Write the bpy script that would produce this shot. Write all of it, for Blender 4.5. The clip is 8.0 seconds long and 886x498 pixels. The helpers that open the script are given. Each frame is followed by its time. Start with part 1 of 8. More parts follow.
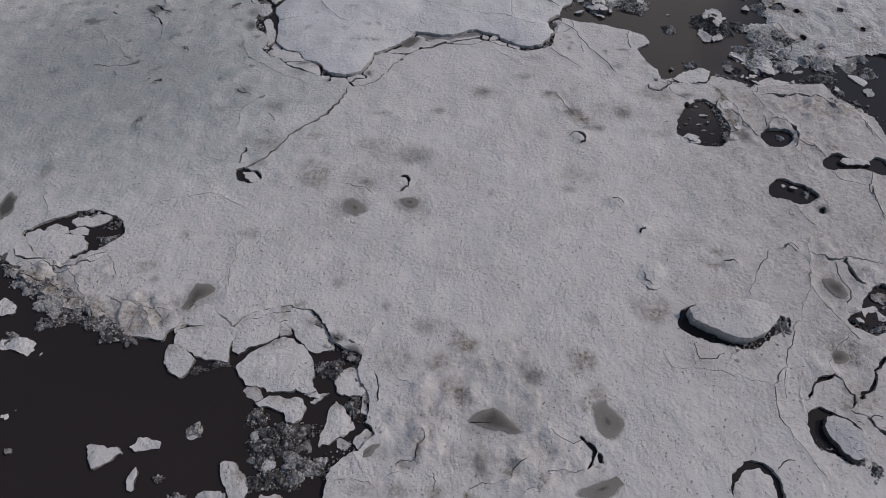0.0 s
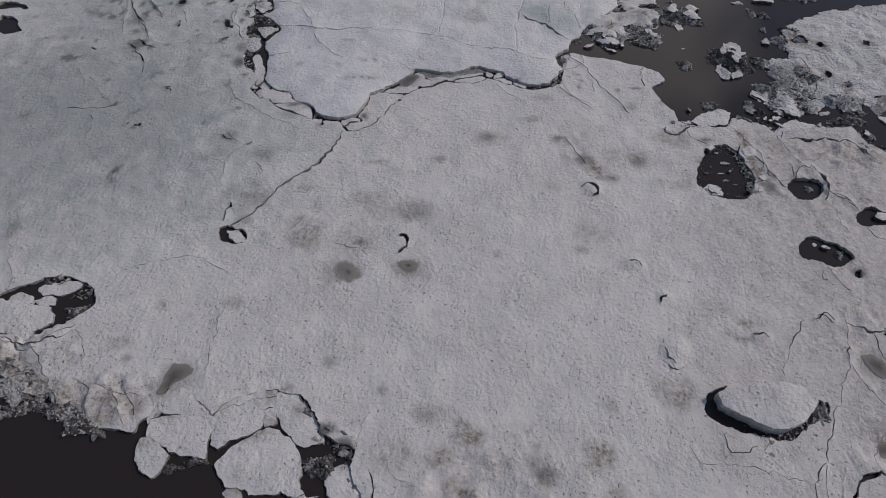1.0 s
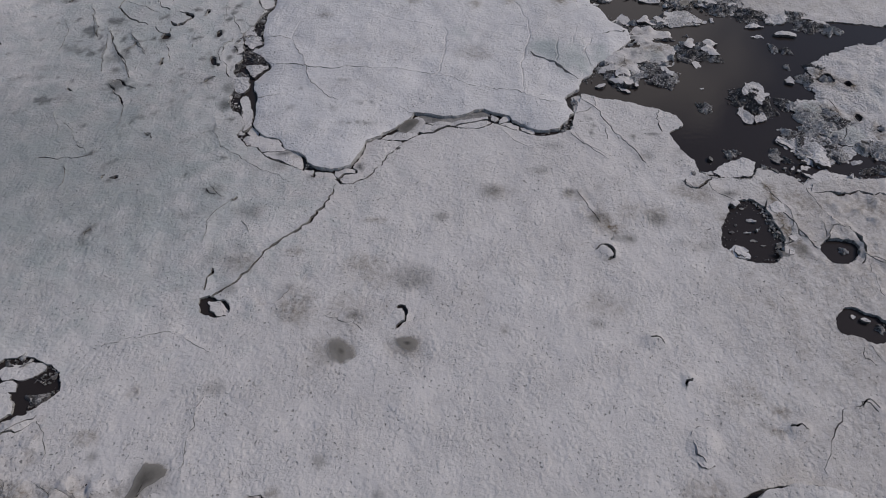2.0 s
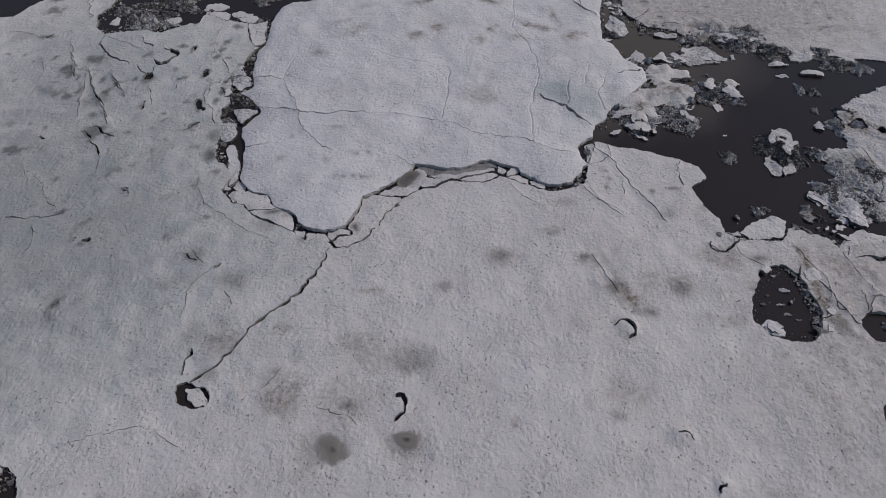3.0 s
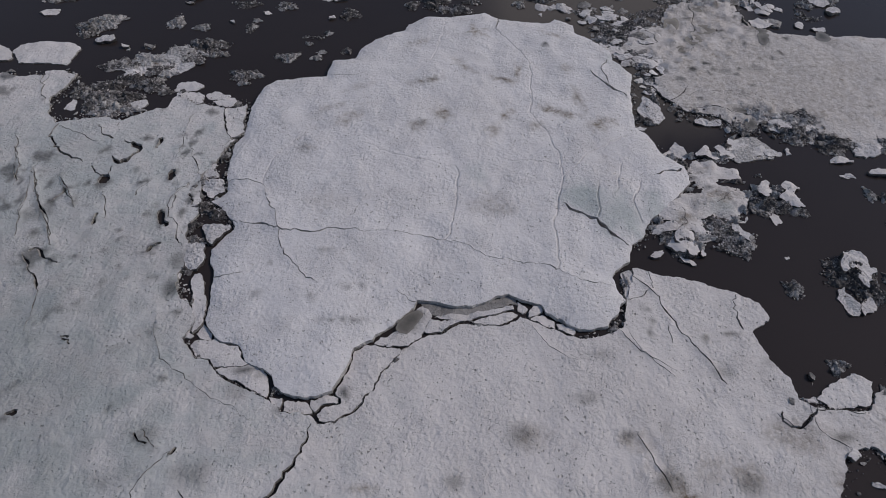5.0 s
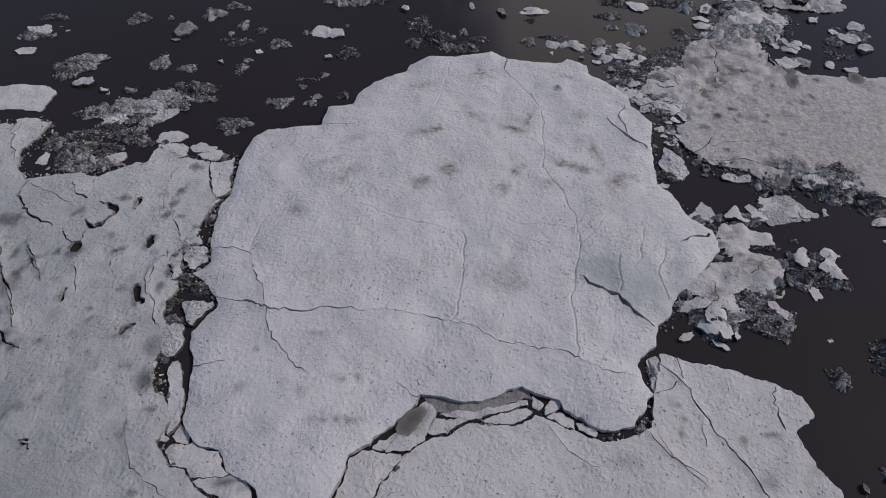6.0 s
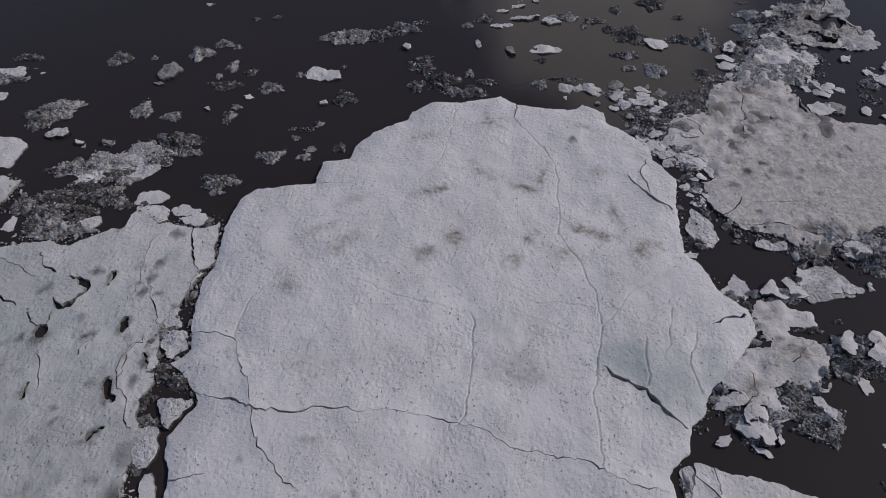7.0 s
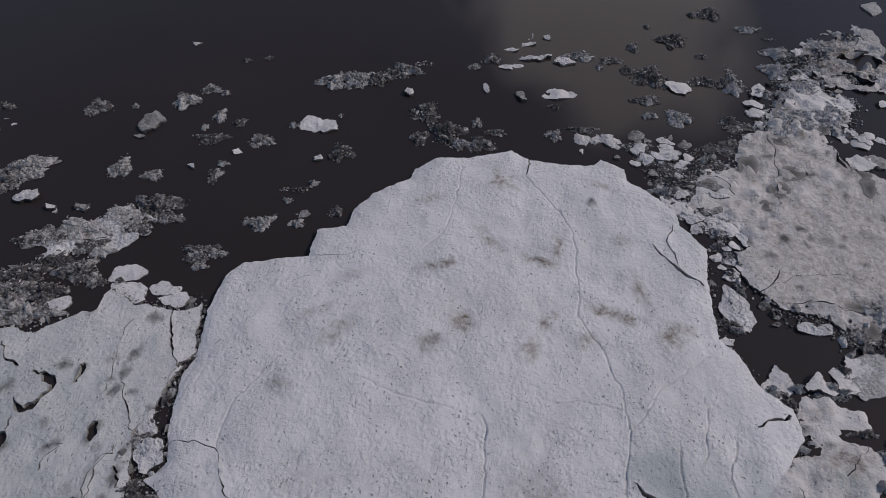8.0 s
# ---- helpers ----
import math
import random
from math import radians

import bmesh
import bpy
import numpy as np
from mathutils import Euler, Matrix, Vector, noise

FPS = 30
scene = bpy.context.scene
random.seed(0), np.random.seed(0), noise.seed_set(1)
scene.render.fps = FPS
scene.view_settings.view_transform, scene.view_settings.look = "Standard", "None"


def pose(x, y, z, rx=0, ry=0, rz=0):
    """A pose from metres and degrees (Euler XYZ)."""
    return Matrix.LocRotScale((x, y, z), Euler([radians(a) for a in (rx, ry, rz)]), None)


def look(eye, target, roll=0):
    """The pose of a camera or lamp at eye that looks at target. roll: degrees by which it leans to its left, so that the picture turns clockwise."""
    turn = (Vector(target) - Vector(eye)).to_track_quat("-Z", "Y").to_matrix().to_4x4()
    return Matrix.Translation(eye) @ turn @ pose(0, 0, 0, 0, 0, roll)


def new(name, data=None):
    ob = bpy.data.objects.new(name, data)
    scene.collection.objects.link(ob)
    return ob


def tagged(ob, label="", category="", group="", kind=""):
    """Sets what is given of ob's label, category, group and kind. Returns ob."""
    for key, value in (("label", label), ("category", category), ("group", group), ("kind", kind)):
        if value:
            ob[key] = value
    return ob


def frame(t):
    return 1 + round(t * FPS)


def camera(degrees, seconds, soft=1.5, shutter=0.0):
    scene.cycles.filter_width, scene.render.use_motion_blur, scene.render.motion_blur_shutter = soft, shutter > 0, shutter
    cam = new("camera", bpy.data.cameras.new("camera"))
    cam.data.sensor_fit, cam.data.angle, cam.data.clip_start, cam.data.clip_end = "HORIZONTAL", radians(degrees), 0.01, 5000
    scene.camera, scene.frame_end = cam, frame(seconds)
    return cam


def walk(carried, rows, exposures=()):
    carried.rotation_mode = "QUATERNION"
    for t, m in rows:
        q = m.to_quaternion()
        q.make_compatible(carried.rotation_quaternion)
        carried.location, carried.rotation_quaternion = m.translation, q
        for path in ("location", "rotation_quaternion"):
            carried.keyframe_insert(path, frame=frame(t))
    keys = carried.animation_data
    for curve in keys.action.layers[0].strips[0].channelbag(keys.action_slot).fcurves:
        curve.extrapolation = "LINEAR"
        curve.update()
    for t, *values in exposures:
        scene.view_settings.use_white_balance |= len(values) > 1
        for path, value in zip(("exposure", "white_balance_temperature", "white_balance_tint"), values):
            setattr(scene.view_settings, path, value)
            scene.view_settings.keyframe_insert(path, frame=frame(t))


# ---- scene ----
cam = camera(72, 8.0, soft=0.9)
PATH = [
    (0, (-0.868, 2.189, 34.081), (-0.787, 5.182, 30.076), 1.52),
    (0.5, (-0.908, 5.115, 33.912), (-0.825, 8.112, 29.911), 1.50),
    (1, (-0.955, 8.055, 33.742), (-0.871, 11.057, 29.744), 1.49),
    (1.5, (-1.010, 11.012, 33.571), (-0.925, 14.021, 29.578), 1.49),
    (2, (-1.072, 13.988, 33.401), (-0.986, 17.003, 29.414), 1.50),
    (2.5, (-1.141, 16.985, 33.235), (-1.056, 20.007, 29.253), 1.51),
    (3, (-1.220, 20.004, 33.073), (-1.135, 23.034, 29.096), 1.52),
    (3.5, (-1.307, 23.049, 32.917), (-1.223, 26.085, 28.946), 1.53),
    (4, (-1.404, 26.120, 32.769), (-1.321, 29.164, 28.803), 1.54),
    (4.5, (-1.511, 29.221, 32.631), (-1.430, 32.270, 28.669), 1.54),
    (5, (-1.628, 32.352, 32.503), (-1.548, 35.407, 28.546), 1.54),
    (5.5, (-1.756, 35.517, 32.389), (-1.678, 38.576, 28.434), 1.53),
    (6, (-1.895, 38.718, 32.288), (-1.820, 41.779, 28.336), 1.51),
    (6.5, (-2.046, 41.955, 32.204), (-1.973, 45.017, 28.252), 1.47),
    (7, (-2.209, 45.232, 32.137), (-2.139, 48.293, 28.184), 1.42),
    (7.5, (-2.385, 48.551, 32.090), (-2.317, 51.609, 28.134), 1.35),
    (8, (-2.574, 51.913, 32.063), (-2.509, 54.965, 28.103), 1.26),
]
walk(cam, [(t, look(eye, aim, roll)) for t, eye, aim, roll in PATH], [(0, -1.0, 7040, 15.0), (8, -0.99, 6900, 17.5)])

# ---- light ----
SUN_TURN, SUN_RISE = radians(12), radians(40)      # from the +x side, a little beyond; height over the horizon
CLOUD = (0.24, 0.83, 0.47)                         # where the one white cloud stands
world = bpy.data.worlds.new("sky")
scene.world = world
world.use_nodes = True
wn = world.node_tree
sky = wn.nodes.new("ShaderNodeTexSky")
sky.sky_type, sky.sun_disc = "NISHITA", False
sky.sun_elevation, sky.sun_rotation = SUN_RISE, radians(90) - SUN_TURN
sky.air_density, sky.dust_density, sky.ozone_density = 1.0, 0.5, 1.2
wn.nodes["Background"].inputs["Strength"].default_value = 0.13
way = wn.nodes.new("ShaderNodeTexCoord").outputs["Generated"]
puffs = wn.nodes.new("ShaderNodeTexNoise")
puffs.inputs["Scale"].default_value, puffs.inputs["Detail"].default_value, puffs.inputs["Roughness"].default_value = 4.5, 5.0, 0.55
wn.links.new(way, puffs.inputs["Vector"])


def sky_step(op, a, b):
    n = wn.nodes.new("ShaderNodeVectorMath")
    n.operation = op
    for socket, value in ((n.inputs[0], a), (n.inputs[1], b)):
        if isinstance(value, tuple):
            socket.default_value = value
        else:
            wn.links.new(value, socket)
    return n


billow = sky_step("MULTIPLY", sky_step("SUBTRACT", puffs.outputs["Color"], (0.5, 0.5, 0.5)).outputs[0], (0.35, 0.35, 0.35)).outputs[0]
off = sky_step("SUBTRACT", sky_step("ADD", way, billow).outputs[0], CLOUD).outputs[0]
reach = sky_step("LENGTH", sky_step("DIVIDE", off, (0.21, 0.26, 0.19)).outputs[0], (0.0, 0.0, 0.0)).outputs["Value"]
cover = wn.nodes.new("ShaderNodeValToRGB")
cover.color_ramp.elements[0].position, cover.color_ramp.elements[1].position = 0.65, 1.0
cover.color_ramp.elements[0].color, cover.color_ramp.elements[1].color = (1, 1, 1, 1), (0, 0, 0, 1)
cloudy = wn.nodes.new("ShaderNodeMix")
cloudy.data_type = "RGBA"
cloudy.inputs[7].default_value = (11.0, 11.4, 12.2, 1.0)
wn.links.new(reach, cover.inputs[0])
wn.links.new(cover.outputs[0], cloudy.inputs[0])
wn.links.new(sky.outputs[0], cloudy.inputs[6])
wn.links.new(cloudy.outputs[2], wn.nodes["Background"].inputs["Color"])
sun = new("sun", bpy.data.lights.new("sun", "SUN"))
sun.data.energy, sun.data.angle, sun.data.color = 2.68, radians(0.6), (1.0, 0.945, 0.865)
to_sun = Vector((math.cos(SUN_RISE) * math.cos(SUN_TURN), math.cos(SUN_RISE) * math.sin(SUN_TURN), math.sin(SUN_RISE)))
sun.matrix_world = look(to_sun * 60, (0, 0, 0))

WATER = -0.20                                      # water level; the top of the wide ice sheet is z = 0


# ---- materials ----
class Mat:
    """A node material: short helpers to build it."""

    def __init__(self, name):
        self.m = bpy.data.materials.new(name)
        self.m.use_nodes = True
        self.t = self.m.node_tree
        self.b = self.t.nodes["Principled BSDF"]
        self.pos = self.node("ShaderNodeNewGeometry").outputs["Position"]

    def node(self, kind, **values):
        n = self.t.nodes.new(kind)
        for key, value in values.items():
            n.inputs[key].default_value = value
        return n

    def link(self, a, b):
        self.t.links.new(a, b)

    def noise(self, scale, detail=4.0, rough=0.55, vec=None):
        n = self.node("ShaderNodeTexNoise", Scale=scale, Detail=detail, Roughness=rough)
        self.link(vec or self.pos, n.inputs["Vector"])
        return n.outputs["Fac"]

    def cells(self, scale, vec=None, feature="F1"):
        n = self.node("ShaderNodeTexVoronoi", Scale=scale)
        n.feature = feature
        self.link(vec or self.pos, n.inputs["Vector"])
        return n

    def ramp(self, fac, low, high, a=(0, 0, 0, 1), b=(1, 1, 1, 1)):
        n = self.node("ShaderNodeValToRGB")
        n.color_ramp.elements[0].position, n.color_ramp.elements[1].position = low, high
        n.color_ramp.elements[0].color, n.color_ramp.elements[1].color = a, b
        self.link(fac, n.inputs[0])
        return n.outputs[0]

    def mix(self, fac, a, b, kind="MIX"):
        n = self.node("ShaderNodeMix")
        n.data_type, n.blend_type = "RGBA", kind
        for socket, value in ((n.inputs[0], fac), (n.inputs[6], a), (n.inputs[7], b)):
            if isinstance(value, (int, float, tuple)):
                socket.default_value = value
            else:
                self.link(value, socket)
        return n.outputs[2]

    def math(self, op, a, b=0.0):
        n = self.node("ShaderNodeMath")
        n.operation = op
        for socket, value in ((n.inputs[0], a), (n.inputs[1], b)):
            if isinstance(value, (int, float)):
                socket.default_value = value
            else:
                self.link(value, socket)
        return n.outputs[0]

    def bump(self, height, distance, strength=1.0, under=None):
        n = self.node("ShaderNodeBump", Distance=distance, Strength=strength)
        self.link(height, n.inputs["Height"])
        if under:
            self.link(under, n.inputs["Normal"])
        return n.outputs[0]

    def done(self, color, rough, normal=None):
        for socket, value in (("Base Color", color), ("Roughness", rough), ("Normal", normal)):
            if isinstance(value, (int, float, tuple)):
                self.b.inputs[socket].default_value = value
            elif value is not None:
                self.link(value, self.b.inputs[socket])
        return self.m


def rgb(r, g, b):
    return (r, g, b, 1.0)


def snow_ice(name, low, high, speck, grain, soft_relief=1.1, crisp=1.0):
    """Weathered snow-covered ice: mottled, pitted, with wet, dirty and blue patches, and hollows and creases put in as
    dark colour, from the mesh's own stain layer.
    """
    m = Mat(name)
    big, mid, fine = m.noise(0.16, 5), m.noise(0.8, 7, 0.66), m.noise(9.0, 4, 0.75)
    dark = rgb(low[0] * 0.55, low[1] * 0.55, low[2] * 0.55)
    col = m.mix(m.ramp(big, 0.1, 0.75), low, high)
    col = m.mix(m.math("MULTIPLY", m.ramp(mid, 0.48, 0.78), 0.2), col, dark)
    col = m.mix(m.math("MULTIPLY", m.math("MULTIPLY", m.ramp(fine, 0.46, 0.70), m.ramp(m.noise(0.3, 5, 0.65), 0.40, 0.62)), 0.24), col, dark)
    stir = m.node("ShaderNodeTexNoise", Scale=2.6, Detail=3.0)
    m.link(m.pos, stir.inputs["Vector"])
    push = m.node("ShaderNodeVectorMath")
    push.operation = "MULTIPLY"
    push.inputs[1].default_value = (0.4, 0.4, 0.4)
    m.link(stir.outputs["Color"], push.inputs[0])
    moved = m.node("ShaderNodeVectorMath")
    m.link(push.outputs[0], moved.inputs[0])
    m.link(m.pos, moved.inputs[1])
    moved = moved.outputs[0]
    patch = m.ramp(m.noise(0.45, 4), 0.40, 0.62, rgb(0.12, 0.12, 0.12), rgb(1, 1, 1))
    pit = m.math("MULTIPLY", m.ramp(m.math("ADD", m.cells(3.1, moved).outputs["Distance"], m.math("MULTIPLY", m.noise(3.4, 4, 0.65), 0.55)), 0.355, 0.475, rgb(1, 1, 1), rgb(0, 0, 0)), patch)
    crumb = m.cells(5.6, moved).outputs["Distance"]
    crumbs = m.math("MULTIPLY", m.ramp(m.math("ADD", crumb, m.math("MULTIPLY", m.noise(3.5, 2), 0.30)), 0.23, 0.36, rgb(1, 1, 1), rgb(0, 0, 0)), m.ramp(m.noise(0.6, 4), 0.42, 0.60))
    col = m.mix(m.math("MULTIPLY", pit, speck), col, rgb(0.19, 0.18, 0.165))
    col = m.mix(m.math("MULTIPLY", crumbs, speck * 0.8), col, rgb(0.27, 0.255, 0.24))
    veil = m.math("MULTIPLY", m.ramp(m.noise(0.22, 6, 0.62), 0.5, 0.75), m.ramp(m.noise(3.0, 6, 0.7), 0.35, 0.7))
    col = m.mix(m.math("MULTIPLY", veil, speck * 0.6), col, rgb(0.42, 0.385, 0.345))
    stain = m.node("ShaderNodeAttribute")
    stain.attribute_name = "stain"
    part = m.node("ShaderNodeSeparateColor")
    m.link(stain.outputs["Color"], part.inputs[0])
    uneven = m.ramp(m.noise(1.3, 7, 0.68), 0.3, 0.68, rgb(0.9, 0.9, 0.9), rgb(1.5, 1.5, 1.5))
    wet = m.math("MINIMUM", m.math("MULTIPLY", part.outputs[0], uneven), 1.0)
    silt = m.ramp(m.noise(2.4, 7, 0.75), 0.40, 0.64, rgb(0.35, 0.35, 0.35), rgb(1.5, 1.5, 1.5))
    dirt = m.math("MINIMUM", m.math("MULTIPLY", part.outputs[1], silt), 1.0)
    col = m.mix(m.math("MULTIPLY", part.outputs[2], m.ramp(m.noise(0.4, 4, 0.5), 0.1, 0.6)), col, rgb(0.475, 0.54, 0.545))
    col = m.mix(dirt, col, rgb(0.19, 0.152, 0.11))
    col = m.mix(wet, col, rgb(0.085, 0.085, 0.08))
    rough = m.math("SUBTRACT", 0.8, m.math("MULTIPLY", wet, 0.4))
    worn = m.ramp(m.noise(0.3, 5, 0.65), 0.34, 0.62, rgb(0.18, 0.18, 0.18), rgb(1, 1, 1))
    scales = m.ramp(m.math("ADD", m.cells(3.3, moved).outputs["Distance"], m.math("MULTIPLY", m.noise(4.0, 3, 0.6), 0.5)), 0.25, 0.95, rgb(1, 1, 1), rgb(0, 0, 0))
    flaky = m.ramp(m.noise(0.5, 4, 0.6), 0.40, 0.60, rgb(0.15, 0.15, 0.15), rgb(1, 1, 1))
    fine_relief = m.math("ADD", m.math("MULTIPLY", m.noise(4.2, 5, 0.66), 0.8), m.math("MULTIPLY", m.noise(10.0, 3, 0.6), 0.22))
    height = m.math("ADD", m.math("MULTIPLY", m.noise(0.7, 4, 0.55), soft_relief), m.math("MULTIPLY", m.math("MULTIPLY", fine_relief, worn), crisp))
    height = m.math("ADD", height, m.math("MULTIPLY", m.math("MULTIPLY", scales, flaky), 0.34 * crisp))
    height = m.math("SUBTRACT", height, m.math("MULTIPLY", m.math("ADD", pit, m.math("MULTIPLY", crumbs, 0.7)), 0.3))
    return m.done(col, rough, m.bump(height, grain))


def broken_ice(name, dark, light, soil, bump=0.12, rough=0.5, dust=0.0):
    """The broken side of ice: layered, streaked with silt, a little shiny."""
    m = Mat(name)
    info = m.node("ShaderNodeObjectInfo").outputs["Random"]
    stretch = m.node("ShaderNodeVectorMath")
    stretch.operation = "MULTIPLY"
    stretch.inputs[1].default_value = (1.0, 1.0, 3.0)
    m.link(m.pos, stretch.inputs[0])
    n = m.noise(2.2, 7, 0.68, stretch.outputs[0])
    fac = m.math("ADD", m.math("MULTIPLY", n, 1.0), m.math("MULTIPLY", m.math("SUBTRACT", info, 0.5), 0.45))
    col = m.mix(m.ramp(fac, 0.30, 0.72), dark, light)
    col = m.mix(m.math("MULTIPLY", m.ramp(m.noise(5.5, 5, 0.7), 0.46, 0.60), 0.75), col, soil)
    if dust:
        part = m.node("ShaderNodeSeparateXYZ")
        m.link(m.node("ShaderNodeNewGeometry").outputs["Normal"], part.inputs[0])
        up = m.math("MULTIPLY", m.ramp(part.outputs[2], 0.45, 0.95), m.ramp(m.noise(1.6, 6, 0.7), 0.40, 0.62))
        col = m.mix(m.math("MULTIPLY", up, dust), col, rgb(0.6, 0.59, 0.59))
    h = m.math("ADD", m.noise(6.0, 6, 0.7), m.math("MULTIPLY", m.cells(4.0).outputs["Distance"], 0.6))
    return m.done(col, rough, m.bump(h, bump))


SNOW = snow_ice("weathered_snow", rgb(0.69, 0.672, 0.67), rgb(0.84, 0.825, 0.822), 0.6, 0.27, 0.55, 0.46)
CLEAN = snow_ice("clean_snow", rgb(0.74, 0.74, 0.76), rgb(0.875, 0.875, 0.89), 0.62, 0.24, 0.5, 0.48)
DIRTY = snow_ice("dirty_snow", rgb(0.66, 0.645, 0.65), rgb(0.86, 0.85, 0.86), 0.9, 0.5, 1.1, 0.6)
SIDE = broken_ice("ice_edge", rgb(0.16, 0.155, 0.15), rgb(0.50, 0.50, 0.49), rgb(0.10, 0.09, 0.08))
SILT = broken_ice("silty_ice", rgb(0.042, 0.039, 0.04), rgb(0.21, 0.2, 0.2), rgb(0.035, 0.032, 0.033), 0.25, 0.5, 0.5)
GREY = broken_ice("grey_ice", rgb(0.13, 0.125, 0.12), rgb(0.36, 0.35, 0.34), rgb(0.07, 0.065, 0.06), 0.14, 0.5, 0.6)
PALE = broken_ice("pale_ice", rgb(0.52, 0.51, 0.51), rgb(0.82, 0.815, 0.815), rgb(0.42, 0.405, 0.395), 0.2, 0.7)


def heap_mat(name, share, tone):
    """Frozen rubble: dark silt with ragged patches of dirty snow, strongly uneven."""
    m = Mat(name)
    info = m.node("ShaderNodeObjectInfo").outputs["Random"]
    n = m.noise(1.5, 9, 0.72)
    white = m.ramp(m.math("ADD", n, m.math("MULTIPLY", m.math("SUBTRACT", info, 0.5), 0.12)), 0.5 - share, 0.58 - share)
    dark = m.mix(m.ramp(m.noise(5.0, 6, 0.75), 0.35, 0.7), rgb(0.045, 0.042, 0.044), rgb(0.20, 0.19, 0.192))
    pale = m.mix(m.ramp(m.noise(3.2, 6, 0.7), 0.35, 0.7), rgb(0.46, 0.45, 0.45), rgb(tone, tone * 0.99, tone))
    h = m.math("ADD", m.math("MULTIPLY", n, 1.2), m.math("MULTIPLY", m.cells(3.4).outputs["Distance"], 0.5))
    h = m.math("ADD", h, m.math("MULTIPLY", m.noise(7.0, 5, 0.75), 0.5))
    return m.done(m.mix(white, dark, pale), 0.6, m.bump(h, 0.26))


HEAP_DARK = heap_mat("silty_heap", -0.02, 0.6)
HEAP_MIXED = heap_mat("mixed_heap", 0.06, 0.72)
HEAP_PALE = heap_mat("pale_heap", 0.15, 0.82)


def water_mat(name, color, rough, ripple):
    m = Mat(name)
    col = m.mix(m.ramp(m.noise(0.06, 3), 0.35, 0.7), color, rgb(color[0] * 1.15, color[1] * 1.15, color[2] * 1.15))
    patch = m.ramp(m.noise(0.11, 2), 0.42, 0.62)
    h = m.math("MULTIPLY", m.noise(3.2, 3, 0.5), patch)
    m.b.inputs["IOR"].default_value = 1.36
    return m.done(col, rough, m.bump(h, ripple))


RIVER = water_mat("dark_river_water", rgb(0.038, 0.031, 0.030), 0.04, 0.006)
def melt_mat():
    """Grey-brown melt water: clear and shallow at its rim, cloudy in the middle."""
    m = Mat("melt_water")
    deep = m.node("ShaderNodeAttribute")
    deep.attribute_name = "depth"
    d = m.math("ADD", deep.outputs["Fac"], m.math("MULTIPLY", m.math("SUBTRACT", m.noise(0.9, 6, 0.65), 0.5), 0.7))
    col = m.mix(m.ramp(d, 0.35, 1.0), rgb(0.38, 0.36, 0.325), rgb(0.125, 0.118, 0.105))
    m.link(m.ramp(d, 0.08, 0.6, rgb(0, 0, 0), rgb(0.92, 0.92, 0.92)), m.b.inputs["Alpha"])
    return m.done(col, 0.15)


MELT = melt_mat()


# ---- building ----
def mesh_object(name, verts, faces, mats, slots=None, parent=None, smooth=True):
    me = bpy.data.meshes.new(name)
    me.from_pydata(verts, [], faces)
    for m in mats:
        me.materials.append(m)
    if slots is not None:
        me.polygons.foreach_set("material_index", slots)
    if smooth is True:
        me.polygons.foreach_set("use_smooth", [True] * len(faces))
    elif smooth is not False:
        me.polygons.foreach_set("use_smooth", smooth)
    ob = new(name, me)
    if parent:
        ob.parent = parent
    return ob


def resample(points, step, closed):
    out = []
    ring = list(points) + ([points[0]] if closed else [])
    for a, b in zip(ring, ring[1:]):
        n = max(1, round(math.dist(a, b) / step))
        out += [(a[0] + (b[0] - a[0]) * k / n, a[1] + (b[1] - a[1]) * k / n) for k in range(n)]
    return out if closed else out + [ring[-1]]


def wander(p, amp, seed):
    """Moves a plan point by noise at two scales, so that broken edges are ragged."""
    a = noise.noise_vector(Vector((p[0] * 0.8, p[1] * 0.8, seed)))
    b = noise.noise_vector(Vector((p[0] * 2.4, p[1] * 2.4, seed + 7)))
    c = noise.noise_vector(Vector((p[0] * 5.5, p[1] * 5.5, seed + 13)))
    return (p[0] + amp * (a.x + 0.6 * b.x + 0.42 * c.x), p[1] + amp * (a.y + 0.6 * b.y + 0.42 * c.y))


def eased(points, closed, cut=0.25):
    """Cuts the corners of a plan line, so that it bends instead of breaking."""
    ring = list(points) + ([points[0]] if closed else [])
    out = [] if closed else [ring[0]]
    for a, b in zip(ring, ring[1:]):
        out += [(a[0] + (b[0] - a[0]) * k, a[1] + (b[1] - a[1]) * k) for k in (cut, 1 - cut)]
    return out if closed else out + [ring[-1]]


def rough_ring(points, step, amp, seed):
    return [wander(p, amp, seed) for p in resample(points, step, True)]


def crack_ring(path, width, seed, amp=0.3, step=0.28):
    """A crack as a slim ring: it wanders, swells and narrows, and tapers out at both ends."""
    line = [wander(p, amp, seed) for p in resample(eased(eased(path, False), False), step, False)]
    left, right = [], []
    for k, p in enumerate(line):
        a, b = line[max(0, k - 1)], line[min(len(line) - 1, k + 1)]
        d = max(1e-6, math.dist(a, b))
        nx, ny = -(b[1] - a[1]) / d, (b[0] - a[0]) / d
        s = k / max(1, len(line) - 1)
        taper = min(1.0, 0.25 + 4 * min(s, 1 - s))
        w = width * (0.72 if width < 0.24 else 0.9) * taper * (0.35 + 1.5 * abs(noise.noise(Vector((p[0] * 0.8, p[1] * 0.8, seed + 3)))))
        left.append((p[0] + nx * w / 2, p[1] + ny * w / 2))
        right.append((p[0] - nx * w / 2, p[1] - ny * w / 2))
    return left + right[::-1]


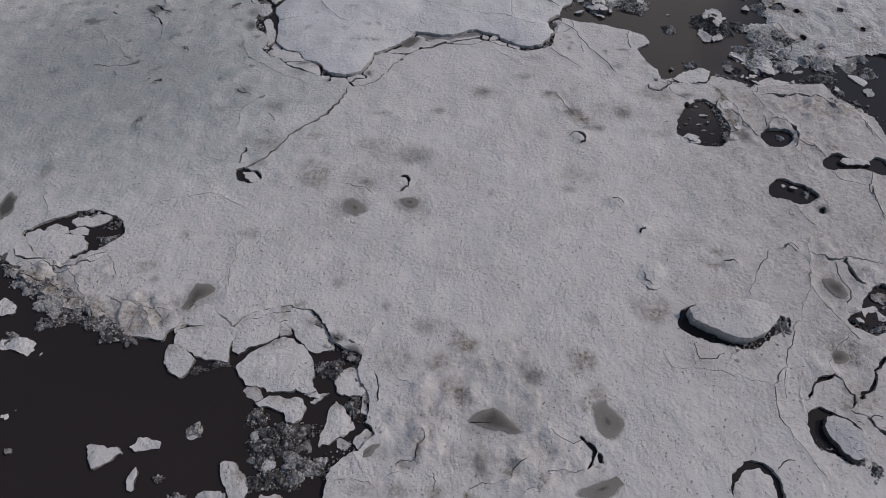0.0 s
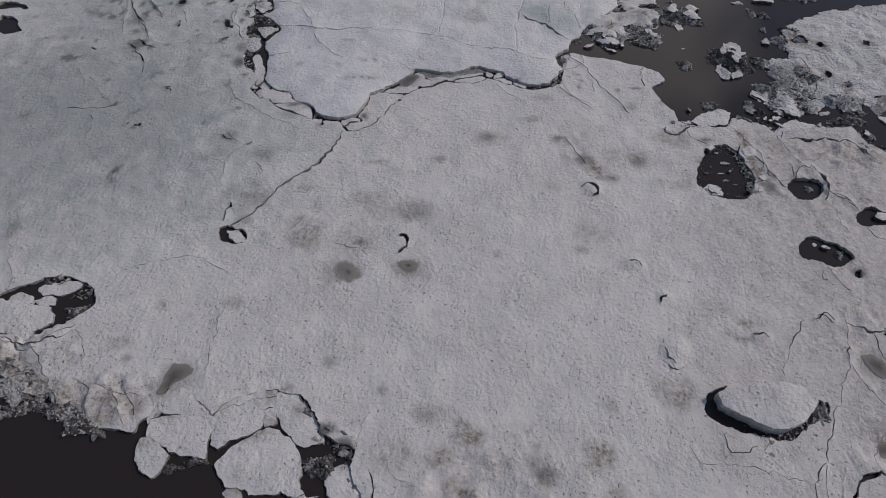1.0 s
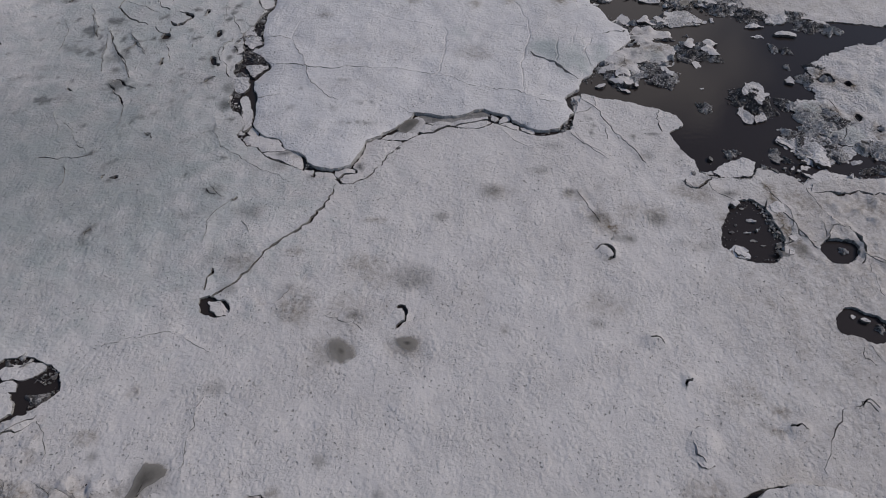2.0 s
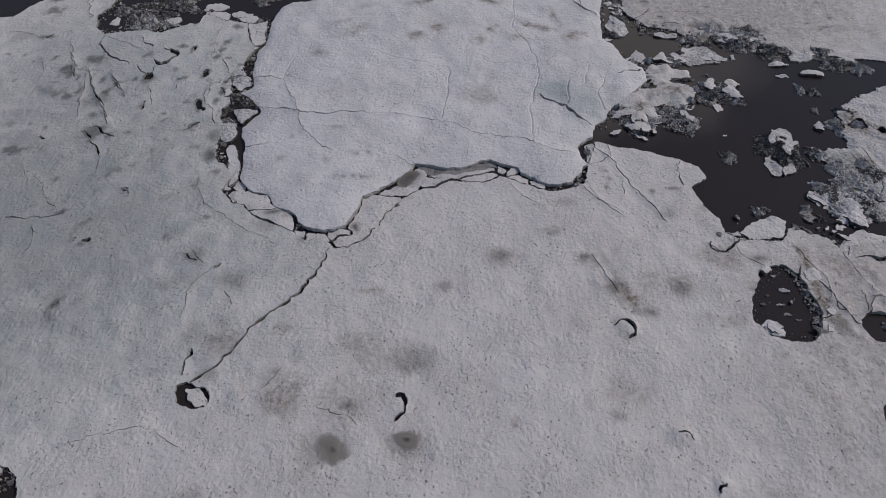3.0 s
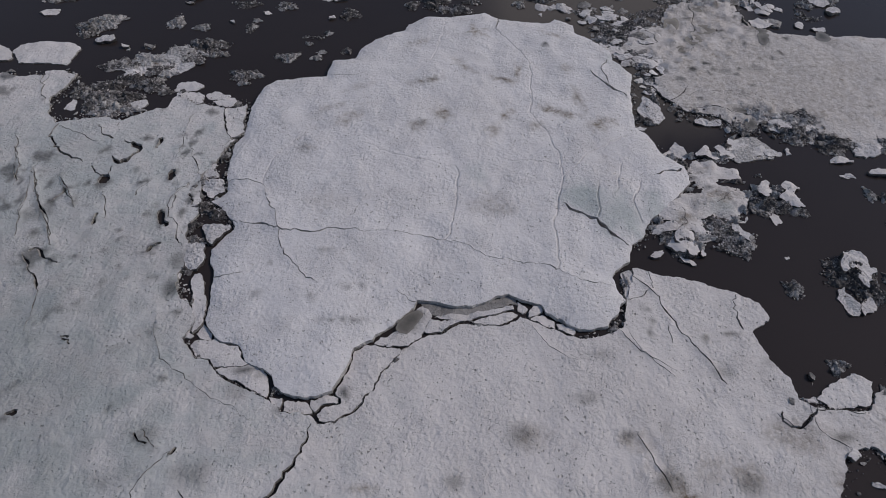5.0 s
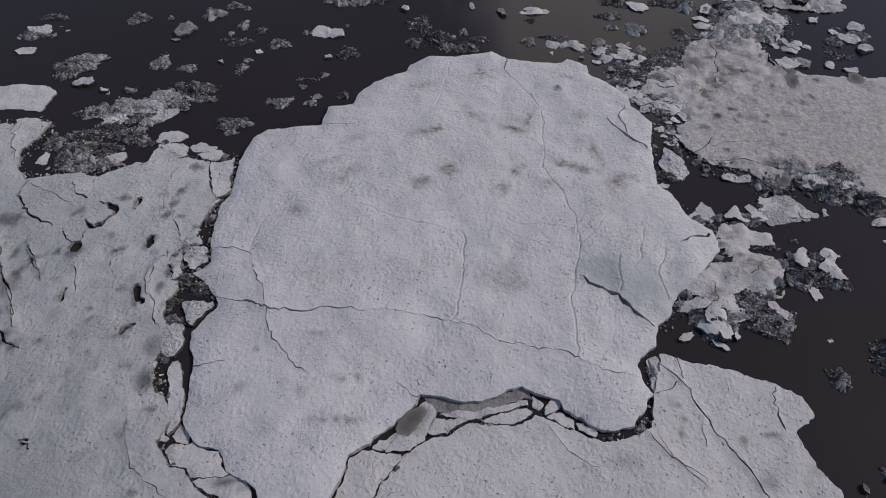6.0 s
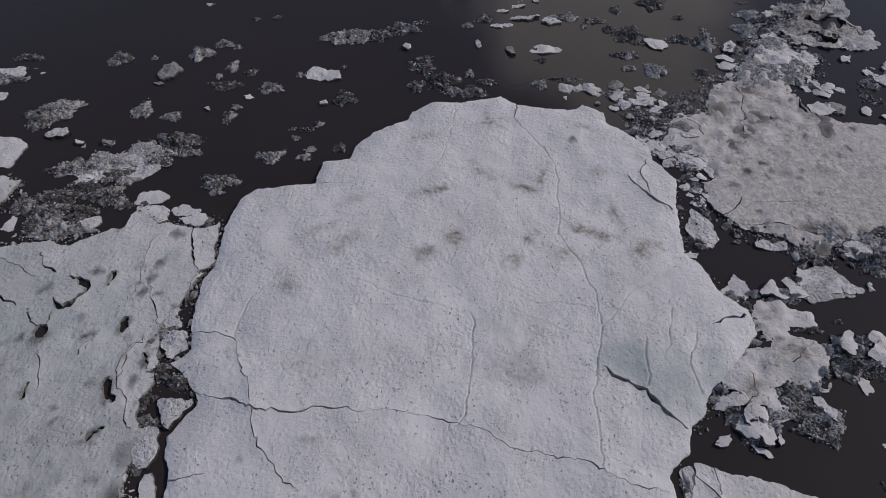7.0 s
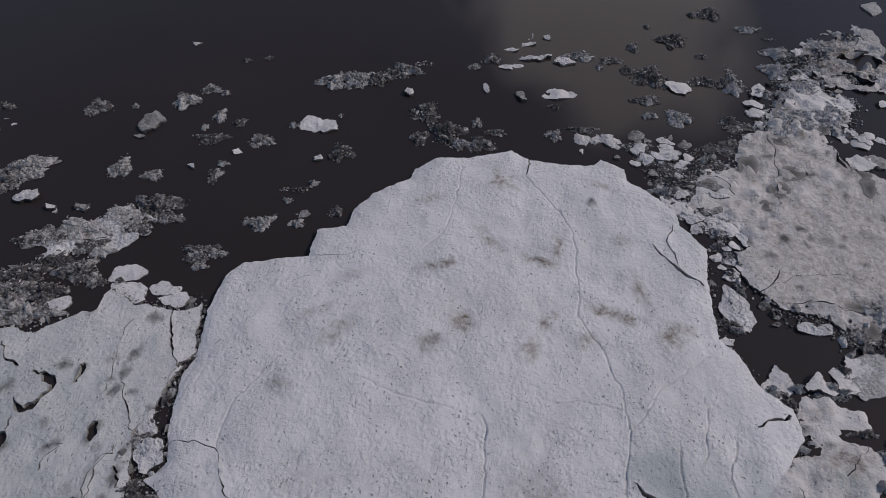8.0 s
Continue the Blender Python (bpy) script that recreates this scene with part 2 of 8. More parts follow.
def inside(pts, ring):
    """Which of the points lie in the ring."""
    r = np.asarray(ring)
    got = np.zeros(len(pts), bool)
    near = np.nonzero((pts >= r.min(0)).all(1) & (pts <= r.max(0)).all(1))[0]
    if len(near):
        x, y = pts[near, 0], pts[near, 1]
        odd = np.zeros(len(near), bool)
        for (ax, ay), (bx, by) in zip(r, np.roll(r, -1, 0)):
            if ay != by:
                odd ^= ((ay > y) != (by > y)) & (x < (bx - ax) * (y - ay) / (by - ay) + ax)
        got[near] = odd
    return got


def gap_to(pts, line, closed):
    """Each point's distance to a line."""
    r = np.asarray(line)
    ends = list(zip(r, np.roll(r, -1, 0))) if closed else list(zip(r[:-1], r[1:]))
    best = np.full(len(pts), 1e9)
    for a, b in ends:
        d = b - a
        s = np.clip(((pts - a) @ d) / max(1e-9, d @ d), 0, 1)
        best = np.minimum(best, ((pts - a - s[:, None] * d) ** 2).sum(1))
    return np.sqrt(best)


def soft(x, a, b):
    s = np.clip((x - a) / (b - a), 0, 1)
    return s * s * (3 - 2 * s)


def sheet(name, outline, top=0.0, thick=1.0, openings=(), cracks=(), seams=(), step=0.45, ragged=0.2, relief=0.05,
          dome=0.0, rim=0.1, spots=(), lean=(0.0, 0.0), mats=(None, None), seed=0, reach=46.0, parent=None, wet=0.0, sag=0.0, pitch=0.33, lip=0.0):
    """A floating sheet of ice with its broken edge: an uneven top with real openings, cracks, raised seams and basins, and side walls down under the water."""
    from mathutils import geometry, kdtree
    edge_step = min(step, 0.22) if step > 0.34 else 0.15
    ring = rough_ring(outline, edge_step, ragged, 1)
    holes = [rough_ring(eased(o, True), edge_step, ragged * 0.9, seed + 11) for o in openings]
    holes += [crack_ring(p, w, seed + 20 + k) for k, (p, w) in enumerate(cracks)]
    fixed, edges = [], []
    for loop in [ring, *holes]:
        at = len(fixed)
        fixed += loop
        edges += [(at + k, at + (k + 1) % len(loop)) for k in range(len(loop))]
    seam_lines = []
    for path, height in seams:
        line = [wander(p, 0.25, seed + 5) for p in resample(path, 0.4, False)]
        seam_lines.append((line, height))
        for off in (-0.13, -0.06, 0.0, 0.06, 0.13):
            at = len(fixed)
            for k, p in enumerate(line):
                a, b = line[max(0, k - 1)], line[min(len(line) - 1, k + 1)]
                d = max(1e-6, math.dist(a, b))
                fixed.append((p[0] - (b[1] - a[1]) / d * off, p[1] + (b[0] - a[0]) / d * off))
            edges += [(at + k, at + k + 1) for k in range(len(line) - 1)]
    tree = kdtree.KDTree(len(fixed))
    for k, p in enumerate(fixed):
        tree.insert((p[0], p[1], 0), k)
    tree.balance()
    pts = np.array(outline)
    low, high = pts.min(0) - step, pts.max(0) + step
    rnd = random.Random(seed)
    free = []
    xs = np.arange(max(low[0], -reach), min(high[0], reach), step)
    ys = np.arange(max(low[1], 4.0), high[1], step)
    for i, y in enumerate(ys):
        for x in xs:
            free.append((x + (step / 2 if i % 2 else 0) + rnd.uniform(-0.3, 0.3) * step, y + rnd.uniform(-0.3, 0.3) * step))
    if low[0] < -reach or high[0] > reach:
        for x in np.arange(low[0], high[0], 6.0):
            if abs(x) > reach + 2:
                free += [(x, y) for y in np.arange(low[1], high[1], 6.0)]
    free = np.array(free).reshape(-1, 2)
    if len(free):
        free = free[inside(free, ring)]
    free = [tuple(p) for p in free if tree.find((p[0], p[1], 0))[2] > 0.45 * step]
    out = geometry.delaunay_2d_cdt([Vector(p) for p in fixed + free], edges, [], 0, 1e-5, False)
    flat = np.array([(v[0], v[1]) for v in out[0]])
    tris = np.array([f[:3] for f in out[2]])
    mid = flat[tris].mean(1)
    keep = inside(mid, ring)
    for h in holes:
        keep &= ~inside(mid, h)
    tris = tris[keep]
    used = np.unique(tris)
    index = np.full(len(flat), -1)
    index[used] = np.arange(len(used))
    flat, tris = flat[used], index[tris]
    # heights
    border = gap_to(flat, ring, True) if len(flat) * len(ring) < 6e7 else np.full(len(flat), 9.0)
    z = np.array([noise.fractal(Vector((x * pitch, y * pitch, seed)), 0.75, 2.1, 3 if pitch < 0.5 else 4) for x, y in flat]) * relief
    z += np.array([noise.noise(Vector((x * 0.09, y * 0.09, seed + 4))) for x, y in flat]) * relief * 1.6
    stain = np.zeros((len(flat), 4))
    stain[:, 3] = 1
    stain[:, 0] = wet
    for x, y, w, d, kind, *turned in spots:
        rel = flat - (x, y)
        if turned:
            c, n = math.cos(radians(turned[0])), math.sin(radians(turned[0]))
            rel = rel @ np.array(((c, -n), (n, c)))
        rel = rel / (max(w, 0.3) / 2, max(d, 0.3) / 2)
        e = np.sqrt((rel ** 2).sum(1))
        near = np.nonzero(e < 2.5)[0]
        pace = 1.7 if turned else 0.8
        warp = np.array([noise.fractal(Vector((flat[k, 0] * pace, flat[k, 1] * pace, x)), 0.8, 2.0, 3) for k in near])
        e[near] += (0.6 if turned else 0.45) * warp
        power = int(kind[1:]) / 10
        layer = {"w": 0, "p": 0, "q": 0, "d": 1, "b": 2, "m": 2, "r": 2, "c": 2}[kind[0]]
        if kind[0] in "pq":
            z[near] = z[near] * soft(e[near], 1.0, 1.9) - 0.08 * (1 - soft(e[near], 0.8, 1.5))
            power *= 0.35
        elif kind[0] == "r":
            z[near] += power * (1 - soft(e[near], 0.5, 1.3)) * np.maximum(-0.18, [noise.fractal(Vector((flat[k, 0] * 0.9, flat[k, 1] * 0.9, 3)), 0.7, 2.1, 5) for k in near])
            continue
        elif kind[0] == "c":
            for k in near:
                fade = power * (1 - soft(e[k], 0.6, 1.3)) * soft(noise.noise(Vector((flat[k, 0] * 0.45, flat[k, 1] * 0.45, 8))), -0.25, 0.15)
                span, seats = noise.voronoi(Vector((flat[k, 0] * 0.85, flat[k, 1] * 0.85, 0.3 * noise.noise(Vector((flat[k, 0], flat[k, 1], 5))))))
                furrow = 1 - soft(span[1] - span[0], 0.03, 0.28)
                z[k] += fade * (0.3 * noise.noise(seats[0] * 7.3) + 0.12 - 0.22 * furrow + 0.1 * noise.noise(Vector((flat[k, 0] * 2.2, flat[k, 1] * 2.2, 4))))
                stain[k, 1] = max(stain[k, 1], 0.75 * fade * furrow * soft(noise.noise(Vector((flat[k, 0] * 0.6, flat[k, 1] * 0.6, 2))), -0.2, 0.4))
            continue
        elif kind[0] == "m":
            z[near] += power * (1 - soft(e[near], 0.0, 1.3))
            continue
        stain[near, layer] = np.maximum(stain[near, layer], power * (1 - soft(e[near], *((0.5, 1.15) if turned and layer == 0 else (0.25, 1.35)))))
    for line, height in seam_lines:
        g = gap_to(flat, line, False)
        z += height * np.clip(1 - g / 0.06, 0, 1)
    for path, _ in cracks if lip else ():
        z += lip * np.exp(-(gap_to(flat, path, False) / 0.17) ** 2)
    z += dome * (1 - np.exp(-border / 3.5)) - rim * np.exp(-border / 0.3) - sag * np.exp(-border / 1.2)
    mid = pts.mean(0)
    z += top + (flat - mid) @ np.array(lean)
    # side walls along every open edge
    owner = {}
    for f in tris.tolist():
        for a, b in ((f[0], f[1]), (f[1], f[2]), (f[2], f[0])):
            if (b, a) in owner:
                owner[(b, a)] = False
            else:
                owner[(a, b)] = True
    rims = [e for e, lone in owner.items() if lone]
    turn = {}
    for a, b in rims:
        d = flat[b] - flat[a]
        n = np.array([d[1], -d[0]]) / max(1e-6, np.hypot(*d))
        for v in (a, b):
            turn[v] = turn.get(v, 0) + n
    verts = [(*p, h) for p, h in zip(flat.tolist(), z.tolist())]
    faces = tris.tolist()
    slots = [0] * len(faces)
    below = {}
    for v, n in turn.items():
        n = n / max(1e-6, np.hypot(*n))
        x, y = flat[v]
        below[v] = []
        for share, inset in ((0.12, 0.02), (0.3, 0.0), (0.55, -0.03), (1.0, -0.08)):
            k = noise.noise(Vector((x * 2.3, y * 2.3, share * 9 + seed)))
            off = inset + 0.09 * k
            below[v].append(len(verts))
            verts.append((x + n[0] * off, y + n[1] * off, z[v] - thick * (share + 0.08 * k * (share < 1))))
    for a, b in rims:
        up_a, up_b = a, b
        for k in range(4):
            faces.append((up_b, up_a, below[a][k], below[b][k]))
            slots.append(1)
            up_a, up_b = below[a][k], below[b][k]
    ob = new(name)
    ob.location = (mid[0], mid[1], top)
    ob.parent = parent
    shift = np.array([mid[0], mid[1], top])
    places = np.array(verts) - shift
    tops = len(tris)
    mark = np.arange(len(flat))
    while True:
        least = mark[tris].min(1)
        after = mark.copy()
        for k in range(3):
            np.minimum.at(after, tris[:, k], least)
        after = after[after]
        if (after == mark).all():
            break
        mark = after
    homes, sizes = np.unique(mark[tris[:, 0]], return_counts=True)
    for home in homes[np.argsort(-sizes)]:
        chosen = tris[mark[tris[:, 0]] == home]
        kept, local = np.unique(chosen, return_inverse=True)
        cover = mesh_object("snow_cover" if home == homes[sizes.argmax()] else "ice_piece", places[kept].tolist(), local.reshape(-1, 3).tolist(), [mats[0]], None, ob, True)
        layer = cover.data.attributes.new("stain", "FLOAT_COLOR", "POINT")
        layer.data.foreach_set("color", stain[kept].ravel())
    walls = faces[tops:]
    touched = sorted({v for f in walls for v in f})
    at = {v: k for k, v in enumerate(touched)}
    tagged(mesh_object("broken_edge", places[touched].tolist(), [[at[v] for v in f] for f in walls], [mats[1]], None, ob, False), "rough broken edge of wet ice")
    return ob


serial = [100]


def next_seed():
    serial[0] += 1
    return serial[0]


def slab(outline, top=-0.1, thick=0.8, label="flat slab of snow-covered ice afloat beside the ice sheet", mats=None, name="ice_plate", group="", **more):
    """A separate slab of ice with its own broken outline."""
    seed = next_seed()
    middle = np.array(outline).mean(0)
    grow = more.pop("grow", 1.06)
    outline = eased([tuple(middle + grow * (np.array(p) - middle)) for p in outline], True, 0.1)
    ob = sheet(name, outline, top, thick, step=more.pop("step", 0.32), ragged=1.0 * more.pop("ragged", 0.2), relief=1.6 * more.pop("relief", 0.06), pitch=0.7,
               mats=mats or (SNOW, SIDE), seed=seed, rim=more.pop("rim", 0.06), **more)
    return tagged(ob, label, "ice plate", group, kind="thing")


def blob(x, y, w, d, seed, n=9):
    """A rough closed outline about a middle."""
    rnd = random.Random(seed)
    turn = rnd.uniform(0, 6)
    out = []
    for k in range(n):
        a = turn + 2 * math.pi * (k + rnd.uniform(-0.3, 0.3)) / n
        r = rnd.uniform(0.72, 1.12)
        out.append((x + r * w / 2 * math.cos(a), y + r * d / 2 * math.sin(a)))
    return out


def fragment_mesh(name, seed, flatness, mat):
    """An angular broken piece about one metre across."""
    rnd = random.Random(seed)
    bm = bmesh.new()
    for _ in range(11):
        v = Vector((rnd.gauss(0, 1), rnd.gauss(0, 1), rnd.gauss(0, 1))).normalized() * rnd.uniform(0.34, 0.62)
        bm.verts.new((v.x, v.y * 0.8, v.z * flatness))
    hull = bmesh.ops.convex_hull(bm, input=bm.verts)
    bmesh.ops.delete(bm, geom=list({v for v in hull["geom_interior"] if isinstance(v, bmesh.types.BMVert)}), context="VERTS")
    me = bpy.data.meshes.new(name)
    bm.to_mesh(me)
    bm.free()
    me.materials.append(mat)
    return me


PIECES = {
    key: [fragment_mesh("fragment", 40 + 10 * k + j, (0.85, 0.6, 0.35, 0.7, 0.25, 0.5, 0.9)[j], mat) for j in range(7)]
    for k, (key, mat) in enumerate((("silt", SILT), ("grey", GREY), ("pale", PALE)))
}


GRAINS = []
for k in range(5):
    rnd = random.Random(70 + k)
    bm = bmesh.new()
    for _ in range(8):
        bm.verts.new(Vector((rnd.gauss(0, 1), rnd.gauss(0, 0.8), rnd.gauss(0, 0.7))).normalized() * rnd.uniform(0.35, 0.6))
    bmesh.ops.convex_hull(bm, input=bm.verts)
    bmesh.ops.delete(bm, geom=[v for v in bm.verts if not v.link_faces], context="VERTS")
    bm.verts.index_update()
    GRAINS.append((np.array([v.co[:] for v in bm.verts]), [[v.index for v in f.verts] for f in bm.faces]))
    bm.free()


def crumbs(parent, rows, rnd, tones):
    """Countless small crumbs of broken ice round a heap, joined: rows of x, y, z and size."""
    keys = ("silt", "grey", "pale")
    verts, faces, slots, count = [], [], [], 0
    for x, y, z, size in rows:
        shape, sides = rnd.choice(GRAINS)
        a = rnd.uniform(0, 6.3)
        turn = np.array(((math.cos(a), -math.sin(a), 0), (math.sin(a), math.cos(a), 0), (0, 0, rnd.uniform(0.5, 0.9))))
        verts.append(shape @ turn.T * size + (x, y, z))
        faces += [[count + i for i in side] for side in sides]
        slots += [keys.index(rnd.choice(tones))] * len(sides)
        count += len(shape)
    ob = mesh_object("loose_slush", np.vstack(verts).tolist(), faces, [SILT, GREY, PALE], slots, parent, False)
    return tagged(ob, "loose slush of small ice crumbs", kind="stuff")


def bed(parent, w, d, tall, seed, mat):
    """The frozen slush that holds a heap together: a lumpy low mound with a ragged outline."""
    big = w * d > 1.2
    rings, spokes = (18, 64) if big else (12, 42)
    verts, faces = [(0, 0, tall)], []
    for r in range(1, rings + 1):
        for k in range(spokes):
            a, share = 2 * math.pi * k / spokes, r / rings
            lump = (1 + 0.22 * math.sin(3 * a + seed) + 0.14 * math.sin(5 * a + 2 * seed)) * (1 + 0.35 * noise.noise(Vector((math.cos(a) * 2.5, math.sin(a) * 2.5, seed))) + 0.2 * noise.noise(Vector((math.cos(a) * 7, math.sin(a) * 7, seed))))
            x, y = share * lump * w / 2 * math.cos(a), share * lump * d / 2 * math.sin(a)
            bumpy = 0.65 + 0.95 * noise.fractal(Vector((x * 2.0, y * 2.0, seed)), 0.6, 2.1, 5)
            crumbs = noise.voronoi(Vector((x * 3.6, y * 3.6, seed)))[0]
            block = 0.13 * min(1.0, 3.5 * (1 - share)) * (min(0.5, crumbs[1] - crumbs[0]) + 0.6 * noise.noise(Vector((round(x * 4), round(y * 4), seed))))
            verts.append((x, y, tall * (1 - share ** 2) * bumpy + 0.08 * (1 - share) + block - (0.15 if r == rings else 0.0)))
    for k in range(spokes):
        n = (k + 1) % spokes
        faces.append((0, 1 + k, 1 + n))
        for r in range(rings - 1):
            a, b = 1 + r * spokes, 1 + (r + 1) * spokes
            faces.append((a + k, b + k, b + n, a + n))
    return mesh_object("slush_bed", verts, faces, [mat], None, parent, False)


def fringe(path, count, spread, size, label, tones=("silt", "grey", "pale", "silt"), group="broken bits along the edges", level=None):
    """Small broken bits strewn along an edge, one strip as one thing."""
    seed = next_seed()
    rnd = random.Random(seed)
    ob = new("ice_strip")
    line = resample(path, 0.3, False)
    base = line[len(line) // 2]
    ob.location = (*base, WATER)
    tagged(ob, label, "broken ice", group, kind="thing")
    for _ in range(int(count * 0.5)):
        x, y = rnd.choice(line)
        piece = new("fragment", rnd.choice(PIECES[rnd.choice(tones)]))
        piece.parent = ob
        s = size * rnd.choice((0.3, 0.4, 0.5, 0.7, 1.0, 1.5))
        piece.location = (x + rnd.gauss(0, spread) - base[0], y + rnd.gauss(0, spread) - base[1], (0.04 if level is None else level - WATER) + rnd.uniform(0, 0.08))
        piece.rotation_euler = (rnd.uniform(-0.5, 0.5), rnd.uniform(-0.5, 0.5), rnd.uniform(0, 6.3))
        piece.scale = (s * rnd.uniform(0.8, 1.6), s, s * rnd.uniform(0.4, 0.8))
    floor = 0.03 if level is None else level - WATER
    rows = []
    for _ in range(int(count * 3.5)):
        x, y = rnd.choice(line)
        rows.append((x + rnd.gauss(0, spread * 0.9) - base[0], y + rnd.gauss(0, spread * 0.9) - base[1], floor + rnd.uniform(0, 0.06), size * rnd.uniform(0.12, 0.45)))
    crumbs(ob, rows, rnd, tones)
    return ob


def rubble(x, y, w, d, kind, tall=None, label="", fill=1.0, size=None, group="loose rubble on the water", pale=False):
    """A heap of broken ice: single fragments piled over a patch of water, higher in the middle."""
    seed = next_seed()
    rnd = random.Random(seed)
    ob = new("ice_heap")
    ob.location = (x, y, WATER)
    words = {"d": "heap of dark silty broken ice on the water", "r": "heap of mixed grey and white broken ice on the water",
             "f": "scatter of small broken ice afloat on the water", "s": ""}[kind]
    tagged(ob, label or words, "ice heap", group, kind="thing")
    tall = tall if tall is not None else (0.05 if kind == "f" else min(0.5, 0.15 * min(w, d) + 0.08))
    size = size or max(0.28, min(0.75, 0.26 * math.sqrt(w * d)))
    count = int(max(5, min(22, fill * 1.25 * w * d / size ** 2)))
    tones = {"d": ("silt", "silt", "grey", "silt", "grey", "silt", "pale", "silt", "grey"), "r": ("pale", "grey", "silt", "pale", "grey"), "f": ("pale", "grey", "silt", "silt"), "s": ("pale",)}[kind]
    if pale:
        tones = ("pale", "pale", "grey") if kind != "d" else ("silt", "grey", "pale")
    if kind != "f":
        bed(ob, w, d, tall, seed, HEAP_DARK if kind == "d" else HEAP_PALE if pale else HEAP_MIXED)
    for _ in range(count):
        a, r = rnd.uniform(0, 2 * math.pi), math.sqrt(rnd.random()) * 1.08
        lump = 1 + 0.22 * math.sin(3 * a + seed) + 0.14 * math.sin(5 * a + 2 * seed)
        piece = new("fragment", rnd.choice(PIECES[rnd.choice(tones)]))
        piece.parent = ob
        s = size * rnd.choice((0.25, 0.3, 0.35, 0.45, 0.6, 0.8, 1.2)) * rnd.uniform(0.8, 1.2)
        h = tall * max(0.0, 1 - r * r) * rnd.uniform(0.5, 1.1)
        piece.location = (r * lump * w / 2 * math.cos(a), r * lump * d / 2 * math.sin(a), h + 0.02)
        piece.rotation_euler = (rnd.uniform(-0.35, 0.35), rnd.uniform(-0.35, 0.35), rnd.uniform(0, 6.3))
        piece.scale = (s * rnd.uniform(0.8, 1.6), s, s * rnd.uniform(0.3, 0.7))
    rows = []
    for _ in range(int(max(12, min(150, 26 * w * d)))):
        a, r = rnd.uniform(0, 2 * math.pi), rnd.random() ** 0.6 * 1.12
        lump = 1 + 0.22 * math.sin(3 * a + seed) + 0.14 * math.sin(5 * a + 2 * seed)
        rows.append((r * lump * w / 2 * math.cos(a), r * lump * d / 2 * math.sin(a), 0.85 * tall * max(0.0, 1 - r * r) + rnd.uniform(0.0, 0.08), rnd.uniform(0.07, 0.24)))
    crumbs(ob, rows, rnd, ("pale", "pale", "pale", "grey") if pale else tones + ("pale",) if kind == "d" else tones)
    return ob


def scatter(rows, group, mats=None, pale=False):
    """Floating bits, one thing each: slabs (s), grey slabs (g), dark heaps (d), mixed heaps (r), thin scatters (f)."""
    for x, y, w, d, kind in rows:
        if kind in "sg":
            seed = next_seed()
            white = kind == "s"
            rnd = random.Random(seed)
            slab(blob(x, y, w, d, seed), WATER + rnd.uniform(0.10, 0.22), 0.6,
                 "small dirty-white floe of ragged ice afloat on dark water" if white else "small grey floe of bare wet ice afloat on dark water",
                 (mats or rnd.choice(((DIRTY, SILT), (SNOW, SILT), (DIRTY, SIDE)))) if white else (GREY, SILT), name="small_floe", group=group, step=0.2, ragged=0.3, relief=0.12, rim=0.06,
                 lean=(rnd.uniform(-0.06, 0.06), rnd.uniform(-0.06, 0.06)))
        else:
            rubble(x, y, w, d, kind, group=group, pale=pale)


def ponds(rows, level=-0.02):
    """Shallow pools of grey melt water lying in the basins of the ice."""
    for x, y, w, d, kind in rows:
        if kind[0] != "p":
            continue
        seed = next_seed()
        rings, spokes = 9, 40
        verts, depth, faces = [(0, 0, 0)], [1.0], []
        for r in range(1, rings + 1):
            for k in range(spokes):
                a, share = 2 * math.pi * k / spokes, r / rings
                lump = 1.2 * (1 + 0.30 * noise.noise(Vector((math.cos(a) * 1.3, math.sin(a) * 1.3, seed))) + 0.16 * noise.noise(Vector((math.cos(a) * 4, math.sin(a) * 4, seed))))
                verts.append((share * lump * w / 2 * math.cos(a), share * lump * d / 2 * math.sin(a), 0))
                lop = 0.35 * math.cos(a - seed)
                depth.append(max(0.0, min(1.0, (1 - share) * (2.0 + 1.6 * lop))) if r < rings else -0.5)
        for k in range(spokes):
            n = (k + 1) % spokes
            faces.append((0, 1 + k, 1 + n))
            for r in range(rings - 1):
                a, b = 1 + r * spokes, 1 + (r + 1) * spokes
                faces.append((a + k, b + k, b + n, a + n))
        ob = mesh_object("melt_pond", verts, faces, [MELT])
        ob.location = (x, y, level)
        ob.data.attributes.new("depth", "FLOAT", "POINT").data.foreach_set("value", depth)
        tagged(ob, "shallow grey pool of melt water in the ice", "melt pond", "melt ponds on the ice", kind="thing")


def pool(outline, level, rim=0.5):
    """A shallow pool of melt water with its own outline; rim tells how abruptly it ends."""
    ring = rough_ring(eased(outline, True, 0.2), 0.2, 0.18, 3)
    mid = np.array(ring).mean(0)
    n, verts, depth, faces = len(ring), [(0, 0, 0)], [1.0], []
    for share, d in ((0.35, 0.9 - 0.4 * (rim < 0.4)), (0.7, 0.2 + rim), (0.9, rim), (1.0, 0.12)):
        verts += [(share * (x - mid[0]), share * (y - mid[1]), 0) for x, y in ring]
        depth += [d] * n
    for k in range(n):
        j = (k + 1) % n
        faces.append((0, 1 + k, 1 + j))
        for r in range(3):
            a, b = 1 + r * n, 1 + (r + 1) * n
            faces.append((a + k, b + k, b + j, a + j))
    ob = mesh_object("melt_pond", verts, faces, [MELT])
    ob.location = (mid[0], mid[1], level)
    ob.data.attributes.new("depth", "FLOAT", "POINT").data.foreach_set("value", depth)
    tagged(ob, "grey pool of melt water with a crisp rim in the ice", "melt pond", "melt ponds on the ice", kind="thing")


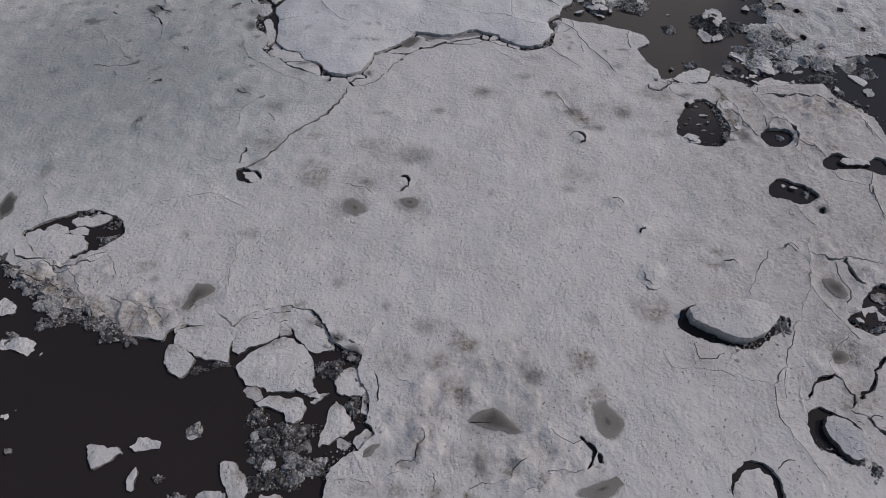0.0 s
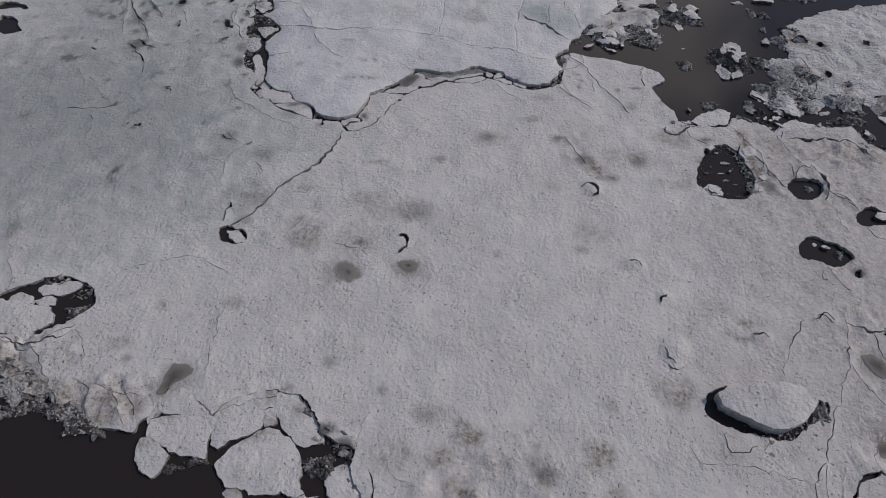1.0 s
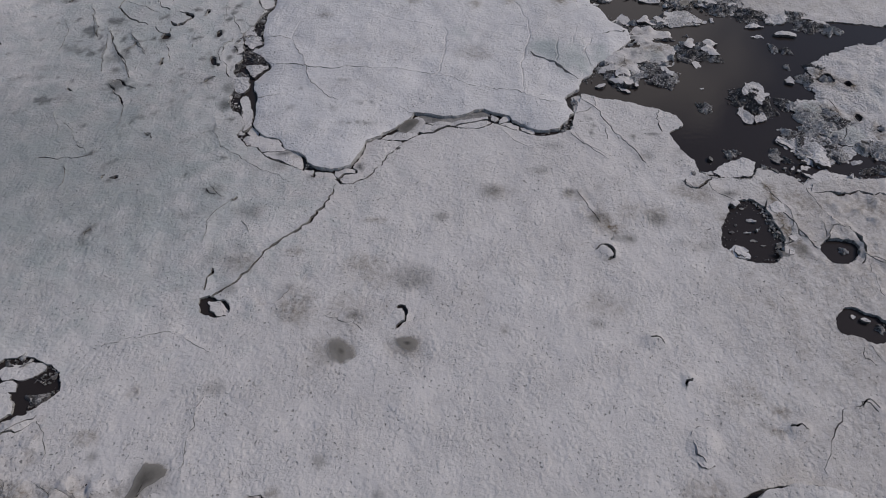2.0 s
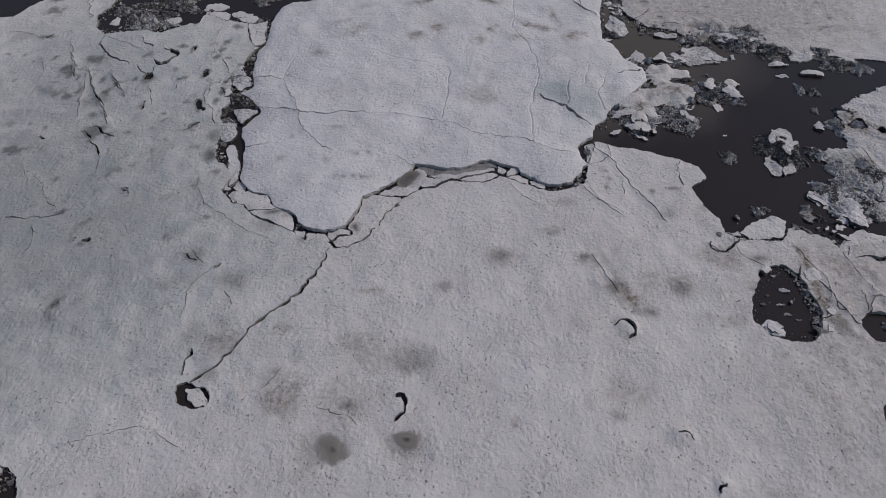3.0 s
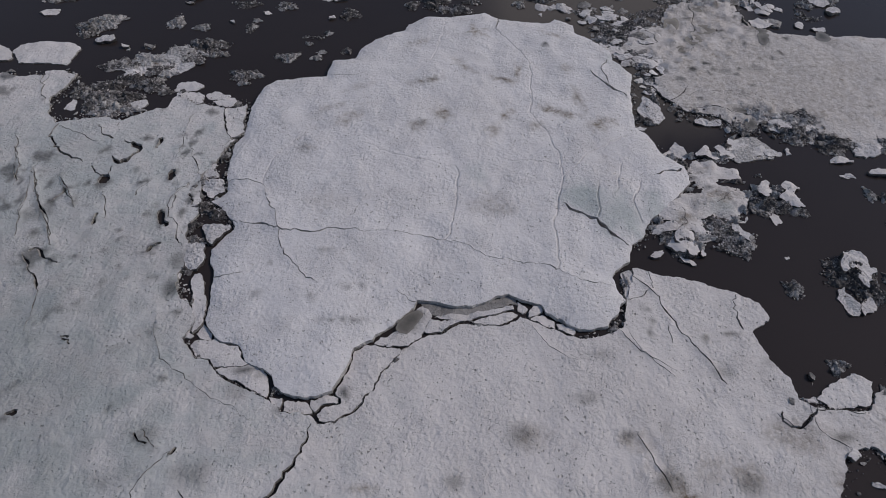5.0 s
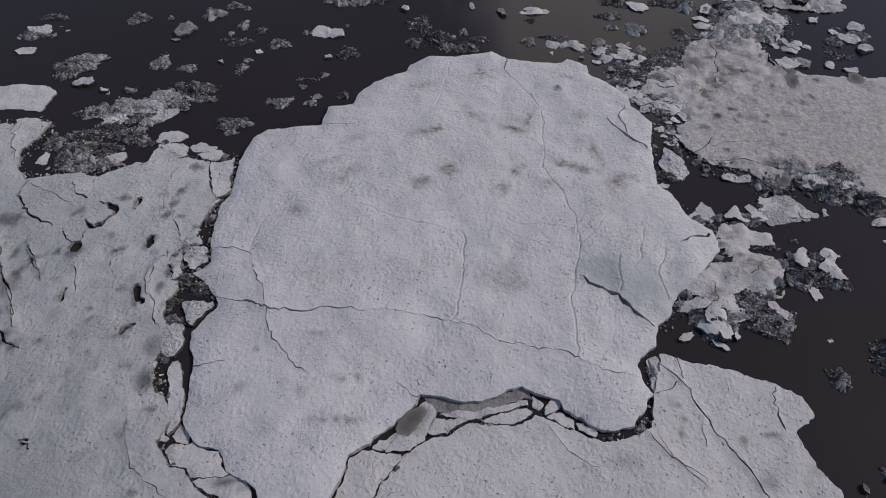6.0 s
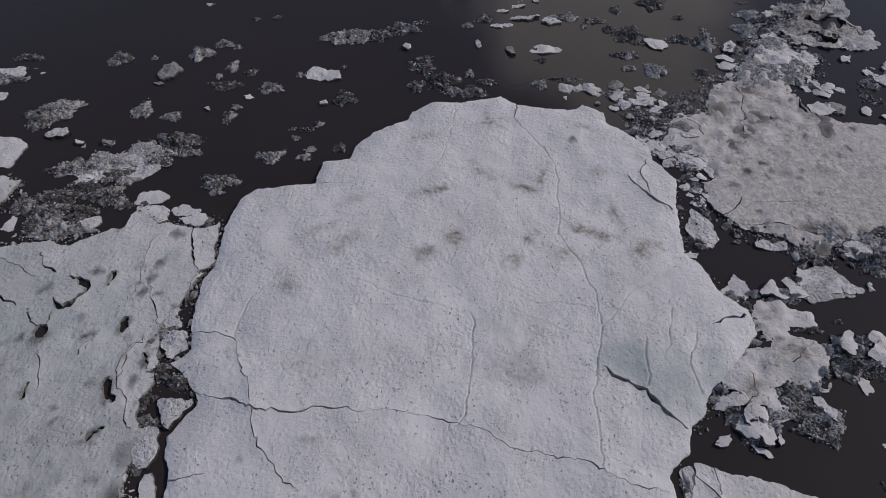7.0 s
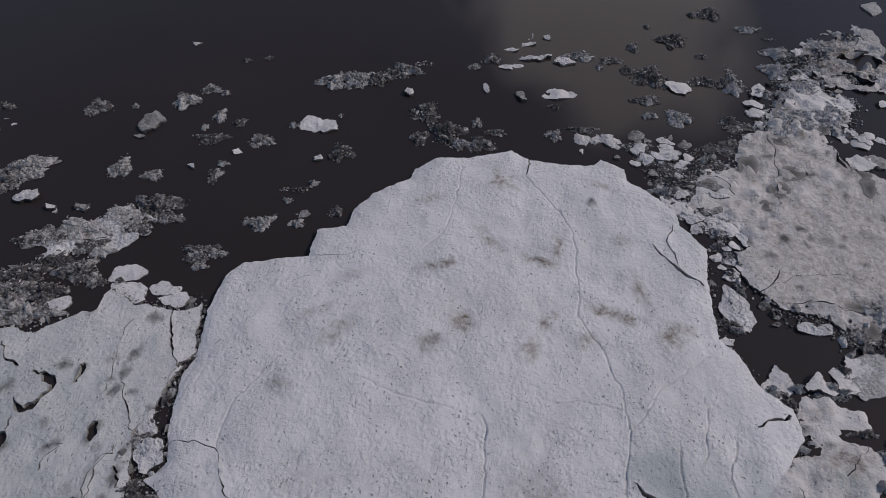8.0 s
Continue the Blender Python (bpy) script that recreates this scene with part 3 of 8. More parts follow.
# ---- water ----
bm = bmesh.new()
bmesh.ops.create_grid(bm, x_segments=8, y_segments=8, size=4000)
me = bpy.data.meshes.new("water")
bm.to_mesh(me)
bm.free()
me.materials.append(RIVER)
water = tagged(new("water", me), "dark brown open water between the ice floes", "water", kind="structure")
water.location.z = WATER

# ---- the wide ice sheet ----
shore_west = [(-40.81, 72.53), (-40.03, 74.35), (-38.44, 76.27), (-36.91, 75.72), (-32.28, 76.10), (-32.34, 74.69), (-33.08, 73.03), (-32.67, 71.11), (-31.49, 69.86), (-29.65, 70.31), (-28.07, 70.62), (-26.36, 70.22), (-25.87, 70.49), (-24.76, 71.30), (-23.15, 71.87), (-23.25, 72.87), (-22.92, 73.44), (-21.00, 72.05), (-20.33, 72.28), (-18.94, 71.86), (-17.77, 71.65), (-16.92, 72.38), (-16.86, 70.58), (-16.60, 69.03), (-17.33, 67.54), (-17.65, 66.81), (-17.92, 66.11), (-18.18, 64.96), (-18.67, 64.08), (-18.60, 63.43), (-18.17, 61.57), (-18.12, 60.39), (-18.48, 59.62), (-18.49, 58.51), (-18.12, 57.80), (-17.88, 56.42), (-18.00, 55.75), (-18.07, 54.47), (-17.65, 53.54), (-16.92, 53.09), (-16.38, 51.93), (-16.47, 51.23)]
shore_moat = [(-16.62, 50.56), (-16.47, 50.20), (-15.97, 49.70), (-15.51, 49.35), (-14.87, 49.06), (-14.39, 48.57), (-13.72, 48.05), (-13.29, 47.76), (-12.47, 47.39), (-11.86, 47.11), (-10.86, 46.65), (-10.26, 46.34), (-9.95, 45.98), (-9.27, 45.84), (-8.45, 45.76), (-8.20, 45.45), (-7.92, 45.23), (-7.01, 45.32), (-5.96, 45.95), (-5.45, 46.54), (-5.00, 47.24), (-4.60, 48.20), (-4.24, 48.73), (-3.39, 49.88), (-2.26, 50.61), (-1.55, 50.82), (-0.75, 51.09), (0.05, 51.47), (0.54, 51.68), (1.27, 51.58), (2.48, 51.54), (2.96, 51.59), (3.50, 51.81), (3.80, 52.03), (4.32, 51.93), (4.71, 51.71), (5.88, 51.24), (6.46, 50.93), (7.42, 50.63), (8.03, 50.68), (8.45, 50.84), (9.49, 51.06), (10.15, 51.38), (10.39, 52.19), (10.65, 53.29), (10.87, 53.86), (11.63, 55.91)]
shore_east = [(12.96, 55.62), (15.39, 54.94), (17.94, 54.04), (19.15, 53.37), (19.42, 52.26), (18.25, 51.28), (18.21, 50.39), (18.53, 49.37), (19.35, 48.14), (19.38, 46.72), (20.07, 46.12), (23.23, 45.95), (23.95, 47.07), (24.50, 47.31), (26.40, 46.29), (26.69, 45.83), (27.38, 44.84), (27.88, 45.61), (29.78, 46.03), (33.60, 46.09), (34.26, 44.55), (36.40, 42.00), (36.43, 39.57), (52.00, 38.00), (78.00, 36.00), (78.00, -12.00), (-9.00, -12.00)]
shore_near = [(-6.72, 11.04), (-6.69, 12.13), (-6.02, 13.13), (-5.17, 13.45), (-4.15, 14.31), (-4.32, 14.96), (-4.61, 15.30), (-4.52, 16.49), (-4.74, 17.20), (-5.34, 18.48), (-5.25, 19.61), (-6.14, 19.81), (-7.00, 20.39), (-7.95, 22.01), (-8.57, 22.64), (-9.90, 23.06), (-10.63, 23.06), (-12.38, 22.63), (-13.53, 21.46), (-14.35, 22.49), (-16.52, 23.25), (-16.67, 22.40), (-17.13, 21.37), (-17.73, 20.96), (-17.63, 20.56), (-20.30, 20.75), (-21.24, 20.95), (-22.46, 21.96), (-23.28, 22.80), (-23.92, 22.58), (-25.41, 23.21), (-26.65, 24.08), (-28.20, 25.19), (-29.32, 26.10), (-30.47, 27.04), (-40.00, 33.00), (-78.00, 34.00), (-78.00, 72.00)]

main_openings = [
    [(-16.12, 35.33), (-15.37, 35.39), (-14.20, 35.01), (-13.75, 34.39), (-14.34, 33.73), (-15.29, 33.94), (-16.02, 34.40)],
    [(20.76, 43.40), (21.70, 44.00), (22.71, 44.05), (23.05, 43.50), (23.37, 42.91), (23.63, 42.17), (23.66, 41.37), (23.70, 40.59), (23.58, 39.64), (23.30, 38.80), (22.74, 38.26), (22.00, 38.08), (21.19, 38.15), (20.63, 38.43), (19.83, 38.54), (19.51, 39.08), (19.09, 39.52), (19.11, 40.20), (19.37, 40.97), (19.84, 41.76), (20.48, 42.57)],
    [(26.08, 39.99), (27.64, 40.42), (28.85, 39.82), (28.07, 38.28), (26.60, 38.00), (25.70, 38.78)],
    [(24.96, 34.03), (25.86, 34.75), (26.73, 34.46), (27.62, 33.88), (28.45, 32.96), (28.02, 32.50), (27.10, 32.10), (26.27, 31.93), (25.61, 32.48), (24.70, 32.59), (24.61, 33.22)],
    [(15.16, 22.73), (16.25, 23.20), (18.11, 23.50), (19.27, 23.52), (20.50, 23.20), (21.80, 22.40), (22.40, 22.11), (21.93, 21.28), (19.95, 20.26), (18.37, 19.78), (16.77, 20.45), (15.31, 21.06), (14.88, 21.88)],
    [(21.37, 16.09), (22.02, 16.23), (22.71, 15.82), (23.67, 15.30), (23.98, 14.46), (23.59, 13.17), (22.72, 12.61), (21.63, 13.49), (20.95, 13.81), (20.82, 14.80)],
    [(15.40, 11.95), (16.30, 12.87), (17.32, 13.08), (18.30, 12.40), (18.25, 11.00), (17.76, 10.19), (16.06, 10.06), (15.25, 10.91)],
    [(-29.74, 29.02), (-28.86, 29.80), (-27.52, 30.49), (-26.10, 31.03), (-24.92, 31.14), (-23.25, 30.36), (-22.46, 29.07), (-22.87, 28.46), (-23.64, 27.81), (-24.81, 27.27), (-26.00, 26.31), (-28.07, 26.96), (-29.15, 28.12)],
    [(30.03, 36.51), (30.66, 37.21), (31.68, 37.48), (32.17, 36.97), (33.33, 36.48), (34.51, 37.12), (35.46, 36.69), (34.68, 34.96), (33.50, 35.31), (32.58, 35.79), (31.21, 35.71), (30.46, 35.52), (29.81, 35.70)],
    [(27.88, 31.66), (28.47, 31.56), (28.09, 30.90), (27.58, 31.11)],
    [(8.32, 13.41), (8.72, 13.34), (8.64, 12.81), (8.24, 12.87)],
    [(-26.06, 63.59), (-25.85, 64.24), (-25.27, 64.12), (-25.18, 63.38), (-25.71, 62.96)],
    [(-43.55, 63.38), (-40.96, 63.24), (-39.92, 62.24), (-40.40, 62.14), (-41.13, 62.41), (-42.86, 61.83)],
    [(-42.55, 61.12), (-40.56, 60.80), (-40.03, 59.41), (-39.02, 58.57), (-41.05, 57.71)],
    [(-25.31, 45.93), (-24.72, 46.13), (-24.54, 45.69), (-25.19, 45.68)],
    [(28.36, 24.32), (30.21, 25.01), (29.94, 22.35), (27.71, 20.68), (26.79, 21.09), (26.13, 21.71), (26.20, 22.34), (27.41, 22.99)],
]
main_cracks = [
    ([(-8.18, 45.31), (-8.65, 43.72), (-9.49, 42.08), (-10.38, 41.09), (-12.21, 39.04), (-12.60, 38.50), (-13.44, 37.12), (-14.43, 35.96), (-15.37, 35.39)], 0.3),
    ([(-18.78, 52.50), (-18.40, 50.91), (-17.64, 49.39), (-16.02, 48.18), (-13.86, 46.78), (-11.62, 45.56)], 0.07),
    ([(20.42, 24.06), (20.92, 25.43), (22.00, 26.62), (22.92, 27.60)], 0.1),
    ([(26.21, 28.88), (25.44, 27.12), (24.59, 24.53), (23.45, 22.97), (21.89, 20.67), (21.16, 19.09), (19.78, 17.59), (19.47, 16.16), (19.72, 14.47), (20.49, 13.02), (21.02, 11.94)], 0.09),
    ([(24.56, 24.44), (25.25, 22.76), (25.78, 21.29), (26.25, 20.68)], 0.1),
    ([(25.45, 27.37), (27.06, 26.89), (29.36, 27.14), (30.56, 26.42)], 0.16),
    ([(28.06, 26.89), (27.87, 25.46), (28.45, 24.55)], 0.4),
    ([(26.97, 26.65), (27.08, 25.46), (27.20, 24.31), (26.55, 23.20)], 0.14),
    ([(15.67, 20.65), (15.77, 19.08), (16.58, 19.08), (17.35, 19.94)], 0.1),
    ([(-14.24, 29.64), (-14.64, 26.66), (-14.37, 23.48)], 0.06),
    ([(-30.33, 34.47), (-30.01, 33.32), (-28.56, 30.58)], 0.07),
    ([(-29.23, 26.81), (-27.44, 26.11), (-24.72, 25.90), (-23.40, 27.08)], 0.13),
    ([(-27.04, 27.06), (-25.78, 25.20), (-25.01, 25.66)], 0.08),
    ([(-3.42, 34.60), (-2.81, 34.43), (-2.75, 33.67), (-3.49, 33.09)], 0.32),
    ([(10.18, 39.14), (10.63, 39.77), (11.37, 39.70), (11.47, 38.89), (11.07, 38.28)], 0.32),
    ([(12.37, 32.43), (12.90, 32.55), (13.30, 31.99)], 0.3),
    ([(14.44, 29.68), (14.05, 29.57), (13.91, 29.11)], 0.35),
    ([(13.55, 26.33), (13.40, 25.39), (13.72, 24.71), (14.35, 24.44)], 0.22),
    ([(19.16, 26.60), (19.90, 26.85), (20.19, 26.51)], 0.16),
    ([(23.86, 28.00), (24.54, 28.21), (24.87, 27.76)], 0.25),
    ([(7.48, 14.21), (8.09, 13.76), (8.18, 13.12), (7.75, 12.38)], 0.38),
    ([(5.92, 14.63), (6.67, 14.21), (7.13, 13.98), (7.58, 14.21)], 0.1),
    ([(5.51, 12.42), (6.46, 12.51), (7.53, 12.32)], 0.08),
    ([(-9.97, 36.36), (-10.61, 35.48), (-11.11, 34.85)], 0.1),
    ([(17.96, 46.02), (18.47, 45.21), (19.14, 45.21)], 0.14),
    ([(4.31, 51.76), (5.20, 50.30), (7.20, 48.80)], 0.07),
    ([(10.10, 51.12), (11.25, 49.58), (12.78, 48.35)], 0.07),
    ([(-21.05, 31.74), (-19.50, 32.60), (-17.01, 32.83), (-14.50, 31.34)], 0.06),
    ([(9.57, 44.97), (10.32, 43.12), (10.85, 41.68)], 0.16),
    ([(21.90, 16.80), (22.06, 17.52), (22.72, 18.07), (23.67, 18.26)], 0.3),
    ([(23.67, 18.26), (24.12, 17.23), (24.55, 16.45), (23.59, 15.92)], 0.2),
    ([(24.55, 16.45), (25.67, 17.23), (26.67, 18.72), (27.47, 19.49)], 0.3),
    ([(24.41, 15.47), (24.78, 14.80), (25.23, 14.46)], 0.35),
    ([(25.78, 21.29), (25.00, 20.28), (23.64, 19.10), (23.49, 18.26)], 0.1),
    ([(23.95, 15.99), (24.82, 15.64), (25.68, 15.47)], 0.12),
    ([(-30.03, 26.01), (-28.72, 25.55), (-27.46, 24.74), (-25.72, 24.53), (-24.22, 23.43)], 0.3),
    ([(-28.01, 25.19), (-27.99, 24.20), (-26.76, 23.42)], 0.2),
    ([(-25.72, 24.53), (-25.49, 23.43)], 0.2),
    ([(-24.22, 23.43), (-22.99, 23.01), (-22.28, 21.96)], 0.2),
    ([(-21.82, 23.88), (-20.87, 22.59), (-20.54, 20.95)], 0.08),
    ([(-20.22, 23.45), (-18.95, 22.18), (-18.41, 20.88)], 0.07),
    ([(-29.91, 27.53), (-28.72, 26.48), (-26.57, 26.83)], 0.2),
    ([(-26.38, 26.83), (-26.32, 25.66)], 0.1),
    ([(-23.40, 27.08), (-22.34, 26.14), (-22.09, 24.77)], 0.06),
    ([(42.82, 53.91), (36.45, 43.83), (34.20, 44.40)], 0.1),
    ([(26.23, 31.82), (26.26, 30.72), (26.90, 30.19)], 0.1),
    ([(33.66, 35.68), (32.40, 33.28), (32.28, 31.04), (32.14, 29.96)], 0.2),
    ([(23.71, 45.94), (24.94, 43.31), (24.78, 41.15), (23.33, 39.42)], 0.12),
    ([(34.02, 43.95), (35.18, 41.99), (35.58, 39.56)], 0.1),
    ([(29.09, 40.51), (28.94, 39.15), (28.21, 38.02)], 0.1),
    ([(19.85, 46.67), (19.91, 44.73), (21.21, 44.00)], 0.1),
    ([(-8.00, 33.80), (-6.28, 33.53), (-5.58, 32.68)], 0.08),
    ([(18.70, 20.86), (17.46, 19.08)], 0.05),
    ([(18.36, 12.40), (19.00, 12.86), (19.53, 13.02)], 0.1),
    ([(-17.43, 44.75), (-16.73, 44.11), (-16.34, 43.94)], 0.15),
    ([(27.32, 44.58), (29.57, 44.66), (31.92, 44.93), (33.17, 44.20), (33.65, 43.00)], 0.3),
    ([(23.87, 43.52), (24.57, 42.35), (24.85, 40.65), (25.25, 40.00), (26.57, 38.51)], 0.22),
    ([(28.67, 41.24), (29.07, 40.13), (28.82, 38.78)], 0.3),
    ([(17.97, 46.26), (18.18, 45.25), (19.31, 45.32), (20.21, 46.21)], 0.25),
    ([(26.93, 45.38), (27.39, 43.55), (27.92, 41.51), (29.05, 41.13)], 0.1),
    ([(24.07, 41.49), (23.16, 40.64), (23.55, 39.66), (24.62, 39.99)], 0.18),
    ([(23.75, 43.82), (22.94, 42.63), (23.43, 41.48)], 0.2),
    ([(26.35, 39.57), (27.17, 41.23), (28.35, 41.52), (28.67, 41.24)], 0.15),
    ([(28.94, 38.78), (29.96, 38.26), (30.42, 36.99)], 0.2),
    ([(19.78, 46.27), (21.53, 46.10), (22.82, 45.85)], 0.12),
    ([(13.02, 20.64), (13.45, 19.57), (14.24, 18.70), (15.82, 18.42), (17.90, 18.19), (18.94, 17.85), (19.47, 17.68)], 0.06),
    ([(20.89, 18.70), (20.40, 17.35), (20.36, 16.38)], 0.06),
    ([(-9.69, 19.74), (-10.41, 20.10)], 0.06),
    ([(-4.51, 21.56), (-5.13, 20.64), (-5.39, 19.74)], 0.06),
    ([(-8.52, 22.23), (-7.92, 21.55), (-7.29, 20.45), (-6.75, 20.10)], 0.2),
    ([(-4.62, 18.20), (-4.19, 17.38), (-4.19, 16.42)], 0.14),
    ([(24.86, 42.22), (24.88, 40.67), (25.38, 39.99), (25.83, 39.92)], 0.12),
    ([(26.93, 41.89), (27.02, 40.97), (26.50, 40.27)], 0.1),
    ([(27.15, 41.39), (28.43, 41.34), (28.97, 40.16), (28.82, 38.82)], 0.1),
    ([(28.73, 38.81), (30.00, 38.50), (30.34, 37.21)], 0.14),
    ([(29.07, 38.49), (28.49, 36.24), (28.70, 35.02)], 0.07),
    ([(33.30, 43.64), (33.92, 42.48), (35.21, 41.49)], 0.2),
    ([(35.45, 41.49), (35.49, 39.90), (35.75, 38.36)], 0.1),
    ([(30.14, 35.52), (30.74, 34.56), (32.43, 33.86)], 0.12),
    ([(32.88, 33.87), (32.22, 31.86), (32.43, 30.60)], 0.2),
    ([(25.59, 31.81), (25.51, 30.99), (25.83, 30.45)], 0.14),
    ([(23.53, 27.85), (24.34, 28.21), (24.90, 27.51)], 0.2),
    ([(-28.76, 28.52), (-27.23, 27.06), (-26.31, 26.12)], 0.1),
    ([(-27.25, 26.12), (-25.85, 25.89), (-24.55, 26.51), (-23.29, 27.33)], 0.12),
    ([(-25.74, 26.12), (-24.24, 24.53), (-23.28, 23.01)], 0.1),
    ([(-18.95, 22.81), (-18.24, 22.18), (-17.84, 21.36)], 0.12),
    ([(-22.48, 23.66), (-20.52, 23.23), (-17.81, 22.61)], 0.06),
]
west_cracks = [
    ([(-35.05, 76.24), (-34.54, 74.76), (-33.3, 71.87)], 0.12),
    ([(-34.54, 74.76), (-34.22, 75.34), (-34.4, 76.08)], 0.08),
    ([(-31.02, 69.46), (-29.36, 68.63), (-27.22, 67.62)], 0.06),
    ([(-27.92, 69.51), (-27.28, 68.52), (-26.34, 67.98)], 0.12),
    ([(-31.1, 69.68), (-31.26, 68.61), (-31.27, 67.91), (-30.32, 66.9), (-29.2, 66.24), (-27.75, 65.47)], 0.16),
    ([(-25.77, 66.29), (-25.12, 65.31), (-24.37, 65.58), (-24.03, 66.51), (-24.11, 67.12), (-25.43, 67.65)], 0.34),
    ([(-26.93, 65.1), (-26.39, 64.53), (-25.94, 63.9)], 0.16),
    ([(-25.36, 62.5), (-25.03, 61.61), (-24.45, 59.9)], 0.07),
    ([(-25.46, 64.16), (-25.29, 64.99)], 0.08),
    ([(-23.45, 73.98), (-21.95, 72.82), (-20.96, 72.3), (-20.41, 73.01), (-20.3, 73.4)], 0.12),
    ([(-20.3, 73.4), (-19.24, 72.48), (-18.6, 71.72), (-18.06, 69.51), (-17.38, 67.97)], 0.14),
    ([(-17.38, 67.97), (-16.57, 68.47), (-16.33, 69.18)], 0.2),
    ([(-20.78, 71.31), (-21.14, 69.47), (-21.25, 68.05), (-21.05, 66.35)], 0.05),
    ([(-20.32, 67.38), (-19.65, 66.04), (-19.13, 64.75), (-18.53, 63.99)], 0.1),
    ([(-19.48, 63.48), (-20.11, 62.56), (-20.39, 61.66), (-19.78, 59.94)], 0.08),
    ([(-28.96, 64.12), (-27.98, 62.77), (-27.04, 61.3)], 0.1),
    ([(-33.54, 67.19), (-32.66, 65.54), (-31.99, 63.34)], 0.1),
    ([(-31.33, 64.91), (-30.6, 63.35), (-29.72, 62.15), (-28.57, 59.85)], 0.09),
    ([(-22.78, 67.0), (-22.61, 67.69), (-22.87, 68.17)], 0.34),
    ([(-36.8, 69.09), (-36.32, 69.45), (-35.84, 69.82)], 0.2),
    ([(-18.53, 63.99), (-17.93, 64.64), (-17.69, 65.54), (-17.38, 67.97)], 0.12),
    ([(-20.96, 63.59), (-20.91, 64.41), (-20.9, 64.85)], 0.3),
    ([(-30.3, 59.84), (-30.62, 61.26), (-30.5, 61.79)], 0.08),
]
# dark marks and a melt hollow, all by colour; the last row is raised
west_marks = [(-30.88, 66.02, 1.83, 1.62, "w6", 0), (-23.77, 68.15, 0.99, 0.62, "w6", 10), (-20.89, 63.97, 0.50, 1.81, "w6", -30), (-20.06, 68.77, 0.50, 1.74, "w6", -25), (-19.45, 71.26, 1.03, 0.66, "w6", 20),
    (-20.44, 66.56, 0.50, 1.80, "w6", -15), (-20.75, 60.22, 0.50, 1.00, "w6", 0), (-32.40, 63.83, 1.21, 1.38, "w6", 0), (-31.80, 64.46, 0.76, 0.50, "w6", 0), (-31.65, 60.96, 0.50, 0.89, "w6", -30),
    (-26.51, 66.81, 0.68, 0.67, "w6", 0), (-22.68, 63.45, 1.41, 0.50, "w6", 20), (-22.74, 67.68, 0.59, 1.23, "w6", -20), (-20.19, 67.38, 0.50, 1.21, "w6", -10), (-36.25, 69.38, 1.69, 0.55, "w6", 10),
    (-37.38, 73.74, 1.57, 1.77, "w6", 0), (-37.83, 75.77, 2.16, 1.29, "w6", 0), (-25.65, 63.41, 1.02, 1.23, "w6", 0), (-28.63, 61.69, 1.36, 0.50, "w6", 25), (-30.86, 61.55, 0.50, 1.97, "w6", -20),
    (-29.41, 63.24, 0.50, 0.96, "w6", 0), (-19.19, 60.52, 0.50, 1.26, "w6", -10), (-18.90, 63.18, 0.66, 0.50, "w6", 0), (-19.05, 61.68, 0.50, 1.72, "w6", 0), (-26.61, 63.09, 0.50, 0.95, "w6", 0),
    (-34.45, 66.17, 0.58, 0.74, "w6", 0), (-31.57, 63.34, 0.50, 1.09, "w6", 0), (-21.47, 73.86, 0.96, 0.62, "w6", 0), (-32.71, 61.53, 1.81, 1.56, "w5", 0), (-29.18, 60.41, 2.68, 1.91, "w4", 0),
    (-24.91, 66.64, 1.96, 2.25, "m1", 0)]
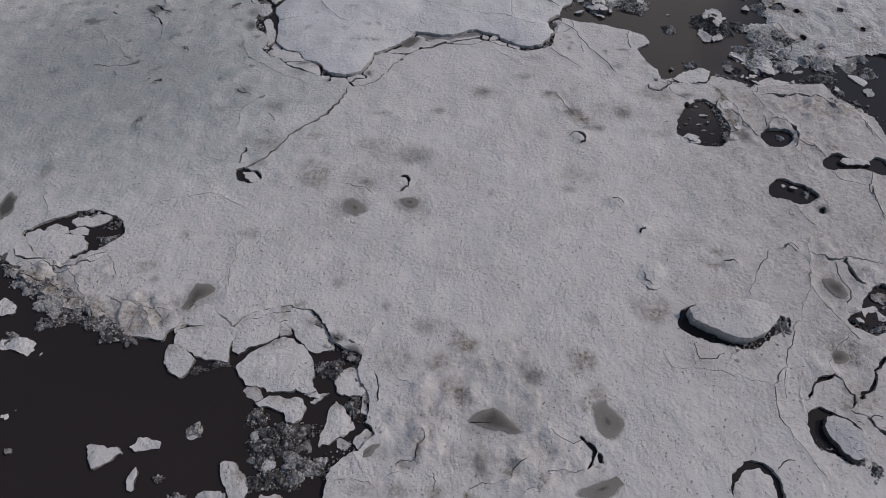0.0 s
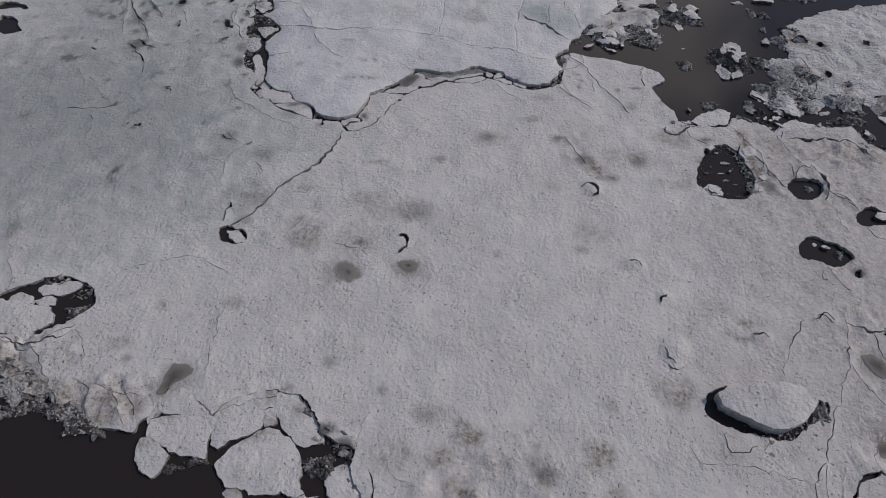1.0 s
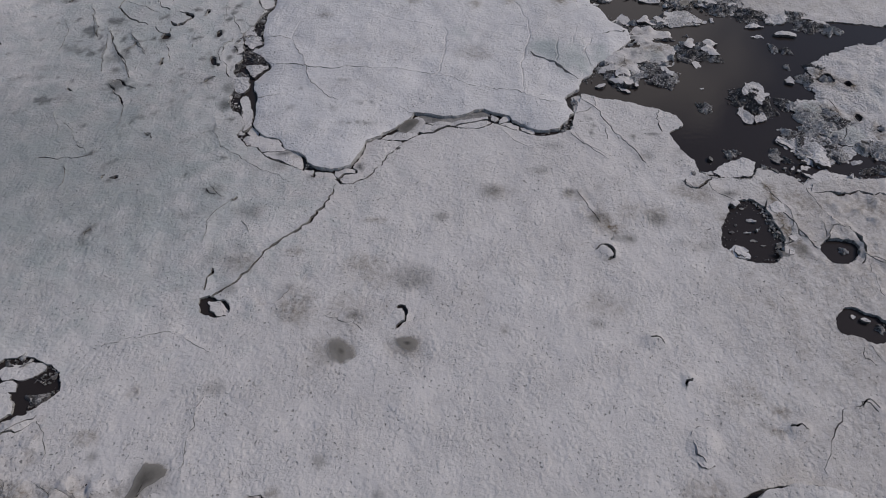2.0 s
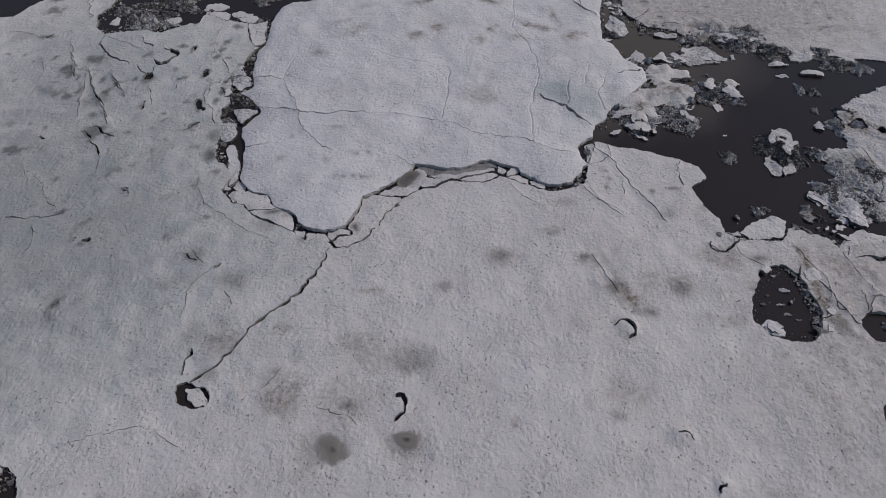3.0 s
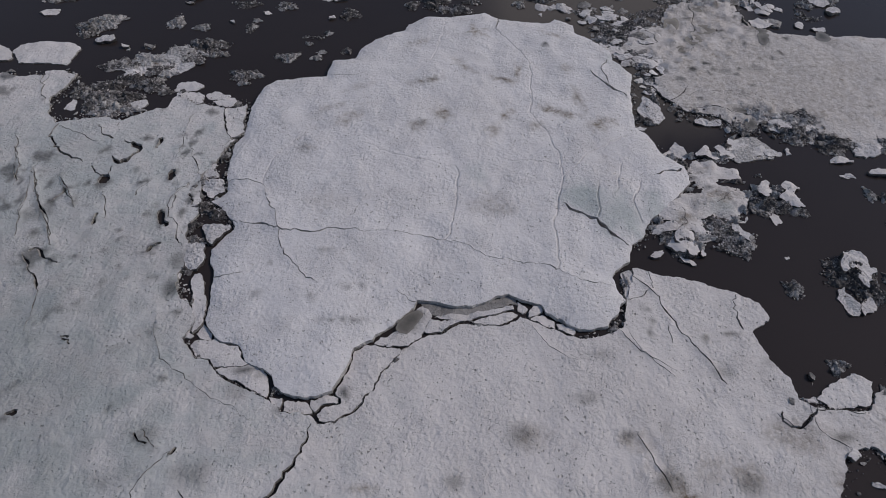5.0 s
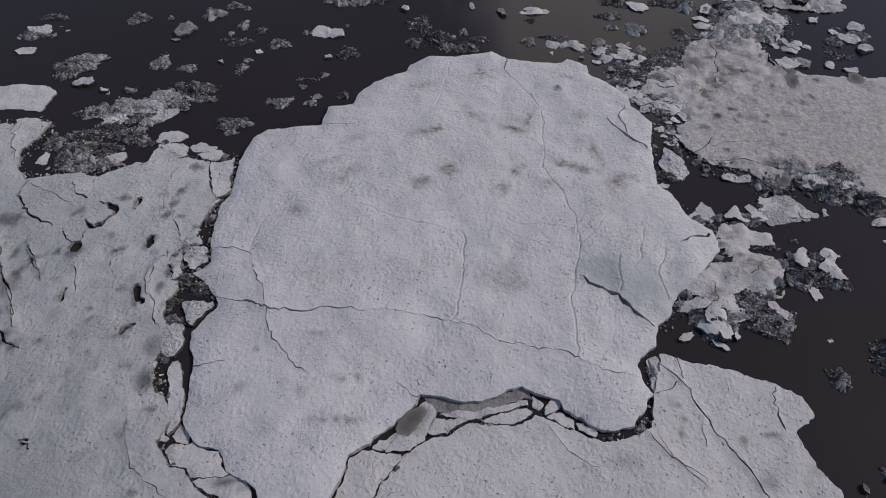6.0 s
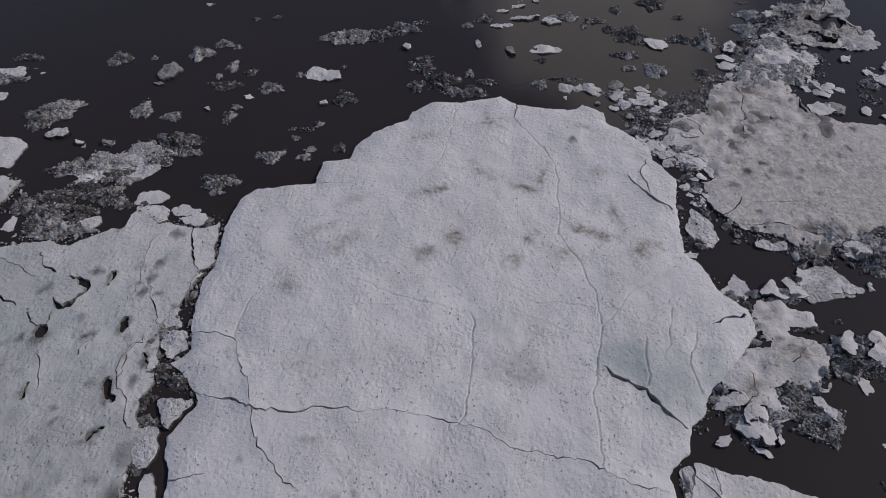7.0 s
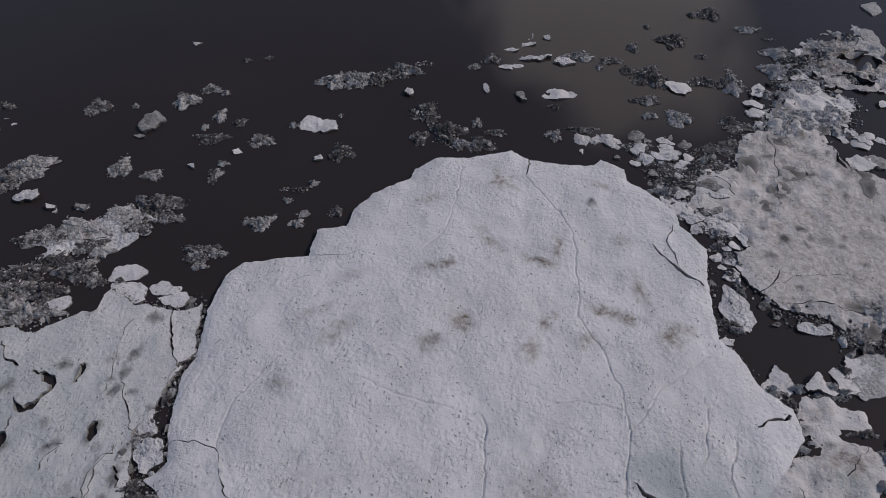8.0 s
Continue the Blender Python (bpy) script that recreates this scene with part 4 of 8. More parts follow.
west_lines = [
    ([(-39.78, 70.21), (-37.82, 69.8), (-36.79, 69.11), (-35.66, 69.48)], 0.12),
    ([(-35.74, 66.4), (-34.88, 64.79), (-34.84, 62.85), (-34.8, 60.98)], 0.1),
    ([(-34.04, 68.54), (-33.04, 66.44), (-32.08, 64.44), (-31.77, 62.89)], 0.16),
    ([(-31.26, 64.85), (-29.99, 62.53), (-28.44, 59.99), (-27.31, 57.92)], 0.18),
    ([(-30.99, 64.06), (-30.4, 61.41), (-30.15, 59.61), (-29.89, 58.23)], 0.14),
    ([(-28.75, 56.9), (-27.55, 55.3), (-26.7, 54.06)], 0.3),
    ([(-28.58, 57.03), (-27.98, 57.24), (-26.88, 56.59), (-26.37, 55.95)], 0.34),
    ([(-26.7, 54.06), (-26.5, 52.55), (-26.04, 50.83)], 0.09),
    ([(-32.06, 53.1), (-31.06, 51.64), (-30.3, 50.24)], 0.1),
    ([(-30.76, 51.93), (-29.18, 49.97), (-27.84, 48.52)], 0.08),
    ([(-31.11, 47.87), (-29.51, 47.78), (-27.84, 48.0), (-27.08, 48.64)], 0.18),
    ([(-28.92, 47.07), (-28.56, 45.58), (-28.53, 44.86)], 0.09),
    ([(-17.76, 44.68), (-17.06, 44.12)], 0.24),
    ([(-15.48, 43.76), (-16.07, 43.07), (-16.65, 42.4), (-16.95, 40.67), (-16.61, 39.03)], 0.1),
    ([(-15.62, 43.53), (-15.32, 43.85)], 0.28),
    ([(-25.26, 40.23), (-25.07, 40.64), (-24.87, 41.06)], 0.34),
    ([(-24.0, 50.85), (-23.45, 50.4)], 0.34),
    ([(-31.94, 56.02), (-31.49, 55.76)], 0.45),
    ([(-25.83, 45.7), (-25.62, 46.19)], 0.2),
    ([(-14.51, 41.74), (-13.93, 40.68)], 0.1),
    ([(-28.9, 64.01), (-27.89, 62.61), (-26.89, 60.83)], 0.13),
    ([(-29.95, 62.13), (-28.9, 60.38), (-28.01, 59.13), (-27.2, 57.53)], 0.2),
    ([(-19.45, 63.62), (-20.05, 62.44), (-20.27, 61.31), (-19.49, 59.6), (-19.07, 58.37), (-18.34, 57.58)], 0.14),
    ([(-20.79, 60.66), (-20.36, 59.8), (-20.0, 59.18)], 0.45),
    ([(-19.14, 62.45), (-18.85, 61.77), (-18.6, 61.24)], 0.34),
    ([(-20.52, 56.98), (-20.36, 57.57), (-19.92, 57.77)], 0.4),
    ([(-25.23, 60.19), (-24.85, 59.35)], 0.34),
    ([(-28.71, 61.34), (-28.36, 61.79), (-28.11, 62.51)], 0.34),
    ([(-23.88, 50.62), (-23.33, 50.23)], 0.3),
    ([(-22.05, 63.59), (-22.86, 62.65), (-23.08, 62.19)], 0.14),
    ([(11.0, 56.01), (12.3, 54.37), (12.86, 53.32), (13.1, 51.82), (14.32, 50.09), (15.07, 48.61), (15.52, 47.76)], 0.18),
    ([(12.65, 55.83), (12.65, 54.73), (12.42, 54.19)], 0.14),
    ([(12.42, 54.19), (11.48, 53.66), (10.77, 53.38)], 0.08),
    ([(17.8, 54.03), (17.51, 53.0), (17.42, 51.99), (17.73, 51.51)], 0.16),
    ([(13.06, 51.66), (12.88, 50.4)], 0.08),
    ([(9.7, 51.33), (10.66, 50.08), (11.76, 49.04), (12.53, 48.04)], 0.11),
]
# dark marks, tiny pits and soft patches beside cracks, by colour alone
west_spots = [(-20.50, 57.45, 1.02, 0.55, "w6", 20), (-20.42, 60.01, 0.56, 1.93, "w6", 0), (-20.89, 64.08, 0.52, 1.67, "w6", -25), (-27.97, 62.61, 0.91, 0.55, "w6", 20), (-28.32, 61.70, 0.90, 0.54, "w6", 20),
    (-17.51, 52.38, 0.68, 0.50, "w6", 0), (-26.83, 66.52, 0.50, 1.15, "w6", 0), (-18.84, 62.00, 0.50, 1.57, "w6", 0), (-26.70, 56.19, 0.99, 1.53, "w6"), (-22.45, 49.28, 2.04, 1.81, "w2"),
    (-18.51, 56.42, 0.99, 1.55, "w5"), (-18.13, 54.17, 1.15, 1.29, "w6"), (11.69, 51.17, 0.56, 0.78, "w6", 0), (11.76, 52.81, 0.77, 0.50, "w6", 0), (15.12, 50.71, 0.50, 0.57, "w6", 0),
    (12.00, 51.82, 0.50, 0.50, "w6", 0), (16.78, 51.03, 1.25, 0.50, "w5", 0), (-25.08, 59.77, 0.50, 1.11, "w6", 0), (-23.04, 58.95, 0.55, 0.50, "w6", 0), (-25.37, 56.58, 0.66, 0.50, "w6", 0),
    (-33.32, 54.61, 1.71, 1.13, "w6", 0), (-31.47, 54.81, 2.57, 1.53, "w3"), (-25.07, 40.64, 1.06, 1.89, "w4"), (-25.03, 40.73, 0.50, 1.72, "w6", -40), (-17.14, 44.45, 1.51, 1.93, "w4"),
    (-17.51, 44.45, 0.90, 0.50, "w6", -30), (-14.51, 42.63, 2.57, 1.83, "w3"), (-22.37, 49.48, 2.01, 2.23, "w2"), (-25.72, 48.12, 3.15, 2.15, "w2"), (-33.70, 61.73, 1.86, 1.51, "w4", 0),
    (-32.80, 64.43, 1.44, 1.60, "w6", 0), (-27.98, 56.58, 2.20, 2.00, "w6", 0), (-15.76, 38.64, 2.07, 2.88, "w2"), (-18.37, 54.14, 1.29, 1.89, "w6"), (-18.20, 56.36, 1.32, 2.00, "w4"),
    (-31.57, 61.03, 0.74, 0.88, "w6", 0), (-27.38, 48.37, 1.57, 0.53, "w6", 25), (-25.75, 47.09, 2.33, 0.61, "w5", 50), (-24.96, 45.60, 0.84, 0.50, "w6", 0), (-28.68, 61.43, 0.93, 1.04, "w6", 0),
    (-28.66, 58.58, 1.35, 0.97, "w6", 0), (-38.59, 69.78, 3.06, 2.73, "w2"), (-14.68, 37.67, 1.70, 3.21, "w2"), (-14.34, 39.24, 1.05, 1.23, "w2"), (-36.64, 69.37, 1.22, 0.71, "w6", 0),
    (-35.08, 58.85, 2.70, 1.12, "w3", 0), (-20.79, 56.99, 1.33, 0.66, "w4", 20), (-22.82, 54.72, 0.60, 0.88, "w4", 0)]
main_cracks += [(path, 1.5 * width) for path, width in west_cracks] + west_lines
near_cracks = [
    ([(-2.87, 12.52), (-2.51, 12.95), (-1.79, 12.88), (-1.59, 13.51)], 0.2),
    ([(1.04, 11.52), (1.75, 11.73), (2.67, 11.73), (3.58, 11.94)], 0.12),
    ([(3.27, 11.97), (3.49, 12.42), (3.73, 12.72), (4.31, 12.94)], 0.3),
    ([(-1.81, 13.51), (-1.59, 13.98), (-1.28, 14.31), (-1.41, 14.73)], 0.14),
    ([(-3.83, 11.97), (-3.17, 12.21), (-2.18, 12.27)], 0.1),
    ([(-3.48, 19.04), (-2.92, 17.93), (-2.06, 17.49)], 0.07),
    ([(4.0, 11.08), (4.5, 11.61), (5.29, 11.78)], 0.1),
    ([(-1.0, 11.38), (-0.7, 11.97), (-0.76, 12.42)], 0.12),
    ([(-6.21, 11.92), (-5.16, 12.1), (-4.21, 11.74)], 0.1),
    ([(-5.68, 13.51), (-4.76, 13.04), (-4.57, 12.43)], 0.08),
]
near_marks = [(1.80, 12.82, 0.81, 1.91, "w5", 10), (0.76, 16.85, 1.54, 1.82, "d7", 0), (5.27, 18.01, 1.23, 1.13, "w5", 0), (4.84, 19.06, 0.49, 1.97, "w3", 0), (5.16, 16.86, 0.40, 1.30, "w3", 0),
    (7.98, 19.07, 1.26, 2.38, "d5", 0), (-1.66, 13.98, 0.57, 1.65, "d8", 0), (0.63, 20.41, 1.06, 1.63, "d6", 0), (8.08, 16.16, 0.67, 1.05, "d5", 0), (-1.62, 21.41, 1.44, 1.26, "w2", 0),
    (-2.26, 12.82, 1.12, 0.50, "w5", 0), (3.49, 12.42, 0.93, 0.80, "d8", 0), (-2.82, 11.38, 1.82, 0.89, "d6", 0), (-0.70, 11.38, 1.52, 0.89, "d5", 0), (-4.34, 11.38, 1.82, 0.90, "d4", 0),
    (2.39, 18.68, 2.07, 1.54, "d3", 0), (4.09, 20.62, 2.14, 1.22, "d2", 0), (-5.96, 19.81, 1.53, 0.86, "w6", 10), (13.16, 22.94, 1.12, 1.77, "d4", 0), (17.83, 28.83, 1.63, 2.11, "d4", 0),
    (5.31, 11.96, 1.23, 0.61, "d5", 0), (1.27, 11.09, 0.91, 0.58, "d8", 0)]
near_pools = [[(8.44, 16.33), (9.17, 16.68), (9.75, 16.16), (10.36, 15.3), (9.91, 14.3), (9.37, 13.98), (8.62, 14.3), (8.64, 15.47)], [(6.59, 11.13), (7.25, 11.51), (8.25, 11.96), (9.85, 12.26), (10.04, 11.96), (9.4, 11.51), (8.88, 11.13), (7.76, 10.79)], [(-5.39, 13.04), (-4.8, 13.51), (-4.2, 13.98), (-3.58, 14.21), (-3.8, 13.67), (-4.46, 13.2), (-5.07, 12.95)]]
main_cracks += [(path, 0.55 * width) for path, width in near_cracks] + [([(-15.99, 35.78), (-15.85, 36.67), (-15.71, 37.59)], 0.24)]
main_seams = [
    ([(21.77, 18.33), (21.07, 16.87), (21.03, 15.81)], 0.05),
]
wet_new = [(10.83, 42.25, 1.28, 1.52, "w5"), (11.64, 41.24, 1.85, 1.14, "d9"), (12.47, 40.24, 1.83, 0.78, "w6"), (15.05, 42.00, 1.28, 1.52, "w5"), (24.22, 44.62, 0.98, 1.94, "d9"),
    (24.40, 39.24, 1.08, 1.13, "w7")]
wet_far = [(-14.07, 42.46, 1.94, 1.89, "w4"), (-10.62, 53.39, 1.23, 0.90, "w2"), (-14.46, 49.91, 1.17, 0.72, "w2"), (3.23, 44.62, 1.46, 1.13, "w4"), (9.09, 44.64, 0.95, 0.71, "w6")]
wet_left = []
# the first three rows tint the whole west side greyer and bluer
wet_and_tint_near = [(-31.74, 47.49, 34.47, 28.42, "w2"), (-20.08, 56.52, 14.21, 5.92, "w1"), (-28.78, 45.96, 38.81, 29.85, "b8"), (-7.58, 31.55, 3.72, 3.29, "d3"), (-2.74, 31.75, 2.50, 2.20, "d3"),
    (-30.35, 34.77, 0.85, 2.14, "w4"), (3.15, 44.50, 1.76, 1.51, "w3"), (-2.08, 36.87, 2.67, 2.26, "w3"), (-5.94, 19.61, 1.39, 1.16, "w8"), (-7.27, 19.04, 1.24, 0.76, "w7")]
bumps = [(14.27, 25.49, 1.70, 2.10, "m3"), (14.30, 29.42, 1.23, 1.27, "m2"), (10.96, 39.08, 1.39, 1.48, "m2"), (-3.09, 33.84, 1.54, 1.51, "m2"),
    (12.76, 32.27, 1.27, 1.14, "m2"), (19.90, 26.46, 1.58, 1.30, "m2"), (-16.52, 43.13, 2.84, 2.95, "m1"), (-24.42, 26.13, 3.02, 1.97, "m1"),
    (-27.46, 25.19, 2.23, 1.95, "m2"), (-23.06, 22.17, 2.85, 1.76, "m2"), (-19.73, 21.77, 3.20, 2.14, "m2"), (3.75, 18.30, 2.75, 2.24, "m1"),
    (7.35, 16.86, 2.69, 2.15, "m1"), (-1.03, 14.80, 2.58, 1.98, "m2")]
brown_near = [(1.05, 20.21, 1.77, 1.34, "d8"), (0.47, 17.21, 1.68, 2.15, "d8"), (5.17, 18.01, 1.71, 1.63, "w6"), (4.64, 18.68, 0.83, 1.51, "w5"),
    (-0.37, 19.05, 2.08, 1.52, "d6"), (2.74, 18.68, 3.11, 1.51, "d2"), (8.51, 19.07, 1.40, 1.54, "d7"), (9.03, 16.86, 1.69, 1.44, "d5"),
    (5.31, 13.50, 3.81, 1.59, "d2"), (1.79, 12.57, 0.75, 1.22, "w6"), (3.84, 12.88, 0.94, 0.43, "w6"), (13.58, 22.30, 2.21, 1.73, "d6"),
    (-1.08, 21.62, 2.52, 1.24, "d3"), (13.35, 22.93, 3.35, 2.20, "d4"), (16.49, 28.31, 2.02, 3.11, "d3"), (-4.76, 37.16, 3.56, 2.53, "d3"),
    (10.15, 34.85, 3.50, 2.42, "d3"), (3.00, 17.21, 4.05, 2.52, "d1"), (15.70, 19.08, 2.11, 1.19, "d2"), (7.59, 18.69, 4.16, 2.28, "d1"),
    (-9.88, 35.26, 3.03, 3.63, "d3"), (11.14, 42.04, 1.91, 2.88, "d4"), (28.88, 28.90, 4.93, 3.34, "d3"), (-21.63, 22.17, 3.21, 2.18, "d4")]
pools = [(-16.23, 23.90, 2.58, 2.52, "q9"), (2.62, 15.20, 3.59, 1.68, "q9"), (9.48, 15.54, 1.65, 2.28, "q6"), (8.11, 11.48, 2.76, 1.08, "q6"),
    (-7.58, 31.55, 2.89, 2.19, "q6"), (-2.74, 31.75, 2.08, 1.32, "q6"), (26.33, 24.54, 2.31, 2.15, "q9"), (24.83, 19.41, 1.43, 1.26, "q9"),
    (-31.90, 31.36, 1.21, 2.57, "p9"), (-21.31, 21.15, 0.91, 0.93, "p9"), (-3.54, 13.51, 1.89, 0.95, "q6")]
rough_near = [(-27.28, 24.74, 5.17, 3.85, "r5"), (-21.28, 22.17, 6.43, 3.49, "r4"), (1.97, 16.85, 8.71, 5.69, "r3"), (-2.93, 14.15, 5.10, 4.53, "r3"),
    (5.88, 12.88, 6.28, 3.75, "r3"), (27.29, 25.00, 6.22, 7.99, "r3"), (24.17, 19.10, 4.25, 3.31, "r2"), (33.96, 43.80, 9.94, 4.84, "r4"),
    (28.26, 38.81, 10.27, 8.48, "r2"), (-6.03, 20.59, 4.24, 2.40, "r2"), (-11.45, 21.38, 7.12, 4.96, "r2")]
crusts = [(2.0, 15.5, 11.0, 8.0, "c3"), (-2.5, 13.5, 5.0, 5.0, "c4"), (6.0, 12.5, 6.0, 4.0, "c3"), (-26.0, 25.0, 7.0, 5.0, "c9"), (-20.0, 22.3, 7.0, 3.5, "c9"), (27.0, 24.5, 6.0, 8.0, "c4"), (28.0, 39.0, 9.0, 9.0, "c3"), (33.0, 43.5, 9.0, 4.0, "c5"), (-11.0, 35.5, 4.0, 5.0, "c4"), (11.5, 41.5, 5.0, 5.0, "c4")]
silty = [(-8.65, 21.80, 1.08, 1.25, "w6"), (-12.59, 21.79, 2.15, 0.59, "d4"), (-11.09, 21.38, 1.42, 0.83, "d4"), (-7.09, 20.59, 1.41, 0.96, "w7"),
    (-19.49, 22.18, 2.86, 2.16, "d6"), (-24.59, 23.43, 3.63, 1.83, "d8"), (31.22, 38.05, 1.39, 0.84, "d8"), (27.93, 32.96, 1.04, 0.98, "d9"),
    (28.00, 31.44, 1.02, 0.83, "w7"), (26.66, 28.99, 1.23, 0.55, "d6"), (-27.11, 24.30, 5.87, 3.32, "d7"), (-23.28, 22.80, 4.32, 2.24, "d7"),
    (-19.96, 21.36, 2.83, 1.27, "d6"), (1.70, 18.68, 5.52, 2.64, "d2"), (4.59, 16.15, 5.31, 2.78, "d2"), (-1.03, 15.47, 3.92, 4.06, "d2"),
    (-3.13, 19.04, 2.77, 2.28, "d3"), (1.80, 12.88, 4.38, 2.48, "d3"), (5.97, 19.83, 5.65, 2.36, "d1"), (10.71, 18.69, 5.57, 3.07, "d1"),
    (25.20, 19.88, 5.03, 3.84, "d5"), (24.66, 16.87, 3.42, 2.33, "d6"), (32.68, 43.04, 8.86, 3.94, "d5"), (26.53, 43.70, 3.95, 3.12, "d5"),
    (-6.32, 34.11, 5.14, 3.52, "d3")]
far_silt = [(-9.66, 34.39, 2.73, 3.41, "d5"), (-2.41, 36.79, 2.23, 2.01, "w4"), (-5.37, 37.98, 2.93, 2.10, "d4"), (-5.99, 34.08, 1.21, 0.91, "w5"),
    (11.13, 41.94, 2.12, 2.04, "d5"), (13.48, 42.96, 2.51, 2.13, "d3"), (9.39, 44.21, 2.19, 1.31, "d4"), (3.96, 44.62, 2.19, 1.74, "d4"),
    (18.68, 44.68, 4.45, 2.29, "d5"), (15.17, 42.55, 2.14, 1.69, "d4"), (-13.78, 37.97, 1.93, 2.13, "d4"), (-14.75, 37.97, 1.29, 1.78, "w3"),
    (22.50, 42.99, 2.17, 1.78, "d3"), (24.16, 44.27, 1.11, 2.80, "d9"), (24.07, 42.38, 0.86, 1.76, "d9"), (24.03, 40.98, 1.05, 1.69, "d8"),
    (24.25, 39.83, 1.38, 1.23, "d8"), (24.06, 45.15, 0.90, 1.43, "d7"), (24.27, 39.09, 0.82, 1.04, "w6"), (20.94, 44.56, 1.48, 0.74, "w6")]
rnd = random.Random(5)
# small hollows and gouges, their darkness put into the colour without relief
tone_spots = [(rnd.uniform(-42, -15), rnd.uniform(36, 58), rnd.uniform(0.5, 1.5), rnd.uniform(0.3, 0.6), rnd.choice(("w5", "w6", "w4", "w3")), rnd.gauss(40, 30)) for _ in range(40)]
tone_spots += [(rnd.uniform(-40, -17), rnd.uniform(52, 74), rnd.uniform(0.4, 1.2), rnd.uniform(0.3, 0.45), rnd.choice(("w3", "w5", "w4")), rnd.gauss(45, 30)) for _ in range(70)]
# broad tints: bluish and grey to the west, brownish to the east
tone_spots += [(-29.0, 64.0, 26.0, 20.0, "b7"), (-32.0, 60.0, 18.0, 22.0, "w1"), (30.0, 36.0, 24.0, 34.0, "d3"), (24.0, 24.0, 16.0, 22.0, "d2")]
tone_spots += [(rnd.uniform(-30, 24), rnd.uniform(20, 52), rnd.uniform(0.5, 2.0), rnd.uniform(0.4, 1.2), rnd.choice(("w2", "w3", "d5", "d6", "w4"))) for _ in range(40)]
main_ice = sheet("ice_sheet", shore_west + shore_moat + shore_east + shore_near, 0.0, 1.0, main_openings, main_cracks, main_seams,
                 step=0.28, relief=0.07, lip=0.045, spots=wet_far + wet_new + wet_left + wet_and_tint_near + brown_near + bumps + rough_near + silty + far_silt + tone_spots + crusts + west_marks + west_spots + near_marks + pools, mats=(SNOW, SIDE), seed=1)
tagged(main_ice, "wide weathered grey-white ice sheet, cracked and pitted, with melt holes", "ice sheet", kind="structure")
ponds(pools)
for ring in ([(1.05, 15.24), (1.59, 15.79), (2.08, 16.07), (2.86, 16.07), (3.45, 15.63), (3.94, 15.18), (4.45, 14.67), (3.68, 14.52), (2.93, 14.73), (2.32, 14.82), (1.87, 15.00)], [(-17.03, 22.65), (-16.97, 23.46), (-16.63, 24.34), (-16.45, 24.84), (-15.55, 24.84), (-15.13, 24.26), (-15.66, 23.64), (-16.29, 23.21), (-16.58, 22.74)], [(25.62, 25.31), (26.31, 25.36), (26.80, 24.77), (27.12, 24.15), (26.73, 23.66), (26.05, 23.86), (25.76, 24.48)], [(24.10, 19.74), (24.83, 20.10), (25.26, 19.36), (24.49, 18.90), (23.82, 18.90)]):
    pool(ring, -0.02)
for ring in ([(-7.80, 31.49), (-7.57, 32.11), (-7.05, 32.53), (-6.34, 32.21), (-5.72, 31.58), (-5.55, 30.97), (-6.53, 30.49), (-7.27, 30.85)], [(-3.54, 32.21), (-3.08, 32.52), (-2.14, 32.40), (-1.72, 31.82), (-2.33, 31.27), (-3.04, 31.45)]):    pool(ring, -0.02, 0.22)
for ring in near_pools:
    pool(ring, -0.02, 0.32)
pool([(-3.94, 51.36), (-3.27, 52.24), (-2.47, 52.75), (-2.19, 52.4), (-2.45, 51.56), (-3.08, 50.88), (-3.76, 50.88)], -0.01, 0.6)

# ---- the great floe ----
floe_far = [(-16.41, 71.41), (-16.2, 72.9), (-15.89, 74.26), (-14.97, 75.38), (-12.48, 75.72), (-10.85, 75.86), (-10.5, 78.11), (-8.63, 78.47), (-8.26, 79.9), (-7.0, 81.61), (-4.44, 83.09), (-4.06, 84.07), (-2.61, 85.09), (-0.08, 85.12), (3.15, 85.94), (4.14, 85.04), (6.62, 84.59), (9.13, 84.49), (9.86, 85.1), (11.34, 83.93), (11.39, 83.06), (13.99, 80.07), (14.21, 78.53), (15.44, 76.59), (15.0, 74.3), (14.78, 72.58), (14.45, 69.78), (15.07, 69.08), (16.12, 66.39), (17.37, 65.47), (17.32, 63.68), (15.58, 61.77), (13.75, 60.17), (12.86, 58.66), (11.9, 57.85)]
